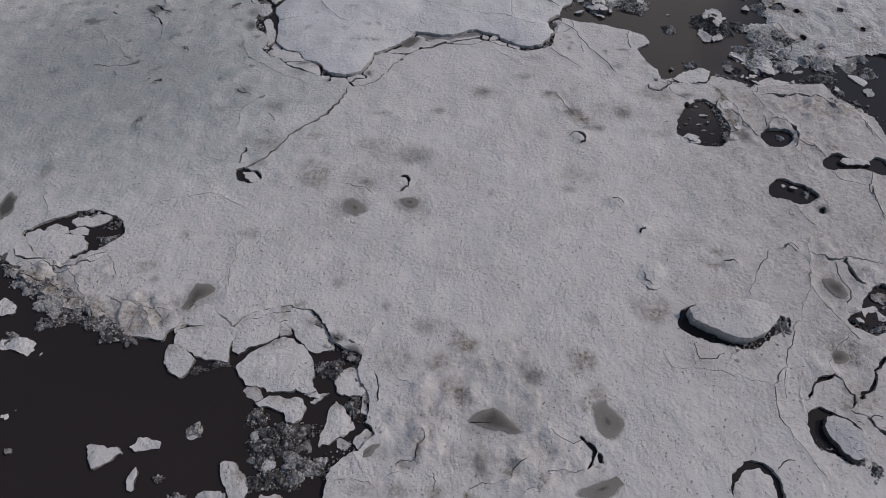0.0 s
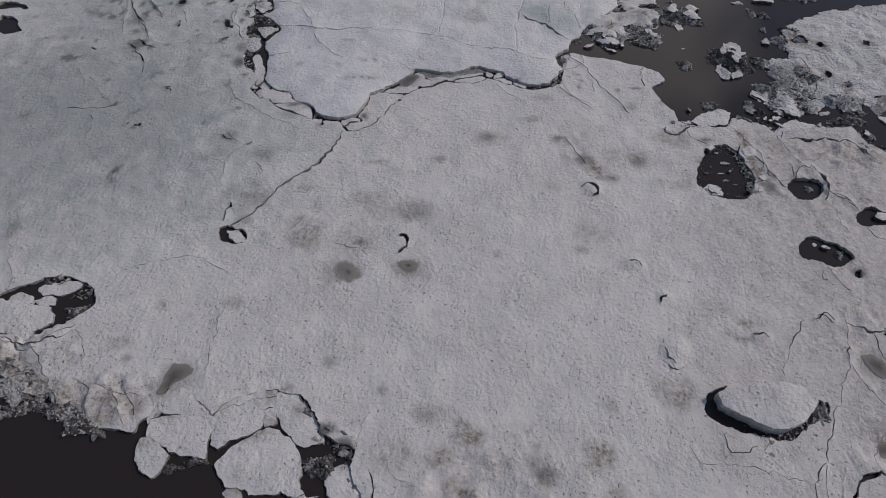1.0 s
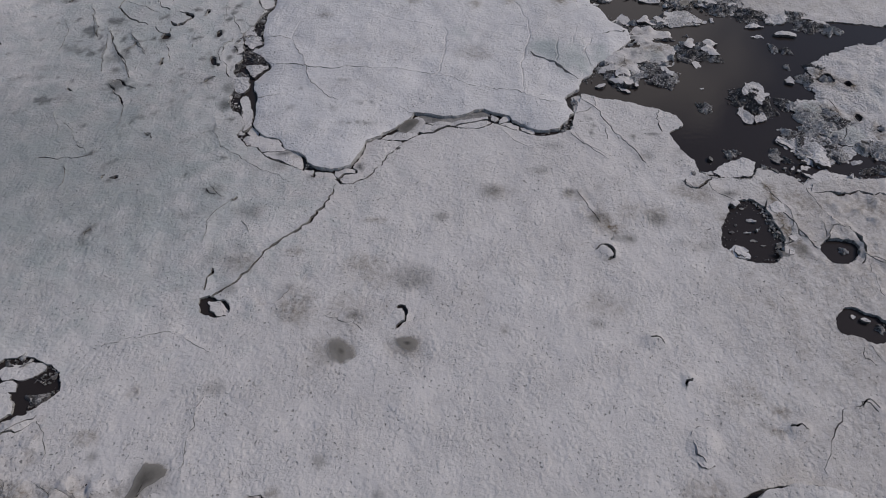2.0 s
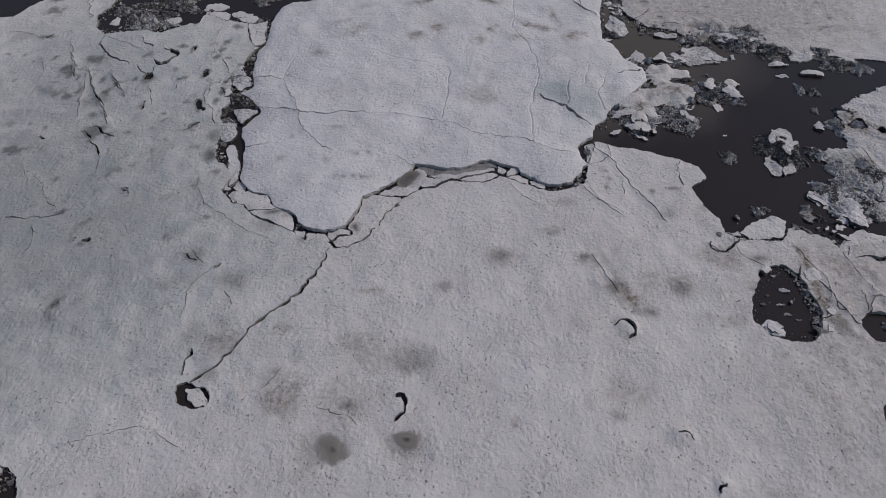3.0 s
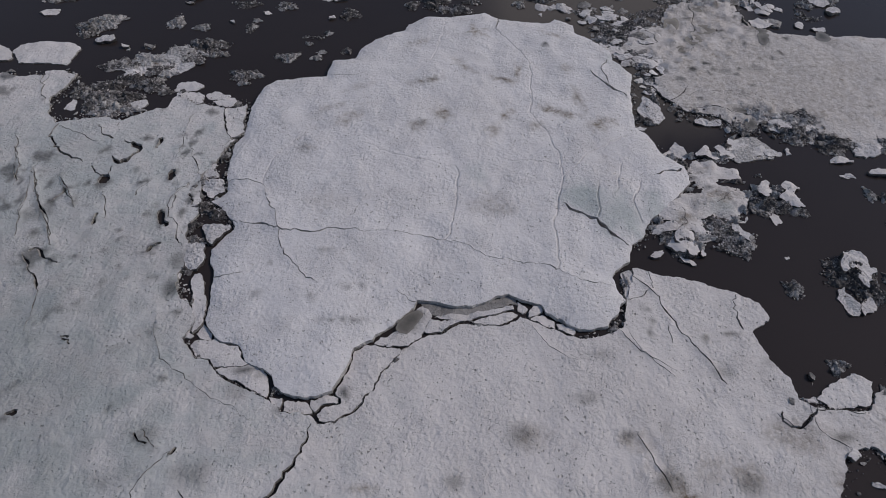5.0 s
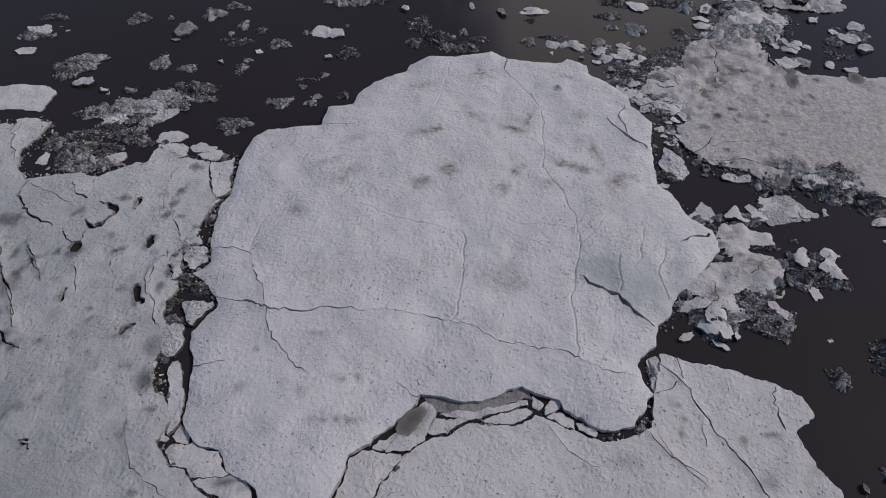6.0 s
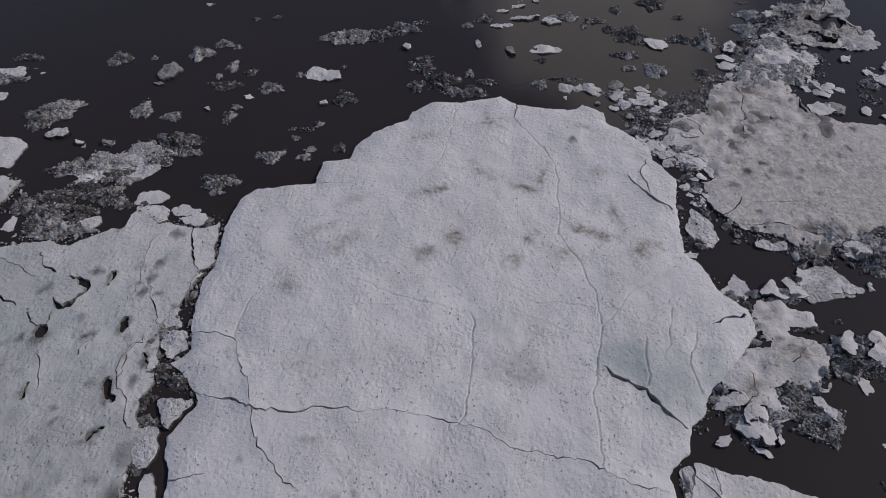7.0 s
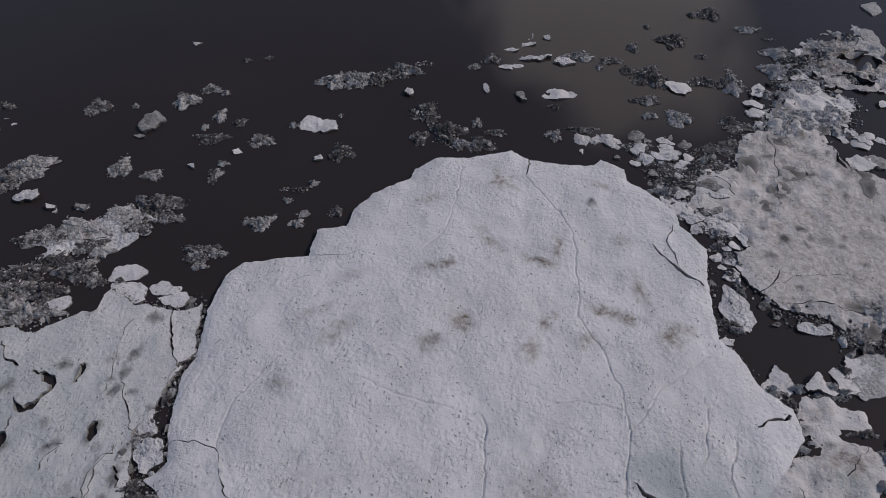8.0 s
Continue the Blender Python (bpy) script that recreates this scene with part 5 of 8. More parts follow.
floe_near = [(11.42, 56.35), (10.46, 55.78), (10.12, 55.12), (10.10, 54.16), (10.58, 53.30), (10.24, 53.01), (10.05, 52.35), (9.41, 51.91), (9.02, 51.48), (8.11, 51.26), (7.50, 51.26), (6.84, 51.46), (6.36, 51.94), (5.97, 52.10), (5.39, 52.48), (5.10, 52.91), (4.70, 53.13), (4.01, 53.35), (3.61, 53.51), (3.21, 53.74), (2.49, 53.62), (1.95, 53.39), (1.65, 53.16), (0.69, 52.93), (0.08, 52.87), (-0.54, 52.92), (-1.16, 53.08), (-1.57, 53.19), (-2.60, 53.24), (-2.87, 52.74), (-3.39, 52.19), (-3.97, 51.65), (-4.55, 51.17), (-5.13, 50.80), (-5.31, 50.49), (-5.69, 50.28), (-5.96, 50.17), (-6.32, 49.76), (-6.46, 48.96), (-6.72, 48.38), (-7.05, 47.80), (-7.29, 47.18), (-7.91, 46.90), (-8.64, 46.76), (-9.58, 46.84), (-10.18, 47.12), (-10.60, 47.45), (-10.93, 48.16), (-11.19, 48.35), (-11.92, 48.64), (-12.54, 48.93), (-12.91, 49.52), (-13.08, 50.02), (-13.54, 50.22), (-14.14, 50.27), (-14.79, 50.62), (-15.17, 51.14), (-15.44, 51.72), (-15.64, 52.69), (-15.72, 53.91), (-15.82, 55.06), (-15.90, 55.64), (-16.35, 56.24), (-16.48, 57.33), (-15.69, 58.60), (-15.32, 58.99)]
floe_west = [(-15.30, 59.38), (-15.71, 59.90), (-16.12, 60.43), (-16.86, 61.23), (-17.39, 61.64), (-16.88, 62.06), (-16.44, 62.63), (-16.83, 64.21), (-16.87, 65.70), (-16.94, 67.41), (-16.55, 68.54), (-16.42, 70.11)]
floe_cracks = [
    ([(-15.49, 59.72), (-14.18, 59.42), (-13.34, 59.35), (-12.78, 58.99), (-12.16, 58.81), (-11.08, 58.63), (-9.76, 58.49), (-8.81, 58.64), (-7.52, 58.79), (-5.87, 58.65)], 0.2),
    ([(-5.87, 58.65), (-2.93, 58.56), (-0.97, 57.85), (0.63, 57.50), (1.56, 56.81), (3.11, 56.41), (5.30, 56.15), (6.48, 55.59), (7.02, 55.07), (8.22, 54.85), (9.38, 54.48), (9.90, 54.32)], 0.13),
    ([(-12.27, 58.88), (-11.88, 57.63), (-10.95, 55.93), (-9.89, 55.03), (-9.06, 54.58)], 0.13),
    ([(-12.17, 58.88), (-12.51, 60.19), (-13.48, 61.75), (-14.06, 62.98), (-14.89, 63.61), (-16.00, 63.82), (-16.55, 63.60)], 0.09),
    ([(7.36, 61.48), (8.57, 60.50), (9.52, 60.12), (10.22, 59.36), (10.86, 58.44), (11.61, 57.73)], 0.2),
    ([(12.02, 76.72), (12.47, 75.67), (13.15, 74.77), (13.87, 74.19), (14.64, 73.50)], 0.2),
    ([(13.71, 78.68), (12.85, 77.24), (12.87, 75.98), (13.33, 74.65)], 0.1),
    ([(4.20, 85.74), (4.22, 83.30)], 0.12),
    ([(-15.89, 54.94), (-15.08, 55.11), (-13.90, 55.27)], 0.12),
    ([(-2.17, 52.82), (-3.00, 53.37), (-4.05, 54.09)], 0.1),
    ([(17.09, 65.04), (15.89, 64.72), (14.85, 64.27)], 0.25),
    ([(-10.29, 75.80), (-9.22, 75.69), (-7.54, 75.83)], 0.06),
]
floe_cracks = [(path, width * (0.7 if k == 1 else 1.6 if k in (4, 5) else 1.1)) for k, (path, width) in enumerate(floe_cracks)]
floe_seams = [
    ([(-14.06, 62.98), (-13.95, 65.16), (-13.11, 66.54), (-11.55, 68.49)], 0.025),
    ([(7.29, 61.48), (6.79, 59.91), (6.66, 57.70), (6.64, 55.66)], 0.040),
    ([(7.37, 61.56), (8.09, 64.00), (7.76, 66.72), (7.30, 68.93), (6.01, 71.27), (6.52, 74.10), (6.72, 77.79), (5.65, 80.45), (4.24, 82.93)], 0.035),
    ([(10.28, 63.15), (10.20, 61.50), (9.86, 60.12)], 0.050),
    ([(0.20, 64.82), (0.06, 62.25), (-0.27, 60.25), (-0.48, 58.39), (-0.97, 57.85)], 0.035),
    ([(8.09, 64.00), (9.94, 66.27), (11.68, 67.48), (13.68, 68.74)], 0.030),
    ([(-0.64, 83.96), (-1.14, 80.35), (-2.03, 77.67), (-3.31, 76.38)], 0.025),
    ([(4.29, 65.76), (5.95, 65.68), (7.56, 65.33)], 0.025),
    ([(13.60, 63.60), (12.74, 61.51), (13.05, 59.94)], 0.045),
    ([(-6.86, 67.07), (-4.57, 66.15), (-1.61, 65.26)], 0.020),
    ([(12.55, 65.37), (11.98, 63.59), (11.35, 62.32)], 0.030),
]
# brown stains; the creases near (8, 71.5) and (9, 82) are darkened by colour only
floe_spots = [(-2.88, 69.26, 1.3, 1.0, "d7", 20), (-2.5, 69.6, 0.8, 0.5, "w3", 0), (-0.85, 70.8, 1.1, 1.2, "d7", 45), (4.25, 70.82, 0.5, 1.5, "d8", -35), (4.3, 75.4, 1.6, 0.45, "d9", -15),
    (5.6, 76.6, 0.4, 1.6, "d7", -20), (2.07, 82.5, 2.4, 0.45, "d7", 20), (2.0, 82.8, 0.4, 1.8, "d7", 10), (2.9, 82.0, 1.5, 0.35, "d5", -30), (8.3, 71.5, 3.0, 0.6, "d7", -15),
    (9.4, 71.2, 1.2, 0.5, "d8", 0), (10.3, 73.2, 0.6, 2.2, "d5", 10), (11.6, 70.07, 2.0, 1.3, "d6", 30), (-2.21, 74.98, 2.0, 0.5, "d7", 10), (-1.8, 75.2, 1.0, 0.4, "w3", 0),
    (1.16, 76.86, 1.8, 0.5, "d5", -40), (8.31, 80.69, 0.6, 0.6, "w8", 0), (9.17, 82.33, 1.8, 0.5, "d6", -30), (9.66, 77.15, 1.2, 0.8, "d5", 0), (3.05, 68.91, 0.9, 1.2, "d6", 20),
    (6.47, 69.67, 1.4, 0.9, "d4", -20), (0.47, 78.06, 1.2, 0.4, "d4", -40), (5.51, 77.12, 0.4, 1.2, "d5", 0), (-2.99, 80.86, 2.2, 0.7, "d4", 25), (-10.2, 71.2, 2.2, 0.6, "d4", 30),
    (-8.4, 70.0, 2.2, 0.8, "d4", 35), (-7.9, 74.1, 2.2, 0.6, "d3", 25), (-11.5, 66.8, 1.2, 0.9, "d4", 0)]
floe_marks = [(-8.76, 56.95, 1.07, 0.55, "w3"), (-12.78, 53.56, 0.89, 0.74, "w4"), (-6.45, 54.19, 2.11, 0.31, "w4"), (-7.08, 51.62, 3.15, 0.28, "w5"),
    (-12.22, 56.09, 0.74, 0.47, "w4"), (-9.33, 53.27, 0.71, 0.48, "w4"), (-9.66, 61.38, 4.09, 2.41, "d2"), (2.49, 61.05, 4.11, 1.99, "d3"),
    (9.20, 62.10, 3.51, 2.92, "b9"), (11.44, 60.32, 3.75, 4.77, "b9"), (14.21, 61.12, 2.08, 2.89, "b9"), (9.71, 61.09, 2.07, 2.43, "b9"),
    (14.73, 78.23, 2.67, 4.70, "b5"), (1.27, 64.38, 2.89, 2.65, "b4")]
great_floe = sheet("ice_floe", floe_far + floe_near + floe_west, 0.20, 1.5, (), floe_cracks, [(path, -2.4 * height) for path, height in floe_seams], step=0.33, ragged=0.13, relief=0.15, dome=0.26, rim=0.10, lip=0.05,
                   spots=[(x, y, 1.3 * w, 1.35 * d, kind, turn) for x, y, w, d, kind, turn in floe_spots] + floe_marks, mats=(CLEAN, PALE), seed=2)
tagged(great_floe, "great raised floe of clean white ice with fine cracks", "ice floe")

# ---- the floe beyond, with pools, and the dirty floes of the channel ----
east_floe_rim = [(15.18, 80.57), (16.49, 82.50), (17.08, 83.94), (19.28, 84.26), (19.88, 84.86), (20.74, 87.03), (22.81, 88.68), (23.76, 88.56), (24.86, 91.45), (26.28, 92.19), (26.51, 93.51), (28.22, 94.67), (29.98, 94.47), (30.59, 92.97), (32.12, 92.41), (31.36, 90.83), (29.73, 89.09), (27.78, 88.73), (28.36, 86.80), (28.26, 84.94), (30.02, 84.07), (30.74, 83.49), (52.00, 82.00), (78.00, 80.00), (78.00, 62.00), (31.12, 68.22), (29.40, 68.97), (28.40, 69.21), (26.42, 70.24), (25.68, 71.47), (24.03, 69.79), (23.30, 69.42), (22.81, 70.31), (21.04, 71.69), (19.09, 72.06), (18.21, 73.35), (17.37, 74.51), (17.44, 76.47), (18.45, 76.98), (18.55, 78.41), (17.58, 79.40)]
east_pools = [(20.90, 84.48, 2.14, 3.18, "q9"), (23.97, 83.92, 2.51, 2.06, "q9"), (22.45, 82.20, 2.08, 2.12, "q9"), (20.84, 80.82, 1.58, 1.61, "q9"),
    (29.03, 83.93, 2.43, 1.62, "q9"), (29.03, 82.37, 1.72, 2.81, "q9"), (34.75, 82.98, 2.12, 2.77, "q9"), (24.07, 70.42, 1.62, 1.94, "q8"),
    (27.41, 70.67, 4.09, 1.98, "q8"), (24.07, 72.11, 2.49, 0.95, "q7"), (26.36, 90.55, 3.24, 2.97, "q9"), (24.21, 87.52, 2.22, 1.50, "q8"),
    (28.17, 88.81, 1.81, 1.87, "q8")]
east_marks = [(24.0, 86.0, 10.0, 10.0, "c4"), (23.0, 71.6, 10.0, 3.5, "c5"), (19.0, 79.0, 5.0, 8.0, "c5"), (28.0, 76.58, 34.00, 20.0, "d4"), (24.0, 84.0, 12.0, 9.0, "r3"), (27.0, 90.0, 8.0, 8.0, "r5"), (24.0, 71.5, 12.0, 4.0, "r3"), (19.5, 80.0, 5.0, 7.0, "r3"), (24.0, 86.5, 10.0, 8.0, "d4"), (22.56, 78.60, 1.00, 0.84, "w9"), (21.18, 77.60, 0.89, 0.95, "w9"), (25.32, 77.72, 0.72, 0.69, "w8"),
    (21.04, 78.77, 0.72, 0.70, "w6"), (19.63, 76.18, 1.05, 0.65, "w6"), (24.00, 77.51, 1.34, 0.82, "w4"), (26.80, 77.87, 1.80, 1.11, "w3"),
    (30.18, 79.58, 2.77, 1.18, "d4"), (31.65, 76.65, 2.22, 1.38, "d4"), (27.68, 71.33, 4.95, 2.38, "d5"), (29.99, 71.90, 2.50, 2.44, "d5"),
    (23.96, 72.39, 2.50, 0.84, "w5"), (18.34, 72.33, 0.75, 1.05, "w6"), (28.45, 84.99, 2.95, 3.31, "d6")]
rnd = random.Random(17)
# small pits shown as dark colour, with nothing sunk into the surface
pit_marks = [(rnd.uniform(18, 40), rnd.uniform(71, 88), rnd.uniform(0.4, 1.0), rnd.uniform(0.3, 0.6), rnd.choice(("w4", "w6", "w7", "d8")), rnd.uniform(0, 180)) for _ in range(60)]
east_floe = sheet("ice_floe", east_floe_rim, 0.0, 0.9, (), [
    ([(17.37, 74.51), (17.66, 72.89), (19.25, 74.06), (20.02, 75.27)], 0.12), ([(18.42, 73.35), (20.92, 74.68), (24.79, 74.72)], 0.06), ([(23.49, 88.03), (23.40, 86.43), (22.89, 84.29), (22.31, 81.99), (21.49, 79.83)], 0.12),
    ([(28.04, 87.11), (28.17, 85.24), (28.23, 84.34)], 0.25), ([(19.17, 72.34), (21.13, 72.64), (23.76, 71.83), (25.83, 71.86)], 0.12), ([(17.21, 83.65), (18.93, 83.09), (18.85, 81.41)], 0.14),
    ], (), step=0.3, ragged=0.3, relief=0.09, spots=east_pools + [(*row, 0) if row[4][0] == "w" else row for row in east_marks] + pit_marks, mats=(SNOW, SIDE), seed=3)
tagged(east_floe, "weathered ice floe with grey melt pools and a dirty ragged edge", "ice floe")
for ring in (
    [(25.48, 92.03), (26.45, 91.33), (28.02, 90.92), (27.19, 89.81), (25.76, 89.38), (25.03, 89.92), (24.86, 90.74)], [(23.23, 87.63), (25.08, 88.11), (24.83, 87.01), (23.39, 87.06)], [(27.53, 89.27), (29.20, 89.69), (28.56, 88.08), (27.32, 88.01)],
    [(20.33, 85.63), (21.97, 85.90), (21.77, 84.49), (20.67, 83.27), (19.91, 83.63)], [(23.00, 84.21), (23.52, 84.83), (24.43, 84.61), (24.99, 83.79), (24.20, 83.10), (22.93, 83.16)], [(21.54, 82.47), (22.28, 83.07), (23.00, 83.08), (23.42, 82.28), (22.48, 81.34), (21.86, 81.61)],
    [(20.23, 80.95), (21.13, 81.53), (21.31, 80.83), (21.36, 80.20), (20.41, 80.26)], [(28.12, 84.22), (28.77, 84.53), (30.04, 83.80), (29.27, 83.26), (28.02, 83.54)], [(28.62, 83.32), (29.86, 83.57), (29.79, 82.39), (28.74, 81.22), (28.53, 81.93)], [(34.21, 83.72), (35.33, 83.96), (35.60, 82.85), (35.04, 82.03), (33.92, 82.38)],
    [(23.63, 71.01), (24.36, 71.24), (24.82, 70.49), (24.30, 69.74), (23.49, 69.73)], [(25.58, 71.41), (26.99, 71.65), (28.73, 70.90), (28.98, 70.00), (28.20, 69.68), (27.21, 70.19), (26.21, 70.71)], [(22.94, 72.10), (23.52, 72.56), (24.81, 72.46), (25.23, 72.02), (23.74, 71.78)],
):
    pool(ring, -0.045)

far_raft = sheet("ice_floe", [(30.65, 100.54), (32.20, 101.64), (33.83, 102.85), (35.41, 103.06), (36.96, 103.84), (36.95, 102.53), (37.38, 100.74), (37.44, 99.01), (37.28, 97.75), (39.23, 96.56), (38.21, 93.45), (35.29, 93.56), (34.00, 93.69), (32.22, 94.04), (30.92, 94.40), (30.49, 95.17), (30.05, 95.95), (29.83, 97.47), (31.01, 98.74), (30.78, 99.50)], -0.08, 0.8,
                 [[(32.84, 101.92), (34.45, 102.13), (33.82, 100.95), (32.68, 100.84)], [(35.21, 102.05), (36.71, 102.99), (36.23, 101.34), (35.38, 101.06)], [(32.25, 97.76), (33.57, 98.53), (35.03, 98.38), (36.10, 98.99), (36.69, 98.58), (36.28, 97.08), (34.83, 96.74), (33.28, 97.20)], [(32.04, 95.98), (33.13, 96.23), (33.72, 95.29), (34.66, 94.53), (34.13, 93.99), (32.45, 94.58)], [(31.66, 100.21), (33.09, 99.88), (33.02, 98.94), (31.24, 98.41)]],
                 [([(36.91, 102.44), (35.31, 100.27), (35.10, 98.55)], 0.15), ([(36.57, 97.74), (37.41, 96.94), (37.66, 95.35)], 0.2)],
                 step=0.26, ragged=0.45, relief=0.26, pitch=0.9, spots=[(34.0, 98.5, 9.0, 10.0, "r5"), (33.5, 98.0, 9.0, 10.0, "d7"), (30.98, 99.76, 1.55, 1.85, "d8"), (35.53, 102.05, 2.13, 1.98, "d6"), (31.73, 96.45, 2.99, 1.39, "d7"), (30.64, 96.84, 2.00, 2.09, "d9"),
    (34.63, 95.70, 1.98, 1.21, "d5")], mats=(DIRTY, SILT), seed=4)
tagged(far_raft, "ragged raft of silty broken ice with dark pockets", "ice floe")

dirty_floe = sheet("ice_floe", [(42.38, 64.33), (38.36, 63.48), (35.94, 62.29), (34.05, 61.29), (32.72, 59.81), (31.84, 56.75), (32.02, 55.59), (30.16, 55.37), (28.76, 54.40), (29.85, 53.49), (29.07, 51.85), (30.04, 51.52), (28.53, 50.96), (27.09, 50.59), (26.67, 50.07), (27.63, 48.57), (27.92, 47.84), (29.80, 47.30), (30.31, 47.88), (31.31, 47.81), (32.23, 48.65), (33.48, 48.50), (34.46, 48.35), (35.42, 48.53), (36.30, 49.72), (37.51, 50.08), (41.37, 50.66), (45.09, 50.37), (60.00, 52.00), (62.00, 66.00)], 0.04, 0.9,
                   [[(31.44, 54.17), (32.20, 54.46), (32.88, 53.54), (32.96, 52.82), (31.99, 52.53), (31.38, 53.15)], [(33.07, 58.78), (34.15, 58.90), (34.29, 57.79), (33.38, 57.47), (32.81, 58.16)], [(29.18, 51.68), (30.33, 51.61), (30.29, 50.82), (29.17, 50.80)], [(30.37, 49.79), (30.81, 49.38), (30.62, 48.04), (30.11, 48.20)], [(34.24, 53.66), (34.90, 53.67), (34.52, 52.93)],
                    [(35.68, 52.23), (36.44, 52.25), (35.97, 51.18), (35.34, 51.34)], [(35.04, 57.80), (35.67, 57.82), (35.39, 57.02), (34.85, 57.10)], [(40.59, 54.90), (41.44, 54.82), (41.03, 54.25), (40.40, 54.33)], [(39.79, 58.50), (40.75, 58.32), (40.36, 57.51), (39.69, 57.70)]],
                   [([(32.02, 55.59), (32.99, 54.66), (33.02, 52.37), (32.40, 50.60)], 0.12), ([(32.90, 52.82), (34.86, 51.51), (37.21, 51.99)], 0.07), ([(29.28, 50.80), (30.94, 51.00), (31.45, 50.15), (32.36, 49.74)], 0.4)],
                   step=0.26, ragged=0.45, relief=0.17, pitch=0.9, spots=[(30.13, 53.50, 2.20, 1.94, "d7"), (32.06, 53.53, 2.76, 2.93, "d8"), (33.62, 58.18, 2.89, 2.57, "d8"), (29.65, 51.16, 2.68, 1.29, "d9"),
    (30.75, 48.87, 1.57, 2.65, "d9"), (34.44, 53.30, 1.32, 1.57, "d7"), (35.76, 51.61, 1.63, 1.90, "d8"), (35.36, 57.41, 1.38, 1.70, "d7"),
    (40.91, 54.62, 1.68, 1.23, "d7"), (40.16, 58.01, 2.32, 1.75, "d5"), (30.74, 53.69, 3.31, 2.92, "b6"), (32.55, 51.03, 4.30, 3.72, "b6"),
    (38.12, 55.71, 5.09, 5.20, "b3"), (40.48, 52.05, 3.28, 1.96, "d5"), (34.05, 49.34, 2.11, 1.45, "b5")],
                   mats=(DIRTY, SILT), seed=5)
tagged(dirty_floe, "rough dirty floe of frozen-together rubble along the channel", "ice floe")

side_raft = sheet("ice_floe", [(17.43, 65.70), (18.02, 66.41), (18.59, 66.41), (19.59, 66.56), (20.07, 66.28), (20.56, 65.50), (21.27, 65.36), (21.45, 64.82), (21.18, 64.37), (19.99, 64.36), (19.62, 64.14), (19.98, 63.79), (20.79, 63.49), (21.54, 63.07), (21.26, 62.01), (20.50, 61.20), (19.86, 60.40), (19.44, 60.20), (18.69, 60.51), (17.82, 60.51), (17.13, 60.19), (17.36, 59.61), (17.68, 59.05), (17.70, 58.38), (16.75, 58.23), (16.55, 58.67), (16.22, 59.23), (15.54, 59.23), (15.08, 59.99), (14.44, 60.18), (14.25, 60.76), (15.15, 61.77), (15.85, 62.10), (16.55, 62.69), (17.40, 63.12), (18.05, 63.47), (17.96, 63.99), (17.27, 63.90), (17.46, 64.79)],
                  -0.02, 0.8, (), [([(20.72, 63.49), (19.69, 62.42), (18.77, 61.79)], 0.06), ([(15.54, 59.23), (16.16, 60.18), (16.32, 61.17)], 0.08)],
                  step=0.24, ragged=0.3, relief=0.2, pitch=0.8, dome=0.18, spots=[(18.6, 62.6, 5.5, 5.0, "d2"), (19.3, 62.6, 3.0, 1.6, "d6", 20), (18.5, 65.3, 2.5, 1.0, "d5", 0), (16.0, 60.2, 2.0, 1.2, "d7", 30), (17.6, 64.3, 1.6, 0.7, "w5", 0), (17.51, 63.47, 1.09, 0.90, "w7"), (18.78, 63.48, 0.66, 0.36, "w5"), (15.57, 62.39, 1.07, 0.43, "d8"), (18.98, 61.39, 2.47, 1.71, "b6"),
    (17.35, 61.79, 1.42, 0.86, "d3"), (20.56, 62.85, 1.45, 1.35, "d3")], mats=(SNOW, SILT), seed=6)
tagged(side_raft, "jagged raft of white ice with dark silty pockets", "ice floe")



def field(ring, count, low, high, kinds, group, seed):
    """Frozen-in heaps that cover a floe, one thing each, inside a stretch of the plan."""
    rnd = random.Random(seed)
    a, b = np.array(ring).min(0), np.array(ring).max(0)
    while count:
        p = (rnd.uniform(a[0], b[0]), rnd.uniform(a[1], b[1]))
        if inside(np.array([p]), ring)[0]:
            w = rnd.uniform(low, high)
            ob = rubble(p[0], p[1], w * rnd.uniform(0.9, 1.5), w * rnd.uniform(0.7, 1.1), rnd.choice(kinds), group=group, fill=0.5, size=w * 0.3, tall=0.10 * w,
                        label="frozen heap of whitish broken ice on a floe", pale=True)
            ob.location.z = -0.1
            count -= 1


field([(30.44, 55.37), (31.19, 55.10), (33.06, 53.73), (32.88, 52.27), (29.54, 50.81), (27.57, 50.43), (26.99, 50.25), (27.79, 49.08), (30.64, 47.80), (31.45, 50.15), (32.94, 49.16), (35.38, 48.69), (36.37, 49.89), (32.13, 50.59), (29.13, 52.03)], 18, 0.8, 2.0, "rrrd", "heaps frozen into the dirty floe", 21)
scatter([(32.20, 53.76, 1.66, 1.37, "r"), (33.77, 58.42, 1.28, 1.08, "r"), (29.90, 51.38, 1.62, 0.93, "r"), (30.65, 48.99, 0.74, 1.42, "r"),
    (36.01, 51.92, 0.65, 0.77, "r"), (33.21, 49.70, 1.06, 1.63, "r"), (27.90, 51.34, 1.29, 1.10, "r"), (29.23, 54.82, 1.67, 1.19, "r"),
    (31.65, 50.53, 1.28, 1.10, "r"), (26.04, 48.59, 1.04, 1.21, "g"), (35.21, 48.07, 1.25, 0.53, "f"), (38.21, 47.79, 1.36, 1.25, "r"),
    (27.98, 47.31, 0.82, 0.68, "s"), (32.11, 48.10, 1.25, 0.52, "s"), (37.35, 45.16, 0.81, 1.01, "s"), (34.57, 45.51, 0.61, 0.67, "s"),
    (34.97, 45.13, 0.51, 0.83, "r"), (38.68, 50.13, 1.61, 1.31, "r")], "rubble round the dirty floe", (DIRTY, SILT), True)
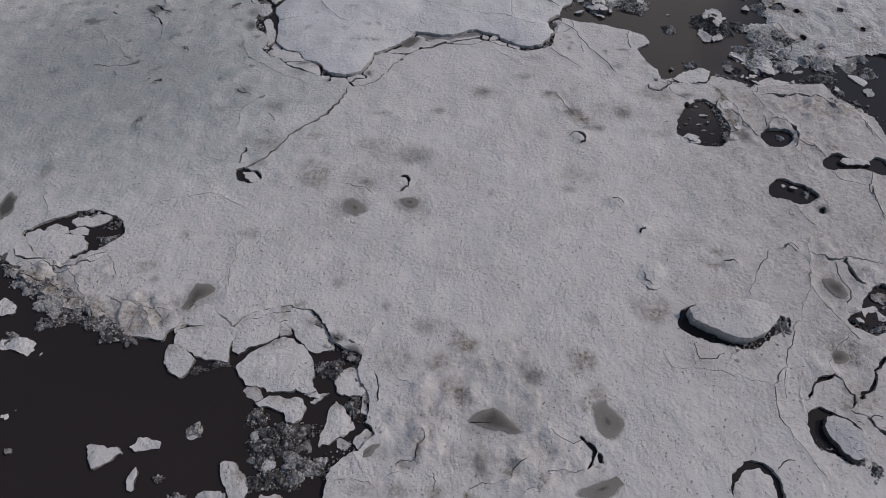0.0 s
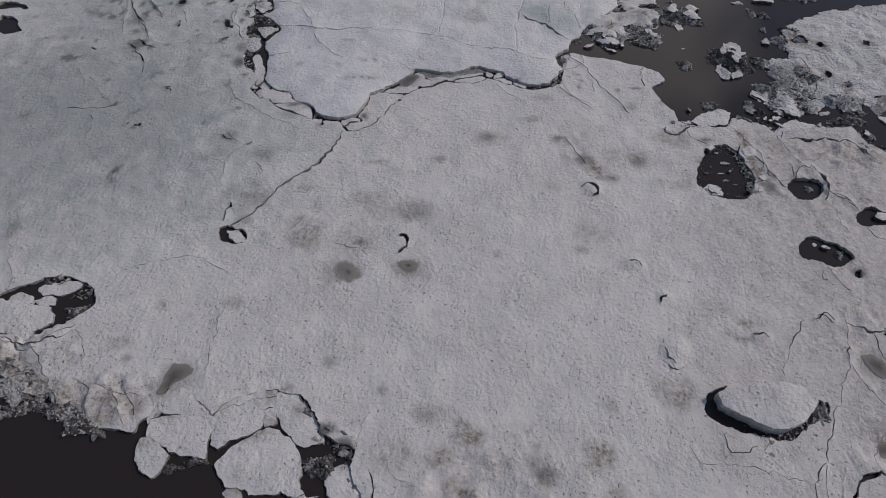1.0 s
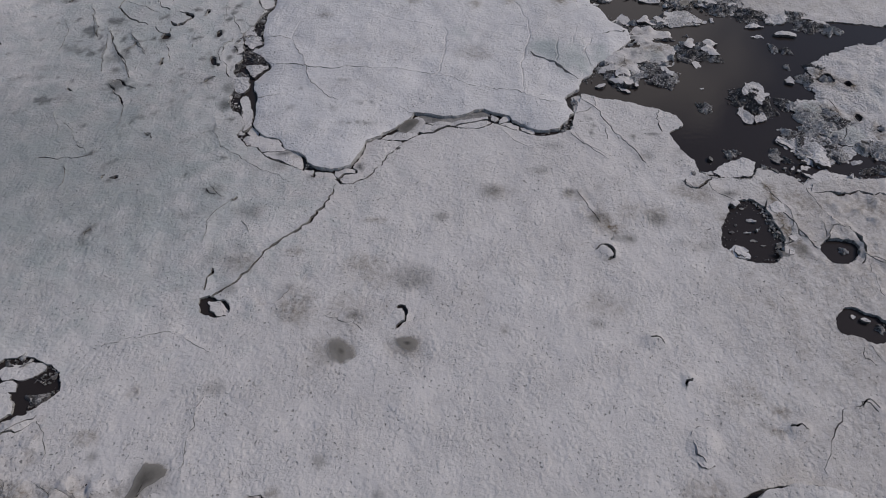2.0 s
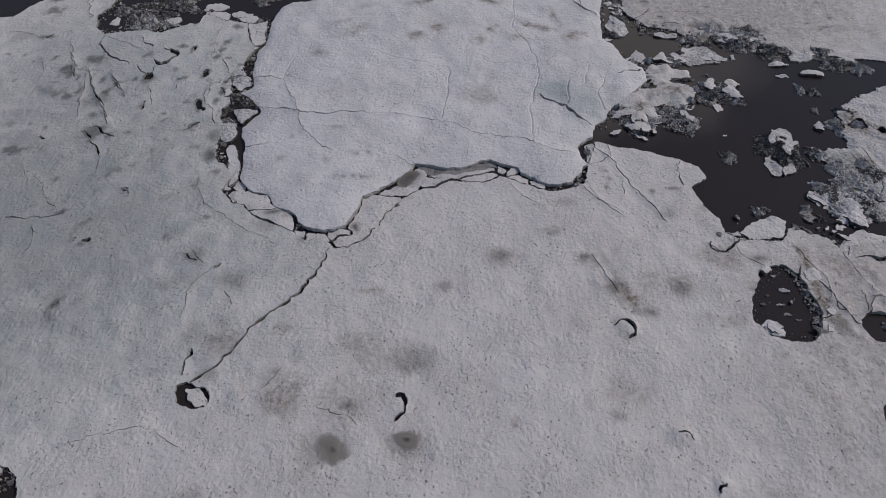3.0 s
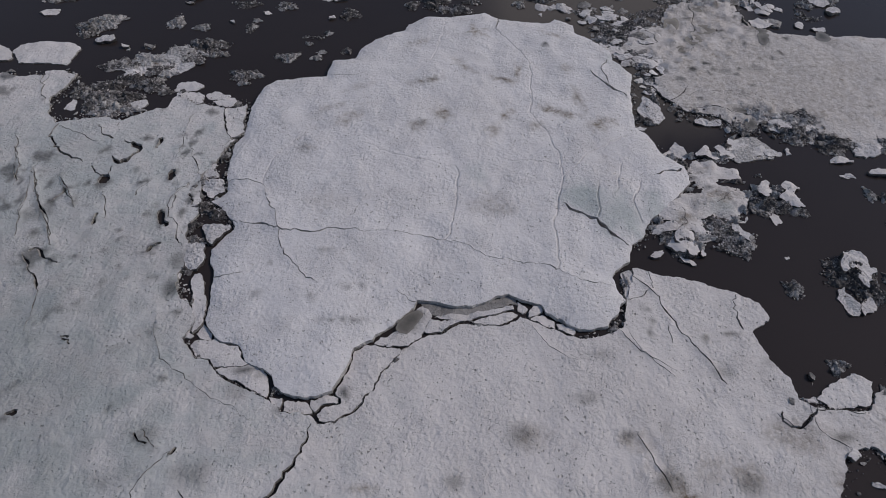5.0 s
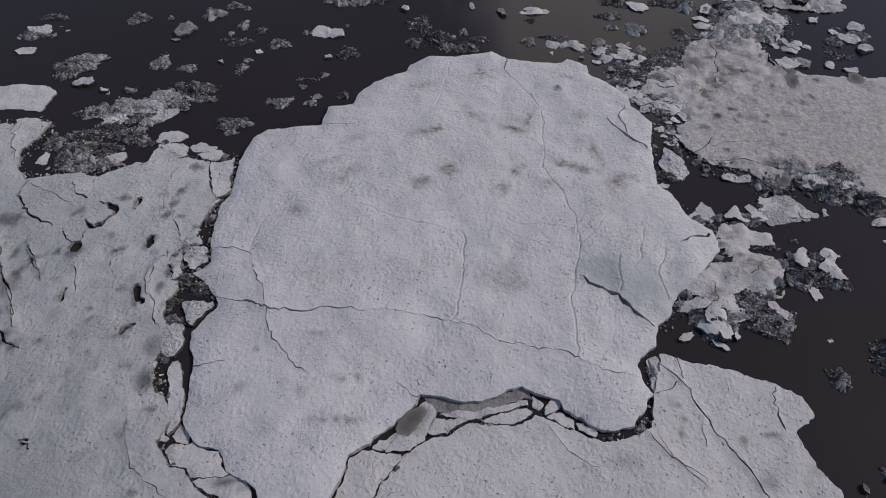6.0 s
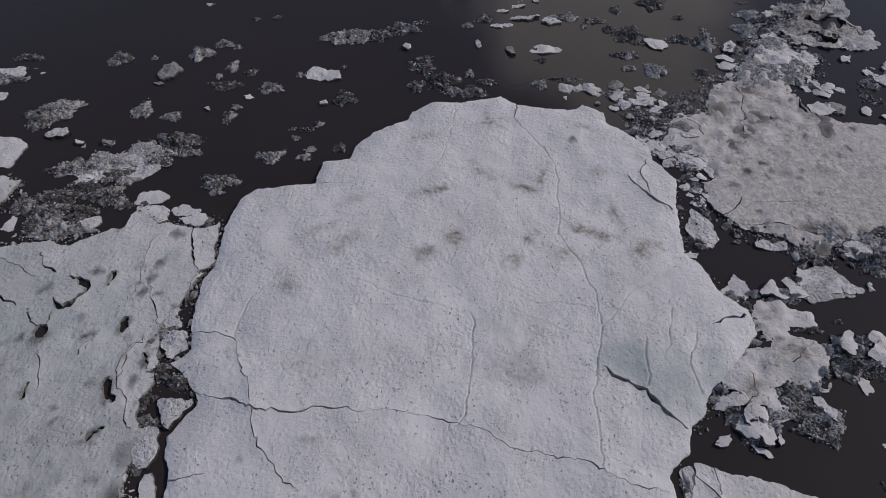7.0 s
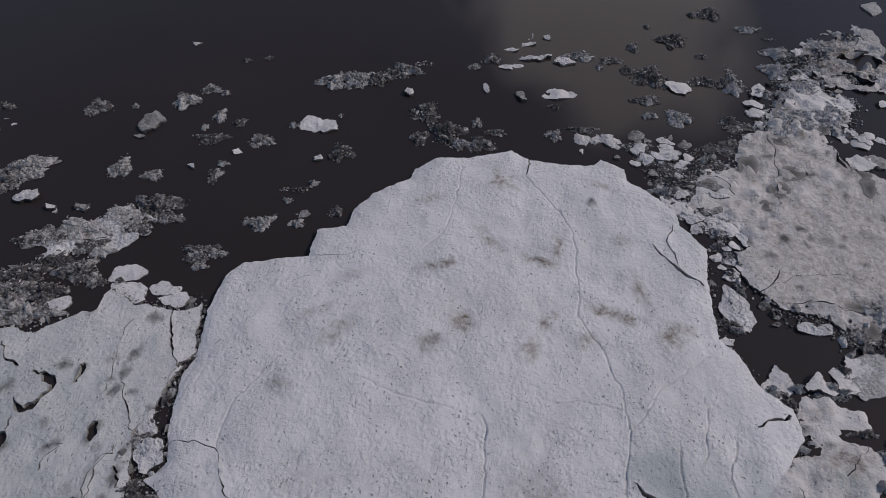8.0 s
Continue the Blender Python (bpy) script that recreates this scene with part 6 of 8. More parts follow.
slab([(36.59, 47.56), (37.10, 47.82), (38.01, 46.78), (37.43, 46.14), (36.84, 46.69)], -0.02, 0.7, "long white ice block afloat in the narrow channel", ragged=0.15)
slab([(36.55, 49.81), (38.25, 49.83), (37.19, 47.90), (36.58, 47.81)], 0.0, 0.7, "grey silty ice slab tilted in the narrow channel", mats=(GREY, SILT), lean=(0.1, 0.05))
field([(27.59, 96.63), (29.23, 98.88), (31.66, 100.21), (35.00, 102.04), (35.68, 102.42), (33.09, 99.88), (32.92, 98.69), (32.96, 97.03), (31.01, 94.64), (29.53, 95.86)], 12, 1.0, 2.0, "rrd", "heaps frozen into the far raft", 22)
field([(21.06, 87.35), (22.99, 88.55), (23.76, 88.56), (25.05, 91.31), (26.33, 92.04), (26.69, 93.37), (28.13, 94.44), (29.92, 94.31), (30.54, 92.82), (31.87, 92.26), (31.13, 90.82), (29.41, 89.42), (27.00, 89.06)], 16, 1.0, 2.2, "rrs", "heaps frozen into the pooled floe", 23)
field([(20.83, 71.69), (23.72, 71.72), (25.94, 72.13), (28.86, 72.17), (30.49, 71.35), (29.47, 69.12), (27.12, 69.98), (25.66, 71.41), (23.36, 69.58), (22.65, 70.41)], 7, 0.8, 1.8, "rrd", "silty heaps on the floe's edge", 24)
field([(14.20, 58.66), (15.71, 58.67), (17.20, 60.19), (19.14, 59.81), (19.95, 58.32), (19.66, 57.53), (18.66, 57.52), (18.40, 58.68), (17.06, 58.68), (17.05, 58.13), (15.75, 57.16), (14.78, 57.76)], 8, 0.9, 1.8, "rdd", "silty heaps on the jagged raft", 25)
field([(-30.66, 77.52), (-27.01, 78.22), (-24.41, 79.79), (-23.05, 79.67), (-22.47, 77.51), (-24.63, 75.54), (-26.37, 76.26)], 14, 1.0, 2.2, "rrd", "heaps frozen into the pale raft", 26)
field([(-30.23, 26.47), (-28.11, 24.96), (-26.60, 23.95), (-25.15, 23.00), (-23.18, 22.50), (-22.21, 21.76), (-20.52, 20.87), (-21.15, 21.76), (-23.42, 23.22), (-26.09, 24.52), (-28.48, 25.88)], 22, 0.7, 1.7, "rrd", "heaps along the silty near shore", 27)

# ---- slabs in the moat round the great floe ----
moat = "slabs in the moat round the great floe"
for ring in (
    [(-17.12, 55.39), (-16.72, 55.51), (-16.13, 54.24), (-15.86, 53.12), (-15.68, 51.81), (-15.94, 51.34), (-16.23, 51.02), (-16.69, 52.83), (-17.10, 54.52)],
    [(-15.57, 51.71), (-15.06, 50.92), (-15.08, 50.61), (-15.71, 50.61), (-16.05, 50.92), (-15.86, 51.34)],
    [(-16.62, 50.65), (-16.47, 51.23), (-16.09, 50.76), (-16.24, 50.55)],
    [(-16.18, 50.09), (-15.99, 50.45), (-14.78, 50.51), (-14.13, 50.16), (-13.19, 49.96), (-13.00, 49.31), (-12.43, 48.87), (-13.15, 48.62), (-13.78, 48.71), (-14.31, 48.66), (-14.87, 49.20), (-15.46, 49.44)],
    [(-10.82, 46.83), (-10.03, 46.79), (-10.04, 46.33), (-10.17, 46.19), (-10.71, 46.60)],
    [(-9.94, 46.65), (-8.60, 46.66), (-8.33, 45.97), (-8.73, 45.88), (-9.82, 46.01)],
    [(-8.48, 46.66), (-7.35, 46.94), (-6.89, 46.85), (-6.86, 46.48), (-7.84, 46.16), (-8.26, 46.02)],
    [(-1.60, 52.25), (-0.95, 52.42), (0.07, 52.48), (1.30, 52.65), (3.41, 52.89), (3.47, 52.56), (2.52, 52.39), (1.50, 52.27), (0.67, 52.00), (0.06, 51.88), (-0.95, 52.09)],
    [(-1.91, 50.91), (-2.08, 51.28), (-1.68, 51.98), (-1.07, 51.87), (-0.34, 51.83), (0.39, 51.83), (-0.75, 51.24)],
    [(0.67, 51.83), (1.70, 52.17), (3.34, 52.40), (3.74, 52.29), (3.31, 51.91), (2.69, 51.69), (1.47, 51.68)],
    [(3.77, 53.34), (4.23, 52.84), (4.08, 52.40), (3.64, 52.62)],
    [(4.30, 52.62), (4.70, 53.01), (5.03, 53.01), (5.12, 52.57), (4.80, 52.19), (4.35, 52.19)],
    [(4.38, 52.02), (5.18, 52.36), (5.92, 51.98), (5.90, 51.39), (5.11, 51.60)],
    [(6.07, 51.82), (6.53, 51.61), (7.18, 51.24), (6.86, 50.93), (6.06, 51.34)],
    [(10.71, 55.65), (11.45, 55.82), (11.46, 55.07), (11.10, 53.80), (10.71, 53.58), (10.69, 54.42)],
):
    slab(ring, -0.04, 0.9, "narrow snow-covered ice slab wedged in the moat", group=moat, grow=1.0, rim=0.04)
slab([(-7.10, 47.08), (-6.70, 48.08), (-6.40, 48.66), (-6.21, 49.70), (-5.80, 50.11), (-5.37, 50.17), (-3.51, 49.82), (-4.32, 48.72), (-4.68, 48.23), (-5.09, 47.33), (-5.53, 46.62), (-6.05, 46.07), (-6.96, 45.49), (-7.83, 45.35), (-8.13, 45.84), (-7.46, 46.11), (-6.74, 46.39), (-6.78, 46.85)], -0.03, 0.9, "broad snow-covered ice slab beside the great floe", group=moat, grow=1.0, rim=0.04,
     spots=[(-6.58, 47.14, 0.53, 0.84, "w7")])
slab([(-5.22, 50.27), (-4.96, 50.53), (-4.34, 50.90), (-3.88, 51.32), (-3.26, 52.07), (-2.39, 53.01), (-1.64, 52.30), (-2.04, 51.44), (-2.23, 50.76), (-3.44, 49.98)], -0.05, 0.9, "ice slab half under grey melt water in the moat", group=moat, grow=1.02, rim=0.03, relief=0.02,
     spots=[(-3.48, 51.39, 1.36, 0.95, "w6"), (-2.73, 52.03, 1.46, 1.29, "w6"), (-3.09, 51.71, 1.37, 1.17, "w6")])
slab([(-2.48, 53.40), (-1.36, 53.29), (0.08, 53.03), (1.32, 53.09), (2.16, 53.49), (3.43, 53.84), (3.73, 53.39), (3.63, 53.06), (2.13, 52.77), (0.89, 52.54), (0.07, 52.42), (-1.36, 52.36), (-2.05, 52.52)], -0.10, 0.7, "narrow flooded ledge of grey ice under the great floe", group=moat, wet=0.55, grow=1.0, relief=0.03)
slab([(-14.18, 48.55), (-13.28, 48.61), (-12.35, 48.81), (-11.20, 48.28), (-10.96, 47.71), (-10.81, 47.19), (-10.98, 46.82), (-11.91, 47.28), (-12.53, 47.60), (-13.27, 47.93), (-13.79, 48.27)], -0.06, 0.8, "half-flooded ice slab with grey wet snow in the moat", group=moat, grow=1.0, spots=[(-12.47, 48.49, 1.68, 0.59, "w7"), (-11.66, 48.20, 1.14, 0.49, "w6")])
for ring, label in (
    ([(-17.40, 59.33), (-15.59, 59.34), (-16.05, 58.52), (-16.58, 57.80), (-17.19, 58.52)], "white wedge of snowy ice broken from the great floe"),
    ([(-18.43, 63.71), (-17.21, 63.81), (-16.68, 62.66), (-17.57, 62.04), (-18.25, 62.78)], "square snowy ice block wedged in the dark moat"),
    ([(-18.12, 57.67), (-17.18, 57.74), (-16.76, 56.81), (-16.98, 55.86), (-17.38, 55.63), (-17.93, 56.46)], "long snowy ice block wedged in the dark moat"),
    ([(-17.93, 54.35), (-17.35, 54.57), (-17.01, 53.89), (-16.95, 53.28), (-17.67, 53.70)], "small round ice block in the dark moat"),
    ([(-18.49, 65.03), (-17.98, 65.49), (-17.29, 64.16), (-18.44, 64.02)], "triangular ice block in the dark moat"),
    ([(15.92, 73.92), (17.18, 72.79), (17.23, 71.23), (16.87, 70.80), (15.68, 70.89), (15.36, 71.92)], "thick white ice block standing in the dark lead"),
):
    slab(ring, 0.0, 1.0, label, (DIRTY, SILT), group=moat, dome=0.1, ragged=0.24, relief=0.09, grow=1.1)

# ---- slabs broken from the near shore ----
near_shore = "slabs broken from the sheet's near shore"
for ring, top in (
    ([(-16.90, 20.72), (-16.80, 21.16), (-15.91, 21.45), (-14.13, 21.46), (-13.39, 21.30), (-13.35, 20.57), (-13.49, 19.71), (-13.52, 18.99), (-14.20, 19.29), (-15.24, 19.36), (-16.04, 19.82), (-16.80, 20.33)], 0.0), ([(-16.32, 21.69), (-16.95, 22.19), (-16.68, 22.74), (-16.12, 23.12), (-14.79, 22.87), (-14.22, 22.37), (-13.57, 21.50), (-15.05, 21.58)], 0.0), ([(-17.22, 21.57), (-16.92, 22.06), (-16.42, 21.65), (-16.92, 21.24), (-17.23, 20.92)], -0.02),
    ([(-17.36, 19.61), (-17.18, 20.12), (-16.79, 20.24), (-16.01, 19.62), (-15.38, 19.12), (-15.56, 18.48), (-15.97, 18.08), (-16.74, 18.44), (-17.22, 18.85)], -0.04), ([(-13.27, 21.58), (-11.95, 22.21), (-10.72, 22.42), (-10.15, 22.51), (-10.14, 21.96), (-10.75, 21.71), (-10.68, 20.78), (-11.61, 20.26), (-12.72, 19.67), (-13.11, 19.87), (-13.14, 20.57)], -0.02),
    ([(-14.10, 22.49), (-12.42, 22.84), (-10.26, 23.02), (-10.13, 22.63), (-11.97, 22.33), (-13.29, 21.70), (-13.72, 21.70)], 0.0), ([(-10.05, 22.85), (-8.94, 22.72), (-8.13, 22.01), (-7.48, 20.99), (-7.02, 20.27), (-7.09, 19.96), (-8.04, 19.69), (-8.79, 20.11), (-9.43, 20.98), (-9.95, 21.59)], 0.0), ([(-10.71, 21.67), (-10.02, 21.88), (-9.82, 20.98), (-10.51, 20.86)], -0.02),
    ([(-12.73, 18.84), (-11.84, 19.60), (-10.77, 20.50), (-9.73, 20.58), (-8.95, 19.99), (-8.31, 19.03), (-8.03, 18.47), (-8.21, 17.74), (-7.88, 17.20), (-8.39, 16.98), (-9.10, 17.34), (-9.91, 17.16), (-10.58, 17.16), (-10.97, 17.52), (-11.81, 17.51), (-12.37, 18.20)], 0.0), ([(-12.10, 17.21), (-11.88, 17.46), (-11.19, 17.36), (-10.87, 16.86), (-11.14, 16.54), (-11.68, 16.75)], -0.04),
    ([(-11.11, 16.34), (-10.51, 16.68), (-9.70, 16.79), (-8.69, 16.69), (-8.42, 16.16), (-8.55, 15.65), (-8.80, 15.11), (-9.28, 15.11), (-9.55, 15.79), (-10.26, 16.20), (-10.84, 16.13)], -0.04), ([(-8.17, 16.46), (-7.70, 16.71), (-7.11, 17.06), (-7.27, 16.67), (-7.82, 16.32)], -0.06), ([(-6.58, 17.92), (-6.36, 18.47), (-5.71, 18.85), (-4.98, 18.29), (-4.73, 17.56), (-5.12, 16.91), (-5.77, 16.81), (-6.40, 17.09)], -0.02),
    ([(-5.06, 17.09), (-4.58, 17.38), (-4.33, 16.67), (-4.71, 16.32), (-4.60, 15.77), (-4.98, 15.94)], -0.02), ([(-7.06, 15.15), (-6.89, 15.99), (-6.50, 16.34), (-5.90, 15.89), (-5.37, 15.08), (-5.70, 14.72), (-6.15, 14.39), (-6.58, 13.97), (-7.15, 13.97)], -0.03), ([(-6.50, 14.10), (-5.98, 14.33), (-5.47, 14.00), (-5.69, 13.59), (-6.22, 13.56)], -0.04),
    ([(-5.33, 14.23), (-4.58, 14.82), (-4.17, 14.42), (-4.03, 13.84), (-4.81, 13.56), (-5.19, 13.65)], -0.04), ([(-12.39, 12.91), (-11.73, 12.85), (-11.16, 12.30), (-10.72, 11.41), (-10.91, 10.95), (-11.75, 10.95), (-12.17, 12.00)], -0.04), ([(-10.12, 11.19), (-9.33, 11.30), (-8.80, 10.98), (-9.69, 10.76)], -0.06),
):
    slab(ring, top, 0.9, "thick cracked slab of weathered ice at the open water's edge", group=near_shore, ragged=0.2, relief=0.07, grow=1.07, spots=[(ring[2][0], ring[2][1], 1.6, 1.2, "d5")])

# ---- blocks and plates in the melt holes ----
slab([(15.86, 22.57), (16.43, 22.92), (18.17, 23.22), (19.63, 23.14), (20.52, 22.80), (21.23, 22.30), (20.95, 21.67), (19.85, 20.73), (19.15, 20.45), (18.12, 20.57), (16.94, 21.05), (15.94, 21.86)], 0.78, 1.7, "big tilted ice block standing in a dark melt hole", mats=(SNOW, PALE), name="ice_block", rim=0.05, lean=(0.02, 0.02), ragged=0.14, step=0.25)
slab([(22.03, 15.34), (22.85, 15.40), (23.47, 14.50), (23.53, 13.44), (22.70, 12.81), (22.25, 13.76), (21.81, 14.60)], 0.4, 1.4, "tilted ice block with a dirty flank in a melt hole", mats=(SNOW, SILT), name="ice_block", lean=(0.15, -0.02))
slab([(15.73, 11.80), (16.44, 12.49), (17.26, 12.71), (17.88, 12.10), (17.88, 11.00), (17.36, 10.34), (16.20, 10.34), (15.57, 11.06)], 0.02, 1.0, "round ice block set in a ring-shaped crack", name="ice_block")
slab([(13.58, 26.47), (14.13, 26.67), (14.66, 26.35), (14.83, 25.49), (14.8, 24.8), (14.1, 24.35), (13.6, 24.42), (13.34, 25.1), (13.3, 25.88)], 0.1, 0.5, "small oval block of snowy ice set in the sheet", name="ice_block", dome=0.14, ragged=0.1, grow=1.0, rim=0.05, step=0.22)
slab([(-15.44, 35.08), (-14.85, 35.17), (-14.05, 34.39), (-14.48, 33.91), (-15.16, 34.33)], -0.02, 1.0, "rounded ice block in a small melt hole", name="ice_block", dome=0.1)
for ring in (
    [(-28.57, 29.41), (-28.11, 29.78), (-26.96, 29.68), (-26.64, 29.12), (-27.59, 28.91)], [(-26.73, 30.15), (-25.99, 30.58), (-24.63, 30.75), (-23.99, 30.28), (-24.87, 29.65), (-26.13, 29.59)],
    [(-29.51, 28.86), (-28.84, 29.27), (-27.17, 28.93), (-25.47, 28.78), (-24.91, 27.60), (-25.80, 26.96), (-25.99, 26.44), (-27.07, 26.58), (-28.28, 27.24)], [(-26.67, 29.32), (-26.23, 29.53), (-25.36, 29.44), (-25.24, 28.98), (-26.19, 28.87)],
):
    slab(ring, -0.06, 0.7, "flat plate of ice floating in a melt hole", group="plates in the melt hole")
slab([(20.46, 46.84), (21.68, 47.75), (23.21, 48.34), (23.98, 47.76), (23.25, 46.30), (21.18, 46.24)], -0.06, 0.9, "broad cracked slab of ice lying off the sheet's edge")
slab([(27.25, 45.64), (28.25, 46.54), (29.46, 47.33), (29.82, 46.81), (33.65, 45.82), (33.19, 45.19), (30.69, 45.23), (27.23, 44.95)], -0.04, 0.8, "long ice strip lying along the sheet's channel edge")
fringe(main_openings[1][3:10], 70, 0.35, 0.6, "pale broken bits along the melt hole", ("pale", "pale", "grey", "silt"))
for ring in (
    [(23.68, 43.33), (24.40, 43.67), (24.85, 43.42), (24.68, 42.91), (24.06, 42.54), (23.72, 42.87)], [(23.72, 41.97), (24.18, 42.22), (24.46, 41.77), (24.51, 41.37), (24.05, 41.02), (23.76, 41.45)], [(24.33, 40.94), (24.83, 41.22), (24.79, 40.79), (24.31, 40.55)],
    [(24.03, 40.40), (24.57, 40.59), (24.86, 40.21), (25.13, 39.80), (24.43, 39.87), (24.10, 40.06)], [(20.79, 43.49), (21.30, 43.91), (21.52, 43.49), (21.13, 43.19)], [(23.63, 39.27), (24.04, 39.27), (23.81, 38.72), (23.44, 38.72)],
):
    slab(ring, 0.08, 0.5, "small rounded snowy plate on the rim of a melt hole", group="plates round the melt hole", grow=1.08, relief=0.1, dome=0.06, step=0.22)
slab([(19.56, 39.28), (20.13, 39.73), (20.64, 39.54), (20.97, 38.95), (20.74, 38.52), (20.26, 38.66), (19.80, 38.80)], -0.1, 0.6, "bluish bare ice block floating in a melt hole", mats=(CLEAN, SIDE), name="ice_block", dome=0.08)
rubble(*[(21.80, 21.45, 0.96, 1.75, "r")][0], label="brown rubble packed between block and hole", group="")
scatter([(20.39, 39.16, 1.02, 0.94, "s"), (21.87, 42.05, 0.57, 0.43, "s"), (22.20, 41.06, 0.42, 0.34, "s"), (23.40, 41.85, 0.36, 0.35, "g"),
    (21.32, 41.06, 0.35, 0.33, "s"), (22.04, 39.72, 0.41, 0.32, "g"), (23.00, 39.53, 0.34, 0.40, "s"), (21.49, 40.09, 0.49, 0.32, "g")], "ice bits in the melt hole")
scatter([(26.74, 33.66, 0.44, 0.37, "s"), (27.41, 33.09, 0.61, 0.61, "r"), (25.97, 33.95, 0.35, 0.31, "s"), (27.56, 39.30, 0.66, 0.57, "r"),
    (32.48, 36.43, 2.28, 0.82, "s"), (-23.71, 29.69, 1.20, 0.76, "f"), (-23.70, 28.42, 1.18, 0.84, "d"), (28.01, 22.43, 1.65, 1.40, "s"),
    (29.15, 23.75, 1.53, 0.97, "g"), (28.11, 21.38, 1.11, 0.73, "r"), (26.89, 22.01, 0.60, 0.46, "s"), (23.24, 12.91, 0.64, 0.82, "r"),
    (23.84, 12.44, 1.27, 1.35, "r")], "ice bits in the melt holes")

# ---- afloat on the near water ----
slab([(-20.11, 13.84), (-19.67, 14.03), (-18.70, 13.74), (-18.09, 13.49), (-18.53, 13.21), (-19.40, 12.65), (-19.86, 13.27)], -0.06, 0.6, "white floe of snowy ice afloat on dark water", name="small_floe")
slab([(-17.74, 13.68), (-17.43, 14.22), (-16.26, 14.22), (-16.22, 13.84), (-17.23, 13.52)], -0.06, 0.6, "white floe of snowy ice afloat on dark water", name="small_floe")
scatter([(-27.31, 24.62, 2.59, 1.44, "r"), (-24.80, 21.84, 1.78, 0.70, "r"), (-25.57, 21.55, 1.06, 0.61, "d"), (-27.14, 20.62, 1.04, 0.86, "r"),
    (-14.38, 14.79, 0.96, 0.74, "r"), (-24.43, 13.48, 0.62, 0.34, "g"), (-15.73, 12.09, 0.55, 0.43, "d"), (-12.77, 11.15, 1.50, 0.41, "s"),
    (-14.57, 11.15, 1.20, 0.36, "d"), (-23.88, 22.25, 1.43, 0.88, "r"), (-22.51, 21.93, 1.43, 0.87, "d")], "floating ice on the near pool")
scatter([(-9.35, 14.36, 2.87, 1.97, "d"), (-10.17, 13.56, 2.20, 1.60, "d"), (-8.16, 12.63, 2.48, 1.54, "r"), (-9.61, 12.02, 2.75, 1.21, "d"),
    (-8.01, 13.88, 0.95, 0.90, "g"), (-9.89, 12.78, 1.05, 0.68, "s"), (-9.19, 14.36, 0.77, 0.59, "s"), (-7.49, 14.85, 0.64, 1.00, "f"),
    (-6.90, 18.54, 1.51, 1.35, "d"), (-5.51, 16.21, 0.86, 1.25, "d"), (-7.61, 18.73, 1.03, 0.76, "r"), (-15.27, 18.53, 1.36, 0.54, "d"),
    (-13.81, 18.91, 1.37, 0.54, "d"), (-10.99, 15.52, 1.30, 1.03, "d"), (-7.73, 16.91, 1.47, 0.50, "s")], "brash ice along the near shore")

for ring in ([(-28.93, 23.26), (-28.51, 23.57), (-27.83, 23.05), (-27.62, 22.29), (-28.44, 22.13)], [(-27.76, 20.51), (-26.92, 20.59), (-26.43, 20.67), (-25.54, 20.36), (-24.86, 19.74), (-24.98, 19.43), (-25.63, 19.35), (-26.40, 19.73), (-27.49, 19.88)], [(-25.60, 15.56), (-25.73, 16.35), (-25.47, 17.04), (-25.07, 16.87), (-24.88, 16.17), (-25.22, 15.43)], [(-17.32, 11.58), (-17.31, 12.17), (-17.06, 12.74), (-16.84, 12.32), (-16.90, 11.49)], [(-14.78, 14.51), (-14.34, 14.67), (-13.98, 14.51), (-14.41, 14.31)]):
    slab(ring, -0.06, 0.6, "lumpy white floe afloat on the dark near pool", name="small_floe", group="floes on the near pool", grow=1.0, relief=0.14, step=0.24, mats=(SNOW, SILT))
# ---- rubble in the moat and the leads ----
scatter([(-18.02, 61.19, 1.36, 1.11, "d"), (-16.76, 60.53, 1.61, 1.09, "d"), (-18.33, 59.51, 1.15, 0.94, "d"), (-17.59, 58.11, 1.04, 0.77, "r"),
    (-16.72, 58.12, 0.61, 0.64, "d"), (-17.94, 55.77, 0.93, 0.85, "d"), (-18.30, 63.65, 1.40, 1.03, "r"), (-17.22, 66.66, 0.58, 1.42, "g"),
    (-17.75, 54.32, 0.83, 0.70, "s"), (-18.23, 55.18, 0.84, 0.60, "s"), (-10.23, 47.28, 0.60, 0.38, "d"), (5.46, 53.11, 0.41, 0.45, "d"),
    (9.76, 51.88, 0.74, 0.44, "d"), (-10.60, 47.27, 0.53, 0.47, "d"), (10.94, 54.87, 0.60, 1.42, "r"), (9.57, 51.40, 0.81, 0.54, "r"),
    (-16.90, 70.32, 0.40, 1.20, "f")], "rubble in the moat")
scatter([(14.27, 81.96, 2.35, 1.47, "r"), (14.85, 80.21, 1.84, 1.27, "s"), (16.15, 80.93, 1.58, 1.01, "s"), (16.45, 79.21, 1.55, 1.25, "s"),
    (15.40, 78.53, 1.17, 0.81, "s"), (16.90, 78.22, 1.35, 0.95, "r"), (16.88, 76.31, 0.88, 1.42, "r"), (17.47, 76.94, 0.71, 0.79, "s"),
    (16.37, 76.93, 0.62, 0.65, "d"), (17.52, 75.39, 0.69, 0.76, "r"), (15.40, 71.06, 1.63, 0.67, "d"), (16.52, 70.69, 0.81, 0.55, "s"),
    (15.07, 69.73, 1.04, 0.54, "s")], "brash ice in the lead")
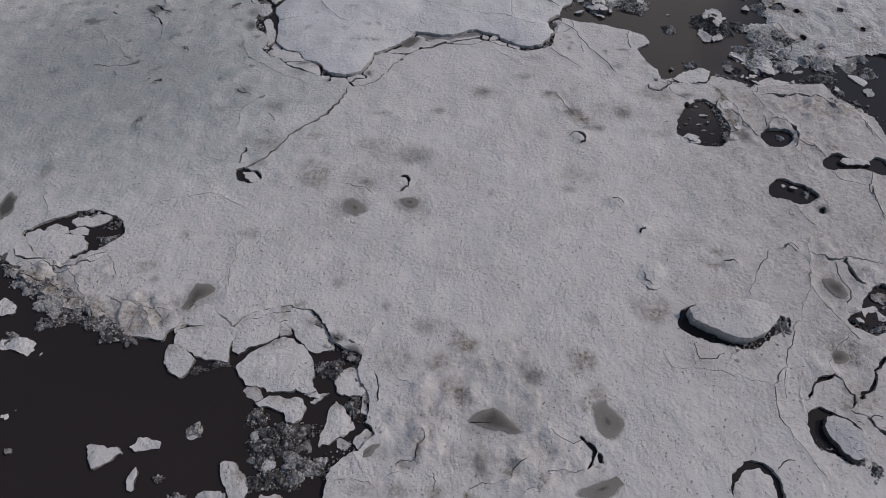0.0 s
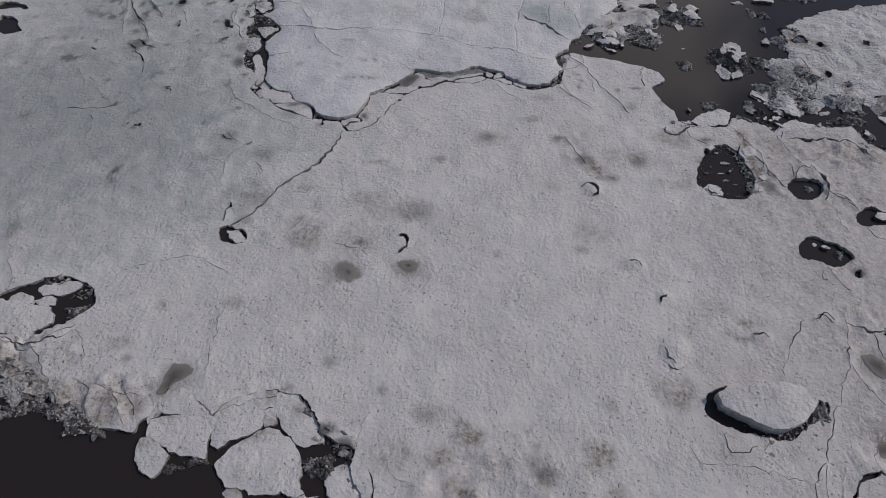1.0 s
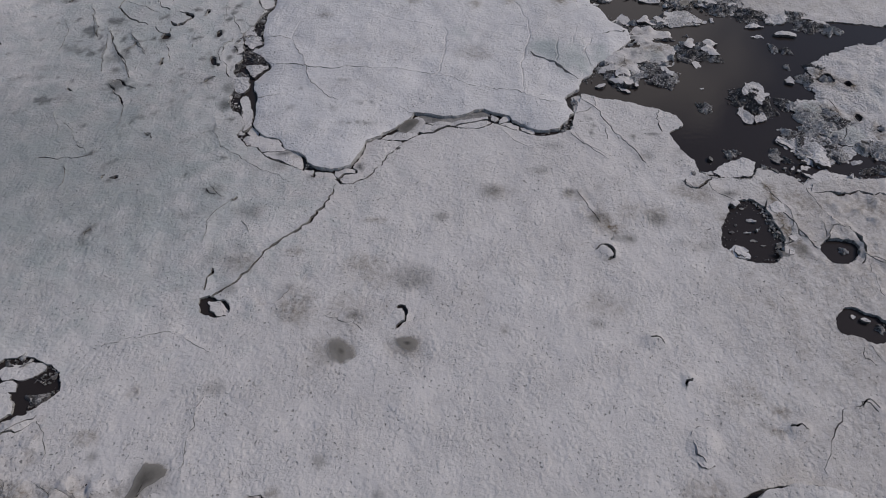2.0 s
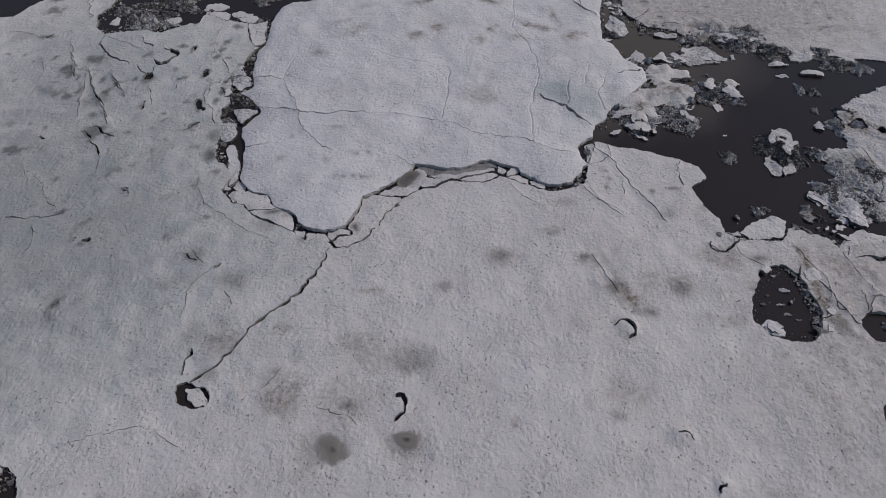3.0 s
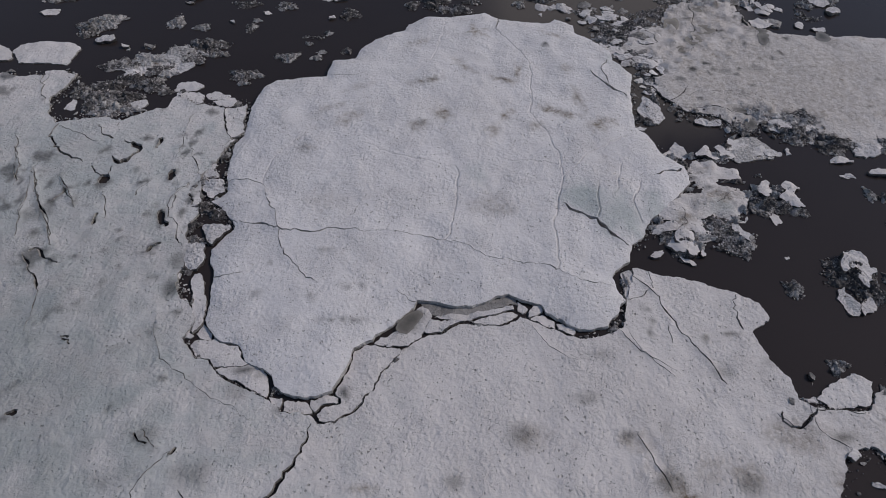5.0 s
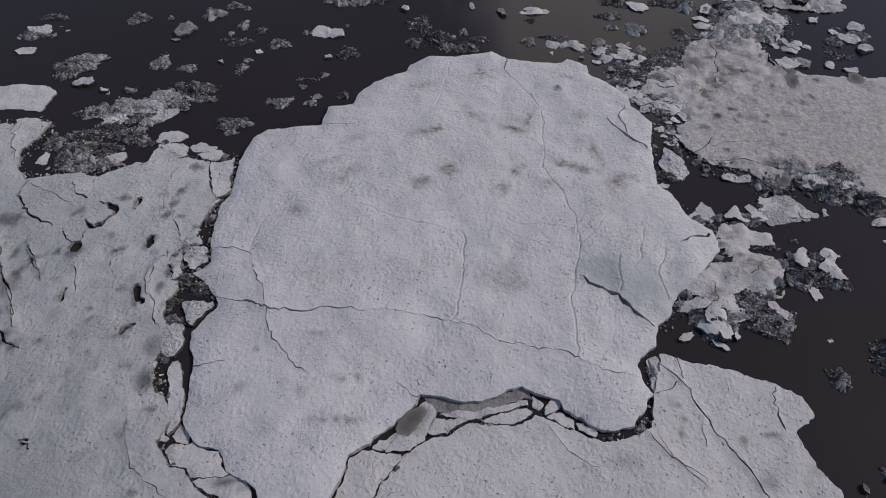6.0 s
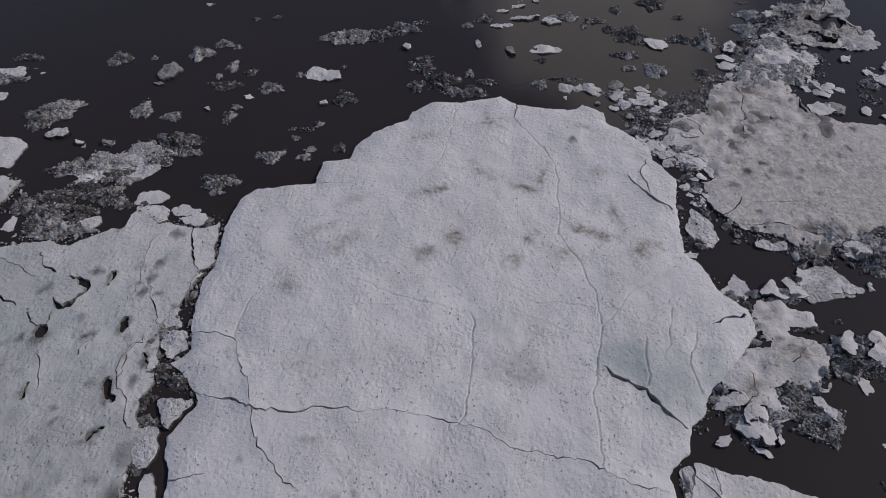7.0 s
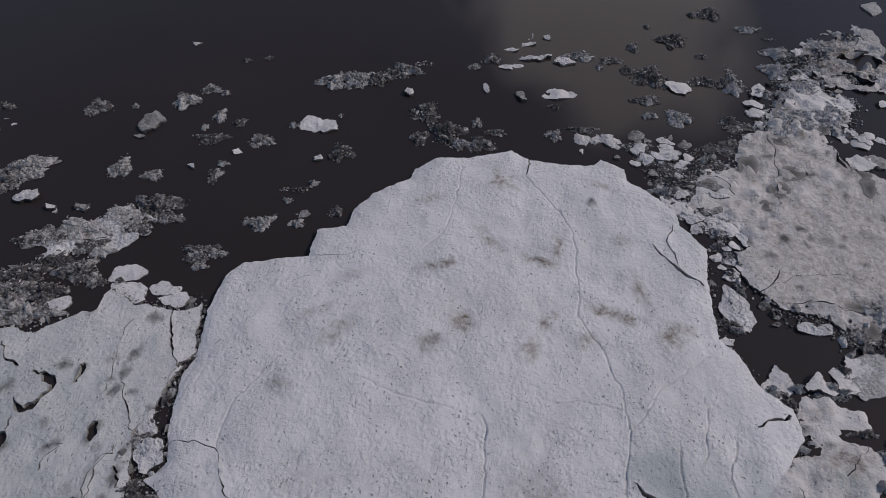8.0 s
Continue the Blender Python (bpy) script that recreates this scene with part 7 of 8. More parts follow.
scatter([(17.49, 82.94, 1.67, 1.42, "s"), (18.90, 82.78, 1.42, 1.07, "s"), (15.88, 81.52, 1.47, 1.13, "s"), (17.67, 81.65, 1.23, 0.80, "s"),
    (16.38, 80.34, 1.61, 0.88, "s"), (14.86, 80.70, 1.46, 1.11, "s"), (15.54, 81.80, 0.99, 0.80, "r"), (13.72, 83.77, 1.69, 0.96, "f"),
    (14.78, 82.91, 2.50, 1.76, "d"), (16.82, 84.38, 2.55, 1.60, "d"), (18.13, 85.30, 1.73, 1.26, "r"), (17.40, 79.67, 1.60, 0.76, "s"),
    (15.86, 79.14, 1.19, 0.74, "s"), (14.41, 79.64, 1.19, 0.54, "r"), (17.43, 78.39, 1.02, 0.84, "s")], "brash ice in the lead", (DIRTY, SILT))
for ring in (
    [(19.72, 71.02), (20.66, 71.14), (21.84, 70.78), (21.48, 70.19), (20.39, 70.28), (19.64, 70.49)], [(25.66, 70.87), (27.27, 71.32), (27.76, 70.36), (26.16, 69.40), (25.40, 69.91)], [(23.97, 71.83), (25.59, 72.30), (25.70, 71.52), (24.11, 70.00)],
    [(28.23, 70.68), (29.42, 71.07), (29.55, 70.00), (28.24, 69.31)], [(16.12, 83.12), (18.39, 83.68), (19.54, 82.59), (18.56, 81.49), (16.57, 81.96)], [(16.87, 81.25), (18.80, 81.14), (18.81, 80.09), (17.08, 80.14)],
    [(14.35, 80.23), (16.02, 80.54), (16.49, 79.58), (14.98, 78.89)], [(16.31, 79.17), (17.60, 79.46), (17.71, 78.07), (16.51, 77.73)], [(18.44, 79.21), (19.23, 79.62), (19.10, 77.76), (18.31, 76.98), (18.02, 78.07)], [(13.43, 81.41), (14.64, 81.64), (14.78, 80.52), (13.80, 80.23)],
):
    slab(ring, -0.04, 0.7, "flat dirty ice plate in the lead between two floes", group="plates in the lead", mats=(DIRTY, SILT))


def plates(ring, count, low, high, group, seed, label="small grey-white ice plate packed among others in the lead"):
    """Loose plates packed into a stretch of water, one thing each."""
    rnd = random.Random(seed)
    a, b = np.array(ring).min(0), np.array(ring).max(0)
    placed = []
    for _ in range(4000):
        p = (rnd.uniform(a[0], b[0]), rnd.uniform(a[1], b[1]))
        w = rnd.uniform(low, high)
        if inside(np.array([p]), ring)[0] and all(math.dist(p, q) > 0.45 * (w + v) for q, v in placed):
            placed.append((p, w))
            slab(blob(p[0], p[1], w * rnd.uniform(1.0, 1.4), w * rnd.uniform(0.8, 1.1), rnd.randrange(9999), 7), rnd.uniform(-0.1, 0.0), 0.6, label, rnd.choice(((SNOW, SILT), (DIRTY, SILT), (DIRTY, SILT), (GREY, SILT), (GREY, SILT))),
                 name="small_floe", group=group, step=0.24, ragged=0.24, relief=0.1, rim=0.1, lean=(rnd.uniform(-0.06, 0.06), rnd.uniform(-0.06, 0.06)))
        if len(placed) == count:
            break


plates([(12.79, 83.06), (16.23, 84.78), (19.11, 83.69), (19.36, 80.10), (18.55, 78.41), (17.56, 76.97), (17.58, 79.40), (15.54, 79.37), (14.22, 80.72)], 30, 0.6, 1.7, "plates packed in the lead", 41)
plates([(16.99, 76.96), (17.53, 76.16), (17.49, 74.63), (17.09, 73.92), (16.42, 74.62), (15.99, 75.52), (15.98, 76.95)], 10, 0.5, 1.2, "plates packed in the lead", 42)
plates([(9.29, 87.19), (12.45, 88.32), (15.74, 87.15), (17.78, 85.19), (16.15, 84.40), (12.60, 83.36), (11.45, 85.08)], 16, 0.5, 1.5, "loose plates beyond the great floe", 43, "small white ice plate afloat on dark water")
plates([(28.10, 98.86), (29.95, 99.75), (31.01, 98.49), (29.59, 96.02), (30.13, 94.85), (26.93, 94.04), (25.87, 95.18)], 14, 0.6, 1.5, "plates round the ragged raft", 44, "small wrinkled ice plate among silty rubble")
plates([(12.23, 87.26), (16.43, 88.27), (17.80, 86.68), (15.46, 84.22), (13.47, 84.79)], 8, 0.7, 1.6, "loose plates beyond the great floe", 45, "small white ice plate afloat on dark water")
plates([(25.31, 71.57), (26.85, 71.32), (28.74, 70.00), (29.71, 69.64), (29.06, 68.20), (26.80, 69.20), (25.30, 69.96)], 12, 0.6, 1.5, "plates along the silty edge", 46, "small white ice plate in silty brash")
scatter([(16.81, 74.78, 1.03, 0.99, "d"), (16.93, 73.60, 0.68, 1.44, "d"), (16.06, 72.44, 0.67, 1.16, "d"), (16.82, 77.90, 1.07, 0.80, "d"),
    (16.23, 80.23, 1.38, 0.71, "d"), (14.99, 71.05, 0.98, 0.78, "d"), (15.87, 70.53, 0.97, 0.55, "d"), (17.87, 76.76, 0.62, 0.92, "d")], "brash ice in the lead")
for x, y, w, d, kind in [(16.66, 66.51, 1.15, 0.79, "r"), (18.19, 66.76, 0.92, 0.60, "r"), (20.22, 66.87, 1.00, 0.61, "r"), (20.86, 66.50, 1.15, 0.50, "r"),
    (22.23, 63.25, 0.88, 0.92, "r"), (23.42, 62.75, 0.94, 0.73, "r"), (24.01, 61.84, 1.07, 0.71, "r"), (15.25, 59.80, 1.03, 0.56, "r"),
    (15.79, 58.75, 1.01, 0.93, "r"), (16.62, 57.95, 0.67, 0.91, "r"), (19.30, 58.91, 0.81, 0.79, "r"), (19.65, 58.40, 0.81, 0.94, "r"),
    (20.60, 61.29, 0.71, 0.77, "r"), (19.68, 60.17, 0.83, 0.41, "r"), (14.35, 60.26, 1.04, 0.57, "r"), (21.49, 62.74, 0.58, 1.09, "r")]:
    rubble(x, y, w, d, kind, label="pale crumbled ice between white plates", group="crumbled ice round the jagged raft", pale=True, tall=0.35)
for x, y, w, d in [(15.25, 84.30, 3.4, 1.7), (16.78, 82.92, 3.0, 1.6), (13.80, 85.46, 2.6, 1.3), (19.45, 86.69, 2.8, 1.5), (15.74, 81.68, 2.2, 1.2), (12.84, 86.80, 2.4, 1.0), (17.79, 84.66, 2.6, 1.4), (21.55, 89.19, 2.4, 1.4), (14.10, 83.01, 1.8, 1.0), (16.64, 76.99, 1.0, 1.4), (16.37, 78.62, 1.2, 1.2), (15.77, 80.03, 1.4, 1.2)]:
    rubble(x, y, w, d, "d", label="low patch of dark silty slush between the floes", group="slush in the lead", tall=0.08, size=0.32, fill=1.6)
# ---- heaps in the channel ----
scatter([(27.30, 69.37, 3.61, 2.11, "d"), (30.02, 68.34, 3.58, 2.26, "d"), (32.27, 67.57, 2.54, 1.72, "s"), (29.85, 66.43, 2.00, 1.00, "s"),
    (34.31, 68.25, 2.56, 1.94, "r"), (35.36, 66.51, 3.52, 1.88, "d"), (37.09, 65.91, 2.00, 1.70, "r"), (28.81, 70.83, 3.15, 1.27, "r"),
    (29.81, 64.82, 1.77, 0.56, "s"), (32.40, 65.08, 2.37, 0.73, "s"), (30.57, 62.85, 0.77, 1.39, "r"), (31.68, 62.51, 1.05, 0.92, "d"),
    (30.81, 60.08, 0.56, 0.72, "r"), (30.53, 58.24, 1.09, 1.11, "s"), (21.82, 54.50, 1.11, 1.10, "d"), (36.78, 67.48, 2.03, 1.23, "s"),
    (26.01, 70.19, 2.08, 1.07, "d")], "heaps along the channel")
scatter([(26.03, 55.48, 2.88, 3.56, "d"), (27.05, 54.72, 1.30, 2.76, "d"), (25.30, 55.89, 1.31, 2.05, "d"), (28.85, 54.91, 1.30, 1.52, "d"),
    (27.62, 53.97, 0.68, 1.11, "d"), (20.42, 48.26, 0.47, 0.51, "g"), (20.69, 47.64, 0.70, 0.91, "g"), (22.36, 48.77, 0.87, 1.05, "r"),
    (25.88, 48.44, 0.95, 1.06, "g"), (27.71, 47.82, 0.39, 0.32, "s"), (26.90, 47.29, 0.55, 0.31, "s"), (27.32, 46.91, 0.46, 0.31, "s"),
    (27.99, 47.29, 0.39, 0.31, "s"), (28.59, 55.03, 1.04, 1.02, "d"), (22.99, 67.67, 2.52, 1.67, "s"), (24.34, 67.13, 1.20, 0.99, "s"),
    (21.84, 67.09, 1.10, 0.82, "s"), (20.68, 66.45, 0.99, 0.81, "r"), (22.84, 49.02, 1.03, 0.63, "r"), (28.17, 46.64, 1.00, 0.82, "s"),
    (26.07, 49.14, 0.88, 0.76, "r"), (31.84, 58.13, 1.36, 2.09, "r"), (33.45, 59.78, 1.85, 1.75, "d")], "heaps along the channel")
scatter([(22.40, 61.83, 2.71, 1.95, "d"), (23.73, 61.59, 2.00, 1.42, "d"), (24.62, 61.19, 1.42, 1.14, "d"), (22.03, 62.53, 1.23, 1.53, "d"),
    (23.88, 63.26, 1.24, 1.12, "d"), (15.35, 58.38, 1.88, 1.76, "d"), (14.61, 58.74, 1.35, 1.39, "d"), (15.36, 57.30, 1.65, 1.10, "d"),
    (18.17, 59.82, 1.72, 1.62, "d"), (18.77, 59.06, 1.70, 1.19, "d"), (18.16, 58.57, 1.01, 0.55, "r"), (19.79, 60.48, 0.91, 0.67, "r"),
    (19.53, 57.89, 1.54, 1.77, "r"), (18.75, 57.96, 0.73, 1.00, "d"), (17.34, 65.81, 0.91, 1.45, "d"), (16.02, 62.49, 1.44, 0.61, "d"),
    (20.90, 64.12, 1.48, 0.47, "d"), (13.99, 59.56, 1.37, 0.63, "r"), (24.10, 67.15, 0.78, 0.73, "s"), (25.07, 67.16, 0.86, 0.63, "s"),
    (26.10, 67.31, 0.62, 0.63, "s"), (21.29, 67.76, 0.94, 1.04, "d"), (21.81, 54.31, 1.07, 1.04, "r"), (22.34, 57.05, 0.26, 0.53, "s"),
    (22.78, 64.71, 0.60, 0.29, "f"), (19.76, 66.30, 1.91, 0.40, "d")], "heaps beside the great floe")
for ring, top in (
    ([(16.09, 66.87), (16.88, 67.50), (17.36, 68.10), (17.83, 67.71), (18.09, 66.88), (17.64, 66.40), (16.75, 65.93), (16.24, 66.16)], 0.02), ([(18.52, 66.55), (18.97, 67.28), (19.59, 67.53), (19.94, 67.04), (20.43, 66.57), (19.88, 66.28), (19.21, 66.56)], 0.02),
    ([(20.33, 67.88), (20.83, 68.23), (21.26, 67.89), (21.84, 68.89), (22.19, 68.54), (23.06, 68.75), (22.93, 67.75), (23.83, 67.66), (23.88, 67.17), (23.42, 66.59), (21.89, 66.58), (21.06, 66.39), (20.50, 66.76), (20.55, 67.15)], 0.0),
    ([(13.65, 59.11), (14.32, 59.71), (15.25, 59.99), (15.65, 59.61), (15.34, 59.11), (14.64, 59.04), (14.09, 58.88)], 0.02), ([(15.03, 58.56), (15.65, 59.31), (16.09, 58.86), (16.27, 58.02), (16.45, 57.56), (15.90, 56.86), (15.39, 56.79), (15.54, 57.49), (15.11, 58.02)], 0.25),
    ([(16.49, 57.41), (16.89, 57.66), (16.77, 57.06), (16.39, 56.81)], 0.0), ([(12.88, 57.04), (13.56, 57.50), (14.02, 57.65), (13.76, 57.05), (13.21, 56.80)], -0.02), ([(14.85, 56.88), (15.74, 56.61), (15.73, 56.37), (15.05, 56.47)], -0.04),
    ([(19.89, 60.20), (20.90, 60.68), (20.66, 60.21), (20.05, 59.97)], -0.02), ([(22.16, 60.69), (23.11, 61.13), (23.83, 61.01), (23.49, 60.54), (23.01, 60.22), (22.85, 59.91), (22.48, 60.02)], 0.0),
    ([(22.04, 62.87), (22.80, 63.91), (23.17, 63.74), (23.12, 62.88), (22.59, 62.17), (22.13, 62.45)], 0.3), ([(23.51, 62.26), (24.02, 62.89), (24.74, 63.32), (24.73, 62.26), (24.99, 61.65), (24.92, 61.16), (24.07, 61.32), (23.77, 61.84)], 0.32),
    ([(24.01, 63.60), (24.90, 63.99), (25.27, 63.39), (24.65, 62.96), (24.12, 63.17)], 0.2), ([(19.35, 59.66), (19.81, 59.51), (20.11, 58.76), (20.02, 58.17), (19.62, 58.54), (19.28, 58.98)], 0.2),
):
    slab(ring, top, 0.7, "jagged white ice plate among silty rubble", group="plates round the jagged raft", grow=1.04, ragged=0.26, relief=0.12, mats=(SNOW, SILT), step=0.24,
         lean=(0.05 * math.sin(7 * ring[0][0]), 0.05 * math.cos(5 * ring[0][1])))
for ring, top in (
    ([(25.26, 55.86), (25.91, 56.97), (26.84, 57.35), (27.34, 56.92), (27.28, 55.94), (27.56, 55.77), (26.81, 54.70), (26.43, 54.34), (26.30, 55.04), (26.69, 55.76), (26.00, 55.87), (25.52, 55.51)], 0.36), ([(24.54, 54.27), (24.99, 54.44), (25.28, 53.81), (25.81, 53.42), (25.46, 52.58), (24.86, 52.41), (24.46, 53.30)], 0.0),
    ([(25.71, 53.05), (26.47, 53.96), (26.76, 53.62), (26.53, 52.67), (25.61, 52.55)], 0.12), ([(25.12, 55.84), (25.82, 56.09), (25.48, 54.90), (25.05, 55.13)], 0.2), ([(28.30, 50.57), (28.90, 50.83), (30.21, 50.58), (30.07, 49.70), (30.29, 48.95), (29.62, 47.48), (28.75, 47.71), (27.95, 48.59), (27.91, 49.43), (27.07, 49.83), (26.63, 50.45)], 0.02),
    ([(19.45, 46.95), (20.33, 46.96), (20.49, 46.49), (19.95, 46.35)], -0.04),
):
    slab(ring, top, 0.8, "dirty white slab of ice on a heap of silty rubble", group="slabs along the channel", grow=1.04, ragged=0.26, relief=0.12, mats=(DIRTY, SILT), step=0.24)
for ring in ([(20.92, 67.15), (22.55, 68.78), (23.72, 68.97), (24.51, 68.16), (24.55, 66.57), (23.05, 66.55), (21.83, 66.07)], [(36.84, 103.15), (38.21, 102.62), (38.23, 99.94), (37.18, 98.31), (36.69, 99.74)], [(39.04, 107.06), (40.79, 107.60), (40.56, 106.09), (39.38, 105.29)]):
    slab(ring, -0.05, 0.7, "pale broken slab of ice afloat in the channel", mats=(PALE, SIDE))

# ---- the open water beyond: shore pieces, then floating bits ----
for ring in (
    [(-23.36, 74.23), (-23.10, 75.06), (-21.93, 75.38), (-21.17, 74.73), (-21.62, 74.25), (-23.06, 74.06)], [(-23.05, 73.88), (-21.58, 74.08), (-20.62, 73.57), (-20.58, 72.49), (-21.10, 72.31), (-22.73, 73.20)],
    [(-20.47, 73.63), (-19.70, 74.04), (-18.52, 73.59), (-18.66, 73.13), (-20.00, 73.06)], [(-19.74, 72.83), (-18.15, 73.19), (-17.79, 72.69), (-18.22, 72.07), (-19.21, 72.34)],
    [(-38.79, 79.29), (-38.54, 80.2), (-36.73, 80.89), (-34.01, 80.57), (-33.24, 79.85), (-33.38, 78.77), (-33.67, 77.45), (-35.58, 77.84), (-37.59, 77.81)], [(-42.54, 78.77), (-41.5, 79.87), (-40.63, 80.25), (-39.1, 79.28), (-38.73, 78.13), (-40.16, 77.93), (-41.33, 77.73)], [(-34.94, 76.37), (-33.36, 76.65), (-32.42, 75.91), (-32.47, 75.01), (-33.13, 74.11), (-33.94, 74.10)],
    [(-31.66, 71.59), (-31.39, 72.87), (-30.92, 72.70), (-30.79, 71.60)], [(-26.60, 72.47), (-25.28, 72.77), (-25.10, 72.21), (-25.91, 71.65)],
):
    slab(ring, -0.05, 0.8, "rounded white ice slab off the sheet's far shore", group="slabs off the far shore")
raft = sheet("ice_floe", [(-30.75, 77.63), (-27.09, 78.33), (-26.03, 79.14), (-24.48, 79.90), (-23.15, 79.92), (-22.62, 78.92), (-22.53, 77.62), (-23.71, 76.03), (-24.66, 75.53), (-26.41, 76.24), (-28.74, 76.83)], -0.08, 0.7, (), [([(-26.87, 77.77), (-25.38, 77.15), (-24.28, 77.80)], 0.2)],
             step=0.3, ragged=0.25, relief=0.16, spots=[(-29.33, 77.41, 2.99, 1.08, "d9"), (-26.00, 77.78, 1.72, 1.08, "d8"), (-23.88, 79.46, 1.32, 0.97, "d5")], mats=(DIRTY, SILT), seed=7)
tagged(raft, "pale raft of rough frozen rubble on the open water", "ice floe")
scatter([(-21.93, 80.34, 2.96, 2.55, "d"), (-22.97, 79.18, 1.76, 1.38, "d"), (-20.79, 79.34, 1.77, 0.96, "r"), (-27.32, 75.73, 2.52, 1.54, "d"),
    (-25.56, 74.85, 2.91, 1.87, "d"), (-28.77, 74.51, 2.89, 1.88, "d"), (-29.06, 73.06, 3.64, 2.17, "d"), (-27.74, 71.68, 3.97, 1.74, "r"),
    (-31.01, 73.90, 1.63, 1.87, "d"), (-27.25, 76.16, 1.52, 1.17, "s"), (-29.77, 77.25, 1.71, 1.08, "d"), (-27.03, 73.08, 2.43, 1.80, "d"),
    (-29.33, 71.66, 1.98, 1.17, "d"), (-25.89, 76.55, 1.28, 0.78, "d"), (-24.04, 73.98, 1.23, 0.85, "d"), (-17.75, 72.62, 1.06, 0.80, "g")], "rubble off the far shore")
scatter([(-37.45, 88.83, 3.92, 1.80, "s"), (-38.09, 87.99, 2.91, 1.24, "r"), (-37.56, 90.99, 2.51, 0.94, "d"), (-38.04, 85.58, 1.89, 1.35, "s"),
    (-32.28, 84.14, 2.79, 2.40, "r"), (-33.25, 83.01, 2.75, 2.34, "d"), (-31.23, 81.24, 1.80, 1.19, "s"), (-29.18, 79.89, 0.80, 0.57, "s"),
    (-27.07, 80.27, 0.98, 0.57, "g"), (-17.92, 76.28, 2.56, 1.52, "d"), (-17.91, 75.24, 1.01, 0.62, "r"), (-25.70, 84.10, 1.59, 2.03, "r")], "floating ice on the open water")
scatter([(-23.91, 99.96, 0.90, 0.71, "s"), (-17.23, 97.70, 0.79, 0.50, "r"), (-18.98, 97.35, 0.59, 0.50, "d"), (-29.65, 90.94, 2.06, 1.76, "d"),
    (-26.77, 91.12, 0.54, 0.58, "r"), (-24.83, 89.09, 1.94, 2.21, "g"), (-25.50, 87.64, 0.78, 0.53, "g"), (-22.88, 91.87, 1.92, 1.91, "r"),
    (-21.16, 93.35, 1.58, 1.06, "r"), (-19.88, 92.86, 0.65, 0.60, "r"), (-19.73, 90.03, 0.98, 1.53, "r"), (-18.01, 89.24, 0.97, 0.95, "d"),
    (-19.80, 87.38, 2.42, 1.18, "d"), (-20.62, 88.67, 0.61, 0.68, "r"), (-15.94, 87.11, 1.90, 1.29, "r"), (-17.65, 85.97, 0.59, 0.63, "s"),
    (-11.77, 89.11, 3.46, 1.88, "s")], "floating ice on the open water")
scatter([(-13.74, 88.95, 0.80, 0.54, "d"), (-9.68, 85.93, 1.62, 1.73, "d"), (-11.31, 85.30, 0.76, 0.61, "s"), (-12.54, 82.05, 2.02, 0.56, "f"),
    (-11.41, 82.73, 0.82, 0.57, "r"), (-12.99, 81.01, 0.72, 0.38, "r"), (-11.79, 79.80, 0.94, 0.84, "g"), (-9.49, 79.97, 0.94, 0.94, "d"),
    (-12.09, 78.93, 1.16, 0.72, "r"), (-14.60, 78.91, 1.77, 1.33, "r"), (-18.71, 83.46, 0.90, 1.53, "r"), (-18.35, 84.63, 0.83, 0.48, "r"),
    (-20.56, 84.31, 0.58, 0.48, "s"), (-23.21, 83.41, 1.63, 0.95, "r"), (-27.08, 80.25, 0.86, 0.56, "s"), (-29.28, 80.08, 0.70, 0.56, "s"),
    (-4.76, 93.06, 0.84, 0.88, "s")], "floating ice on the open water")
scatter([(-11.22, 94.47, 2.37, 1.84, "r"), (-9.35, 94.88, 2.86, 2.01, "r"), (-7.44, 94.91, 2.39, 1.70, "d"), (-5.09, 96.11, 2.43, 1.74, "r"),
    (-6.53, 95.70, 1.93, 0.94, "d"), (-3.65, 97.18, 1.48, 0.65, "f"), (-3.32, 90.57, 2.00, 2.50, "d"), (-3.85, 87.56, 1.23, 1.54, "d"),
    (-1.74, 88.24, 2.48, 2.36, "d"), (-0.66, 86.96, 1.48, 1.14, "r"), (0.86, 86.91, 2.09, 1.52, "d"), (0.73, 89.39, 0.81, 1.08, "r"),
    (2.02, 88.28, 1.77, 0.66, "d"), (-4.23, 90.56, 0.73, 0.42, "g"), (1.61, 93.67, 0.47, 1.35, "s"), (4.62, 92.82, 0.66, 1.33, "g"),
    (-10.09, 90.15, 0.36, 0.41, "f")], "floating ice on the open water")
scatter([(5.61, 101.60, 1.66, 1.44, "s"), (4.15, 99.38, 1.52, 0.69, "s"), (5.75, 100.18, 1.43, 0.70, "s"), (6.06, 98.06, 3.00, 0.83, "s"),
    (3.97, 96.81, 2.07, 0.97, "s"), (2.30, 97.84, 1.49, 1.32, "d"), (10.10, 98.38, 2.72, 1.18, "r"), (8.74, 97.53, 1.99, 0.83, "s"),
    (7.64, 101.09, 0.52, 0.63, "s"), (0.77, 96.76, 1.08, 0.73, "r"), (7.60, 93.00, 2.93, 1.19, "s"), (7.18, 91.41, 0.83, 0.71, "d"),
    (11.60, 96.76, 0.49, 0.65, "r"), (12.76, 97.75, 2.00, 0.84, "d"), (14.00, 96.39, 1.28, 1.14, "d"), (15.76, 95.39, 2.93, 2.56, "d"),
    (14.88, 92.37, 2.17, 1.19, "r")], "floating ice on the open water")
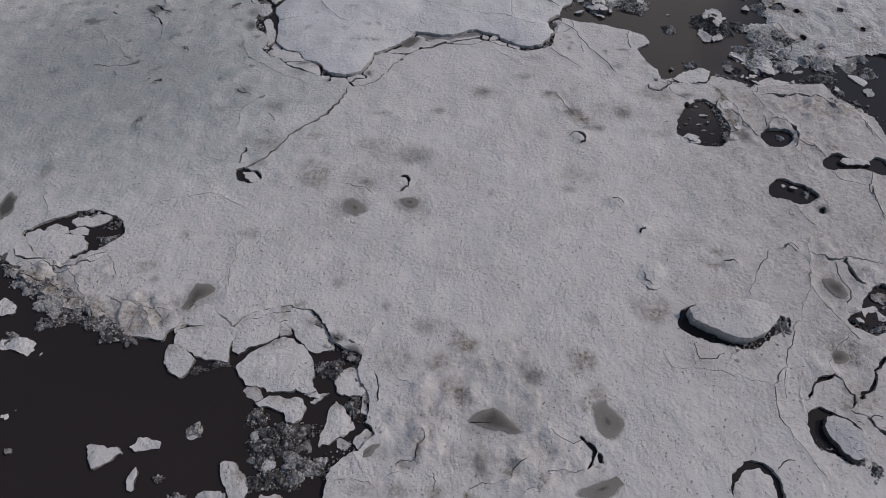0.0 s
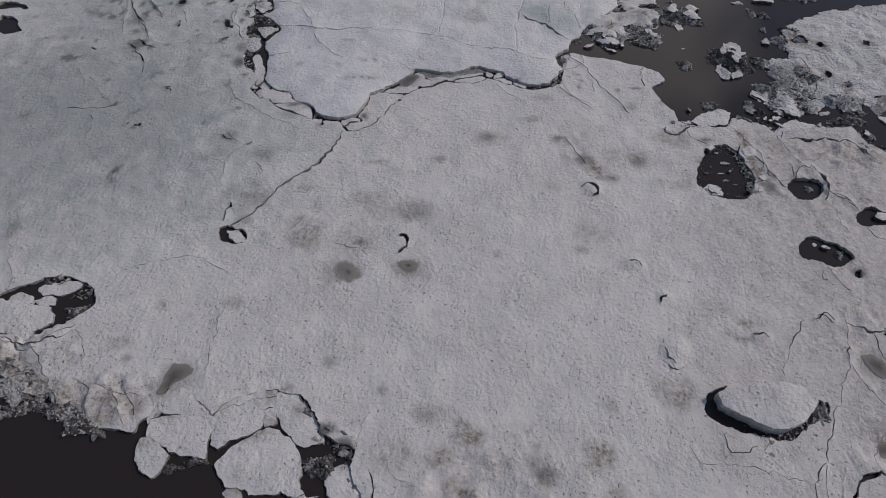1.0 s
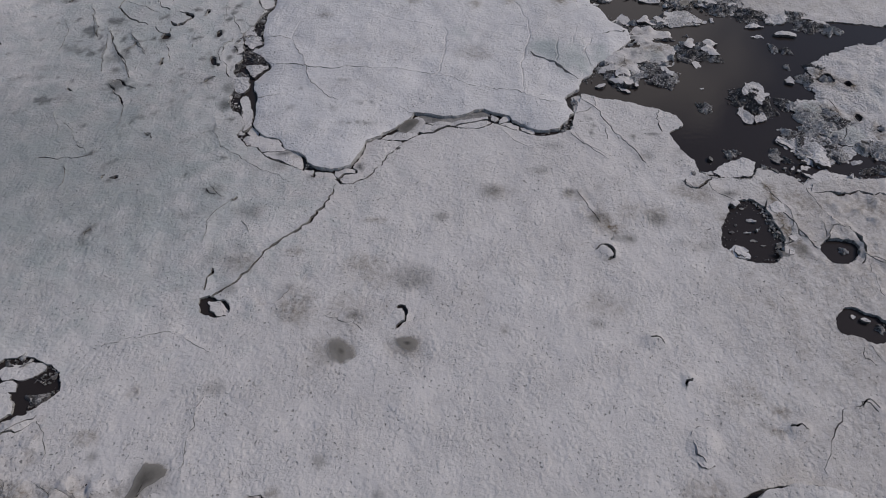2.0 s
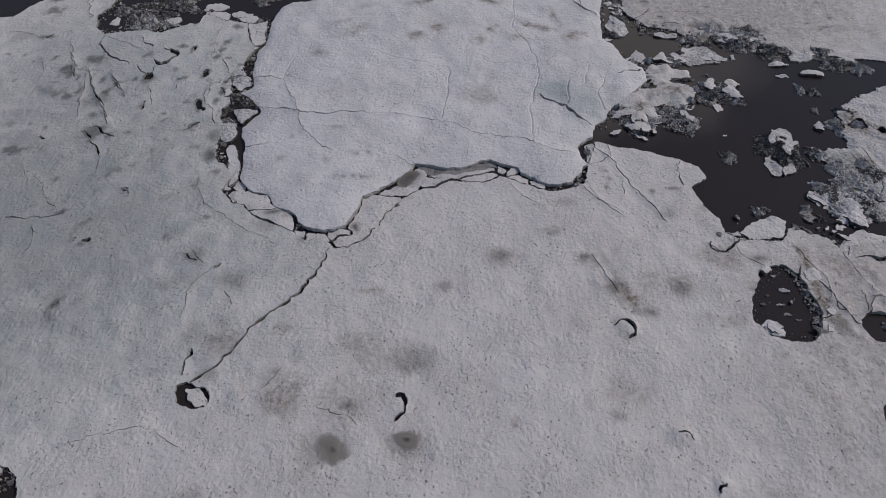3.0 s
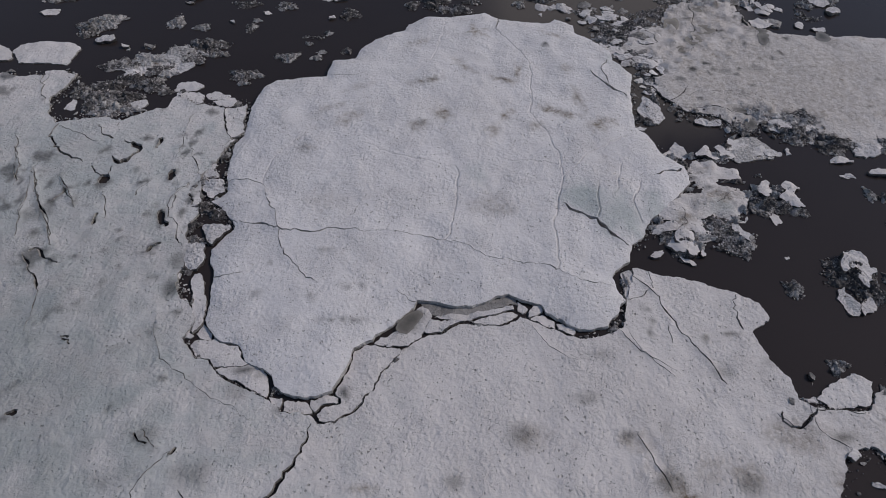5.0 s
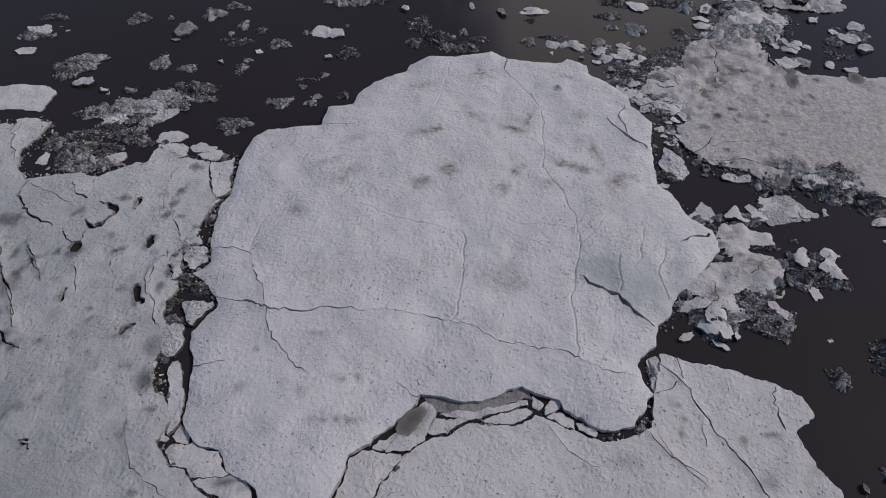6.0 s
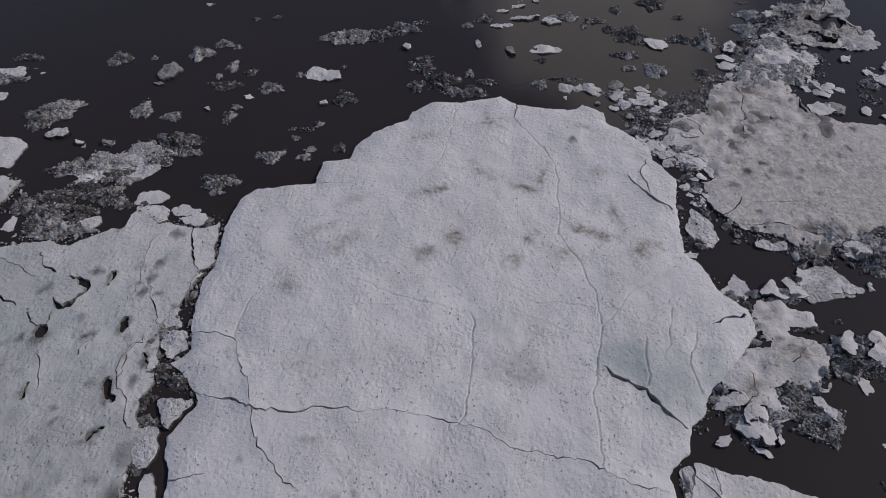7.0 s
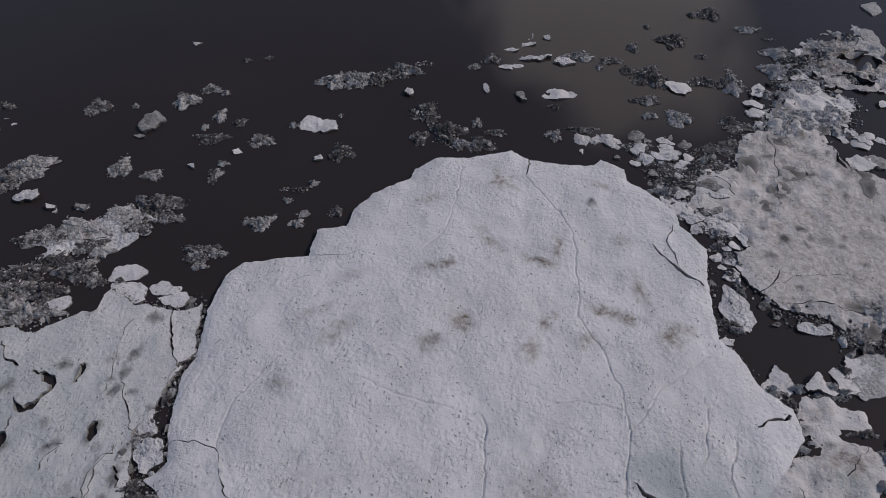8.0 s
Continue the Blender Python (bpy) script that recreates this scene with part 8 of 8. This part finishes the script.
scatter([(17.88, 94.12, 2.22, 1.72, "s"), (16.93, 90.13, 2.11, 1.84, "r"), (14.71, 90.45, 1.38, 0.71, "r"), (20.26, 94.91, 2.43, 1.28, "d"),
    (15.14, 99.73, 1.03, 1.41, "d"), (19.00, 100.93, 2.50, 2.01, "d"), (17.12, 103.07, 0.53, 0.57, "d"), (19.81, 98.95, 0.82, 0.70, "s"),
    (20.97, 98.55, 1.12, 0.70, "d"), (23.58, 105.37, 1.97, 2.03, "d"), (21.89, 105.15, 0.87, 0.80, "d"), (26.32, 102.77, 2.14, 0.97, "r"),
    (27.95, 101.25, 1.05, 0.38, "f"), (22.82, 94.56, 1.46, 2.09, "r"), (24.64, 93.46, 1.92, 1.58, "r"), (21.76, 94.55, 1.46, 1.28, "d")], "floating ice on the open water")
scatter([(6.65, 88.00, 1.15, 1.18, "r"), (8.96, 88.69, 2.24, 0.67, "d"), (8.79, 87.51, 1.41, 1.30, "s"), (9.92, 87.65, 1.33, 1.05, "s"),
    (11.36, 87.09, 2.11, 1.17, "s"), (8.99, 85.88, 1.12, 0.87, "s"), (12.98, 86.41, 1.40, 1.28, "s"), (15.40, 87.46, 1.33, 0.93, "s"),
    (15.01, 85.75, 2.17, 1.26, "s"), (17.26, 86.09, 1.74, 0.90, "f"), (15.40, 84.67, 1.71, 0.62, "f"), (20.96, 89.84, 1.37, 1.14, "d"),
    (23.59, 90.91, 1.86, 1.18, "s"), (23.60, 89.53, 1.37, 0.72, "s"), (31.06, 87.76, 1.53, 1.28, "s"), (29.93, 88.27, 1.08, 1.00, "r"),
    (26.20, 93.10, 1.24, 1.10, "r")], "floating ice on the open water")
for ring in (
    [(30.50, 93.34), (31.38, 93.73), (31.54, 92.62), (31.95, 91.90), (31.51, 90.97), (30.81, 91.17), (30.48, 92.10)], [(28.97, 88.88), (29.81, 89.29), (29.77, 88.10), (29.68, 87.32), (29.01, 87.31), (28.80, 87.89)], [(30.05, 87.91), (30.73, 88.24), (31.15, 87.14), (30.74, 86.70), (29.88, 87.07)], [(28.86, 85.68), (29.59, 86.06), (30.25, 85.57), (30.21, 84.48), (29.03, 84.23), (28.69, 84.65)],
    [(30.47, 85.57), (31.14, 85.83), (30.76, 84.67), (30.21, 84.48)], [(22.89, 92.14), (23.59, 92.59), (24.35, 92.02), (23.97, 91.44), (23.06, 91.64)], [(21.61, 88.01), (22.32, 88.54), (23.42, 88.49), (22.76, 87.82), (21.67, 87.62)], [(25.81, 93.28), (26.61, 93.81), (27.23, 93.52), (26.63, 92.92), (25.92, 92.76)], [(34.15, 92.29), (35.18, 92.59), (34.72, 91.57), (34.01, 91.57)],
    [(29.86, 89.98), (30.38, 89.57), (30.40, 89.17), (29.72, 89.29)], [(23.92, 93.63), (24.83, 94.24), (24.97, 93.64), (24.35, 92.74), (23.78, 92.88)],
):
    slab(ring, -0.03, 0.7, "wrinkled white ice plate among loose brash", group="plates beyond the pooled floe", ragged=0.26, relief=0.12, step=0.24, mats=(SNOW, SILT))
scatter([(27.84, 99.08, 2.26, 1.80, "r"), (26.91, 96.34, 2.19, 2.54, "r"), (28.64, 97.01, 2.51, 3.12, "d"), (22.81, 95.34, 0.78, 3.27, "f"),
    (19.97, 94.76, 2.43, 0.64, "f"), (22.40, 93.95, 1.45, 1.58, "r"), (17.46, 94.34, 2.90, 0.78, "s"), (29.84, 97.85, 2.53, 2.30, "d"),
    (31.68, 98.71, 2.05, 2.18, "d"), (28.39, 96.61, 2.00, 1.37, "s"), (32.41, 95.47, 3.46, 1.36, "d"), (34.88, 95.51, 1.98, 1.38, "d"),
    (30.54, 97.04, 2.01, 1.05, "r"), (35.33, 101.38, 1.59, 1.56, "d"), (25.58, 92.00, 0.94, 0.76, "r"), (29.79, 99.11, 1.23, 0.91, "s"),
    (33.05, 99.59, 1.35, 1.12, "r")], "rubble on the ragged raft", (DIRTY, SILT), True)
scatter([(36.13, 90.28, 1.58, 1.53, "s"), (37.90, 90.75, 1.80, 1.55, "s"), (35.14, 88.54, 1.55, 1.47, "r"), (36.62, 88.99, 1.87, 1.30, "s"),
    (38.11, 89.45, 1.57, 1.70, "r"), (34.17, 87.04, 1.01, 0.89, "d"), (37.42, 87.34, 1.53, 1.27, "s"), (34.87, 86.09, 2.51, 0.87, "f"),
    (33.28, 84.88, 1.09, 1.01, "s"), (35.01, 84.15, 1.47, 0.83, "s"), (31.64, 88.06, 1.23, 0.90, "s"), (32.50, 87.66, 1.22, 0.89, "s"),
    (30.26, 88.45, 1.03, 0.90, "s"), (30.81, 85.23, 1.98, 1.85, "g")], "floating ice by the pooled floe")
scatter([(15.99, 58.47, 1.95, 2.06, "r"), (15.06, 57.95, 1.14, 1.22, "s"), (17.90, 59.54, 1.74, 1.48, "r"), (19.34, 58.04, 1.72, 1.64, "d"),
    (21.93, 54.41, 1.11, 1.15, "d"), (26.14, 55.71, 2.81, 2.60, "d"), (26.85, 55.25, 1.68, 2.38, "r"), (30.40, 57.75, 0.81, 0.84, "s"),
    (26.70, 48.18, 0.83, 0.69, "d"), (33.80, 47.07, 3.10, 1.03, "d"), (38.28, 47.95, 2.09, 1.43, "d"), (36.80, 49.42, 2.12, 1.28, "s")], "ice at the mouth of the channel")

# ---- broken bits along edges ----
fringe(shore_west[16:], 170, 0.4, 0.5, "dark broken bits along the moat's edge")
fringe(shore_moat[:12], 60, 0.15, 0.3, "small broken bits in the narrow moat")
fringe(shore_moat[12:], 90, 0.2, 0.35, "small broken bits in the winding moat")
fringe(shore_near[1:14], 120, 0.4, 0.5, "broken bits along the near shore")
fringe(shore_near[27:36], 200, 0.4, 0.55, "broken bits along the silty near shore", ("silt", "grey", "pale", "pale", "grey"))
fringe(main_openings[4][6:11], 60, 0.25, 0.45, "brown broken bits beside the standing block", ("grey", "silt", "pale"))
fringe(main_openings[5][3:8], 50, 0.3, 0.45, "silty broken bits beside the tilted block")
fringe(main_openings[15][1:6], 70, 0.5, 0.5, "broken bits in the dark opening")
fringe(main_openings[7][3:9], 60, 0.3, 0.4, "slushy bits between the floating plates")
fringe(main_openings[1], 80, 0.5, 0.3, "bits along the rim of a melt hole", ("silt", "silt", "grey"))
fringe(floe_far[23:33], 80, 0.3, 0.5, "broken bits along the great floe's flank")
fringe(floe_far[30:], 60, 0.3, 0.5, "broken bits between floe and raft", ("pale", "grey", "silt"))
fringe(floe_west, 110, 0.3, 0.45, "dark bits in the lead beside the great floe")
fringe(east_floe_rim[26:36], 160, 0.6, 0.6, "silty bits along the floe's ragged edge", ("silt", "silt", "grey", "pale"))
fringe(east_floe_rim[:6], 80, 0.5, 0.5, "white bits off the pooled floe", ("pale", "grey", "silt"))
fringe(east_floe_rim[5:18], 150, 0.6, 0.6, "ragged bits along the pooled floe", ("pale", "grey", "pale", "silt"))
fringe(shore_east[9:22], 120, 0.4, 0.45, "bits along the channel's shore", ("pale", "grey", "silt"))
fringe(shore_west[2:14], 90, 0.4, 0.5, "bits along the far shore", ("silt", "grey", "pale"))
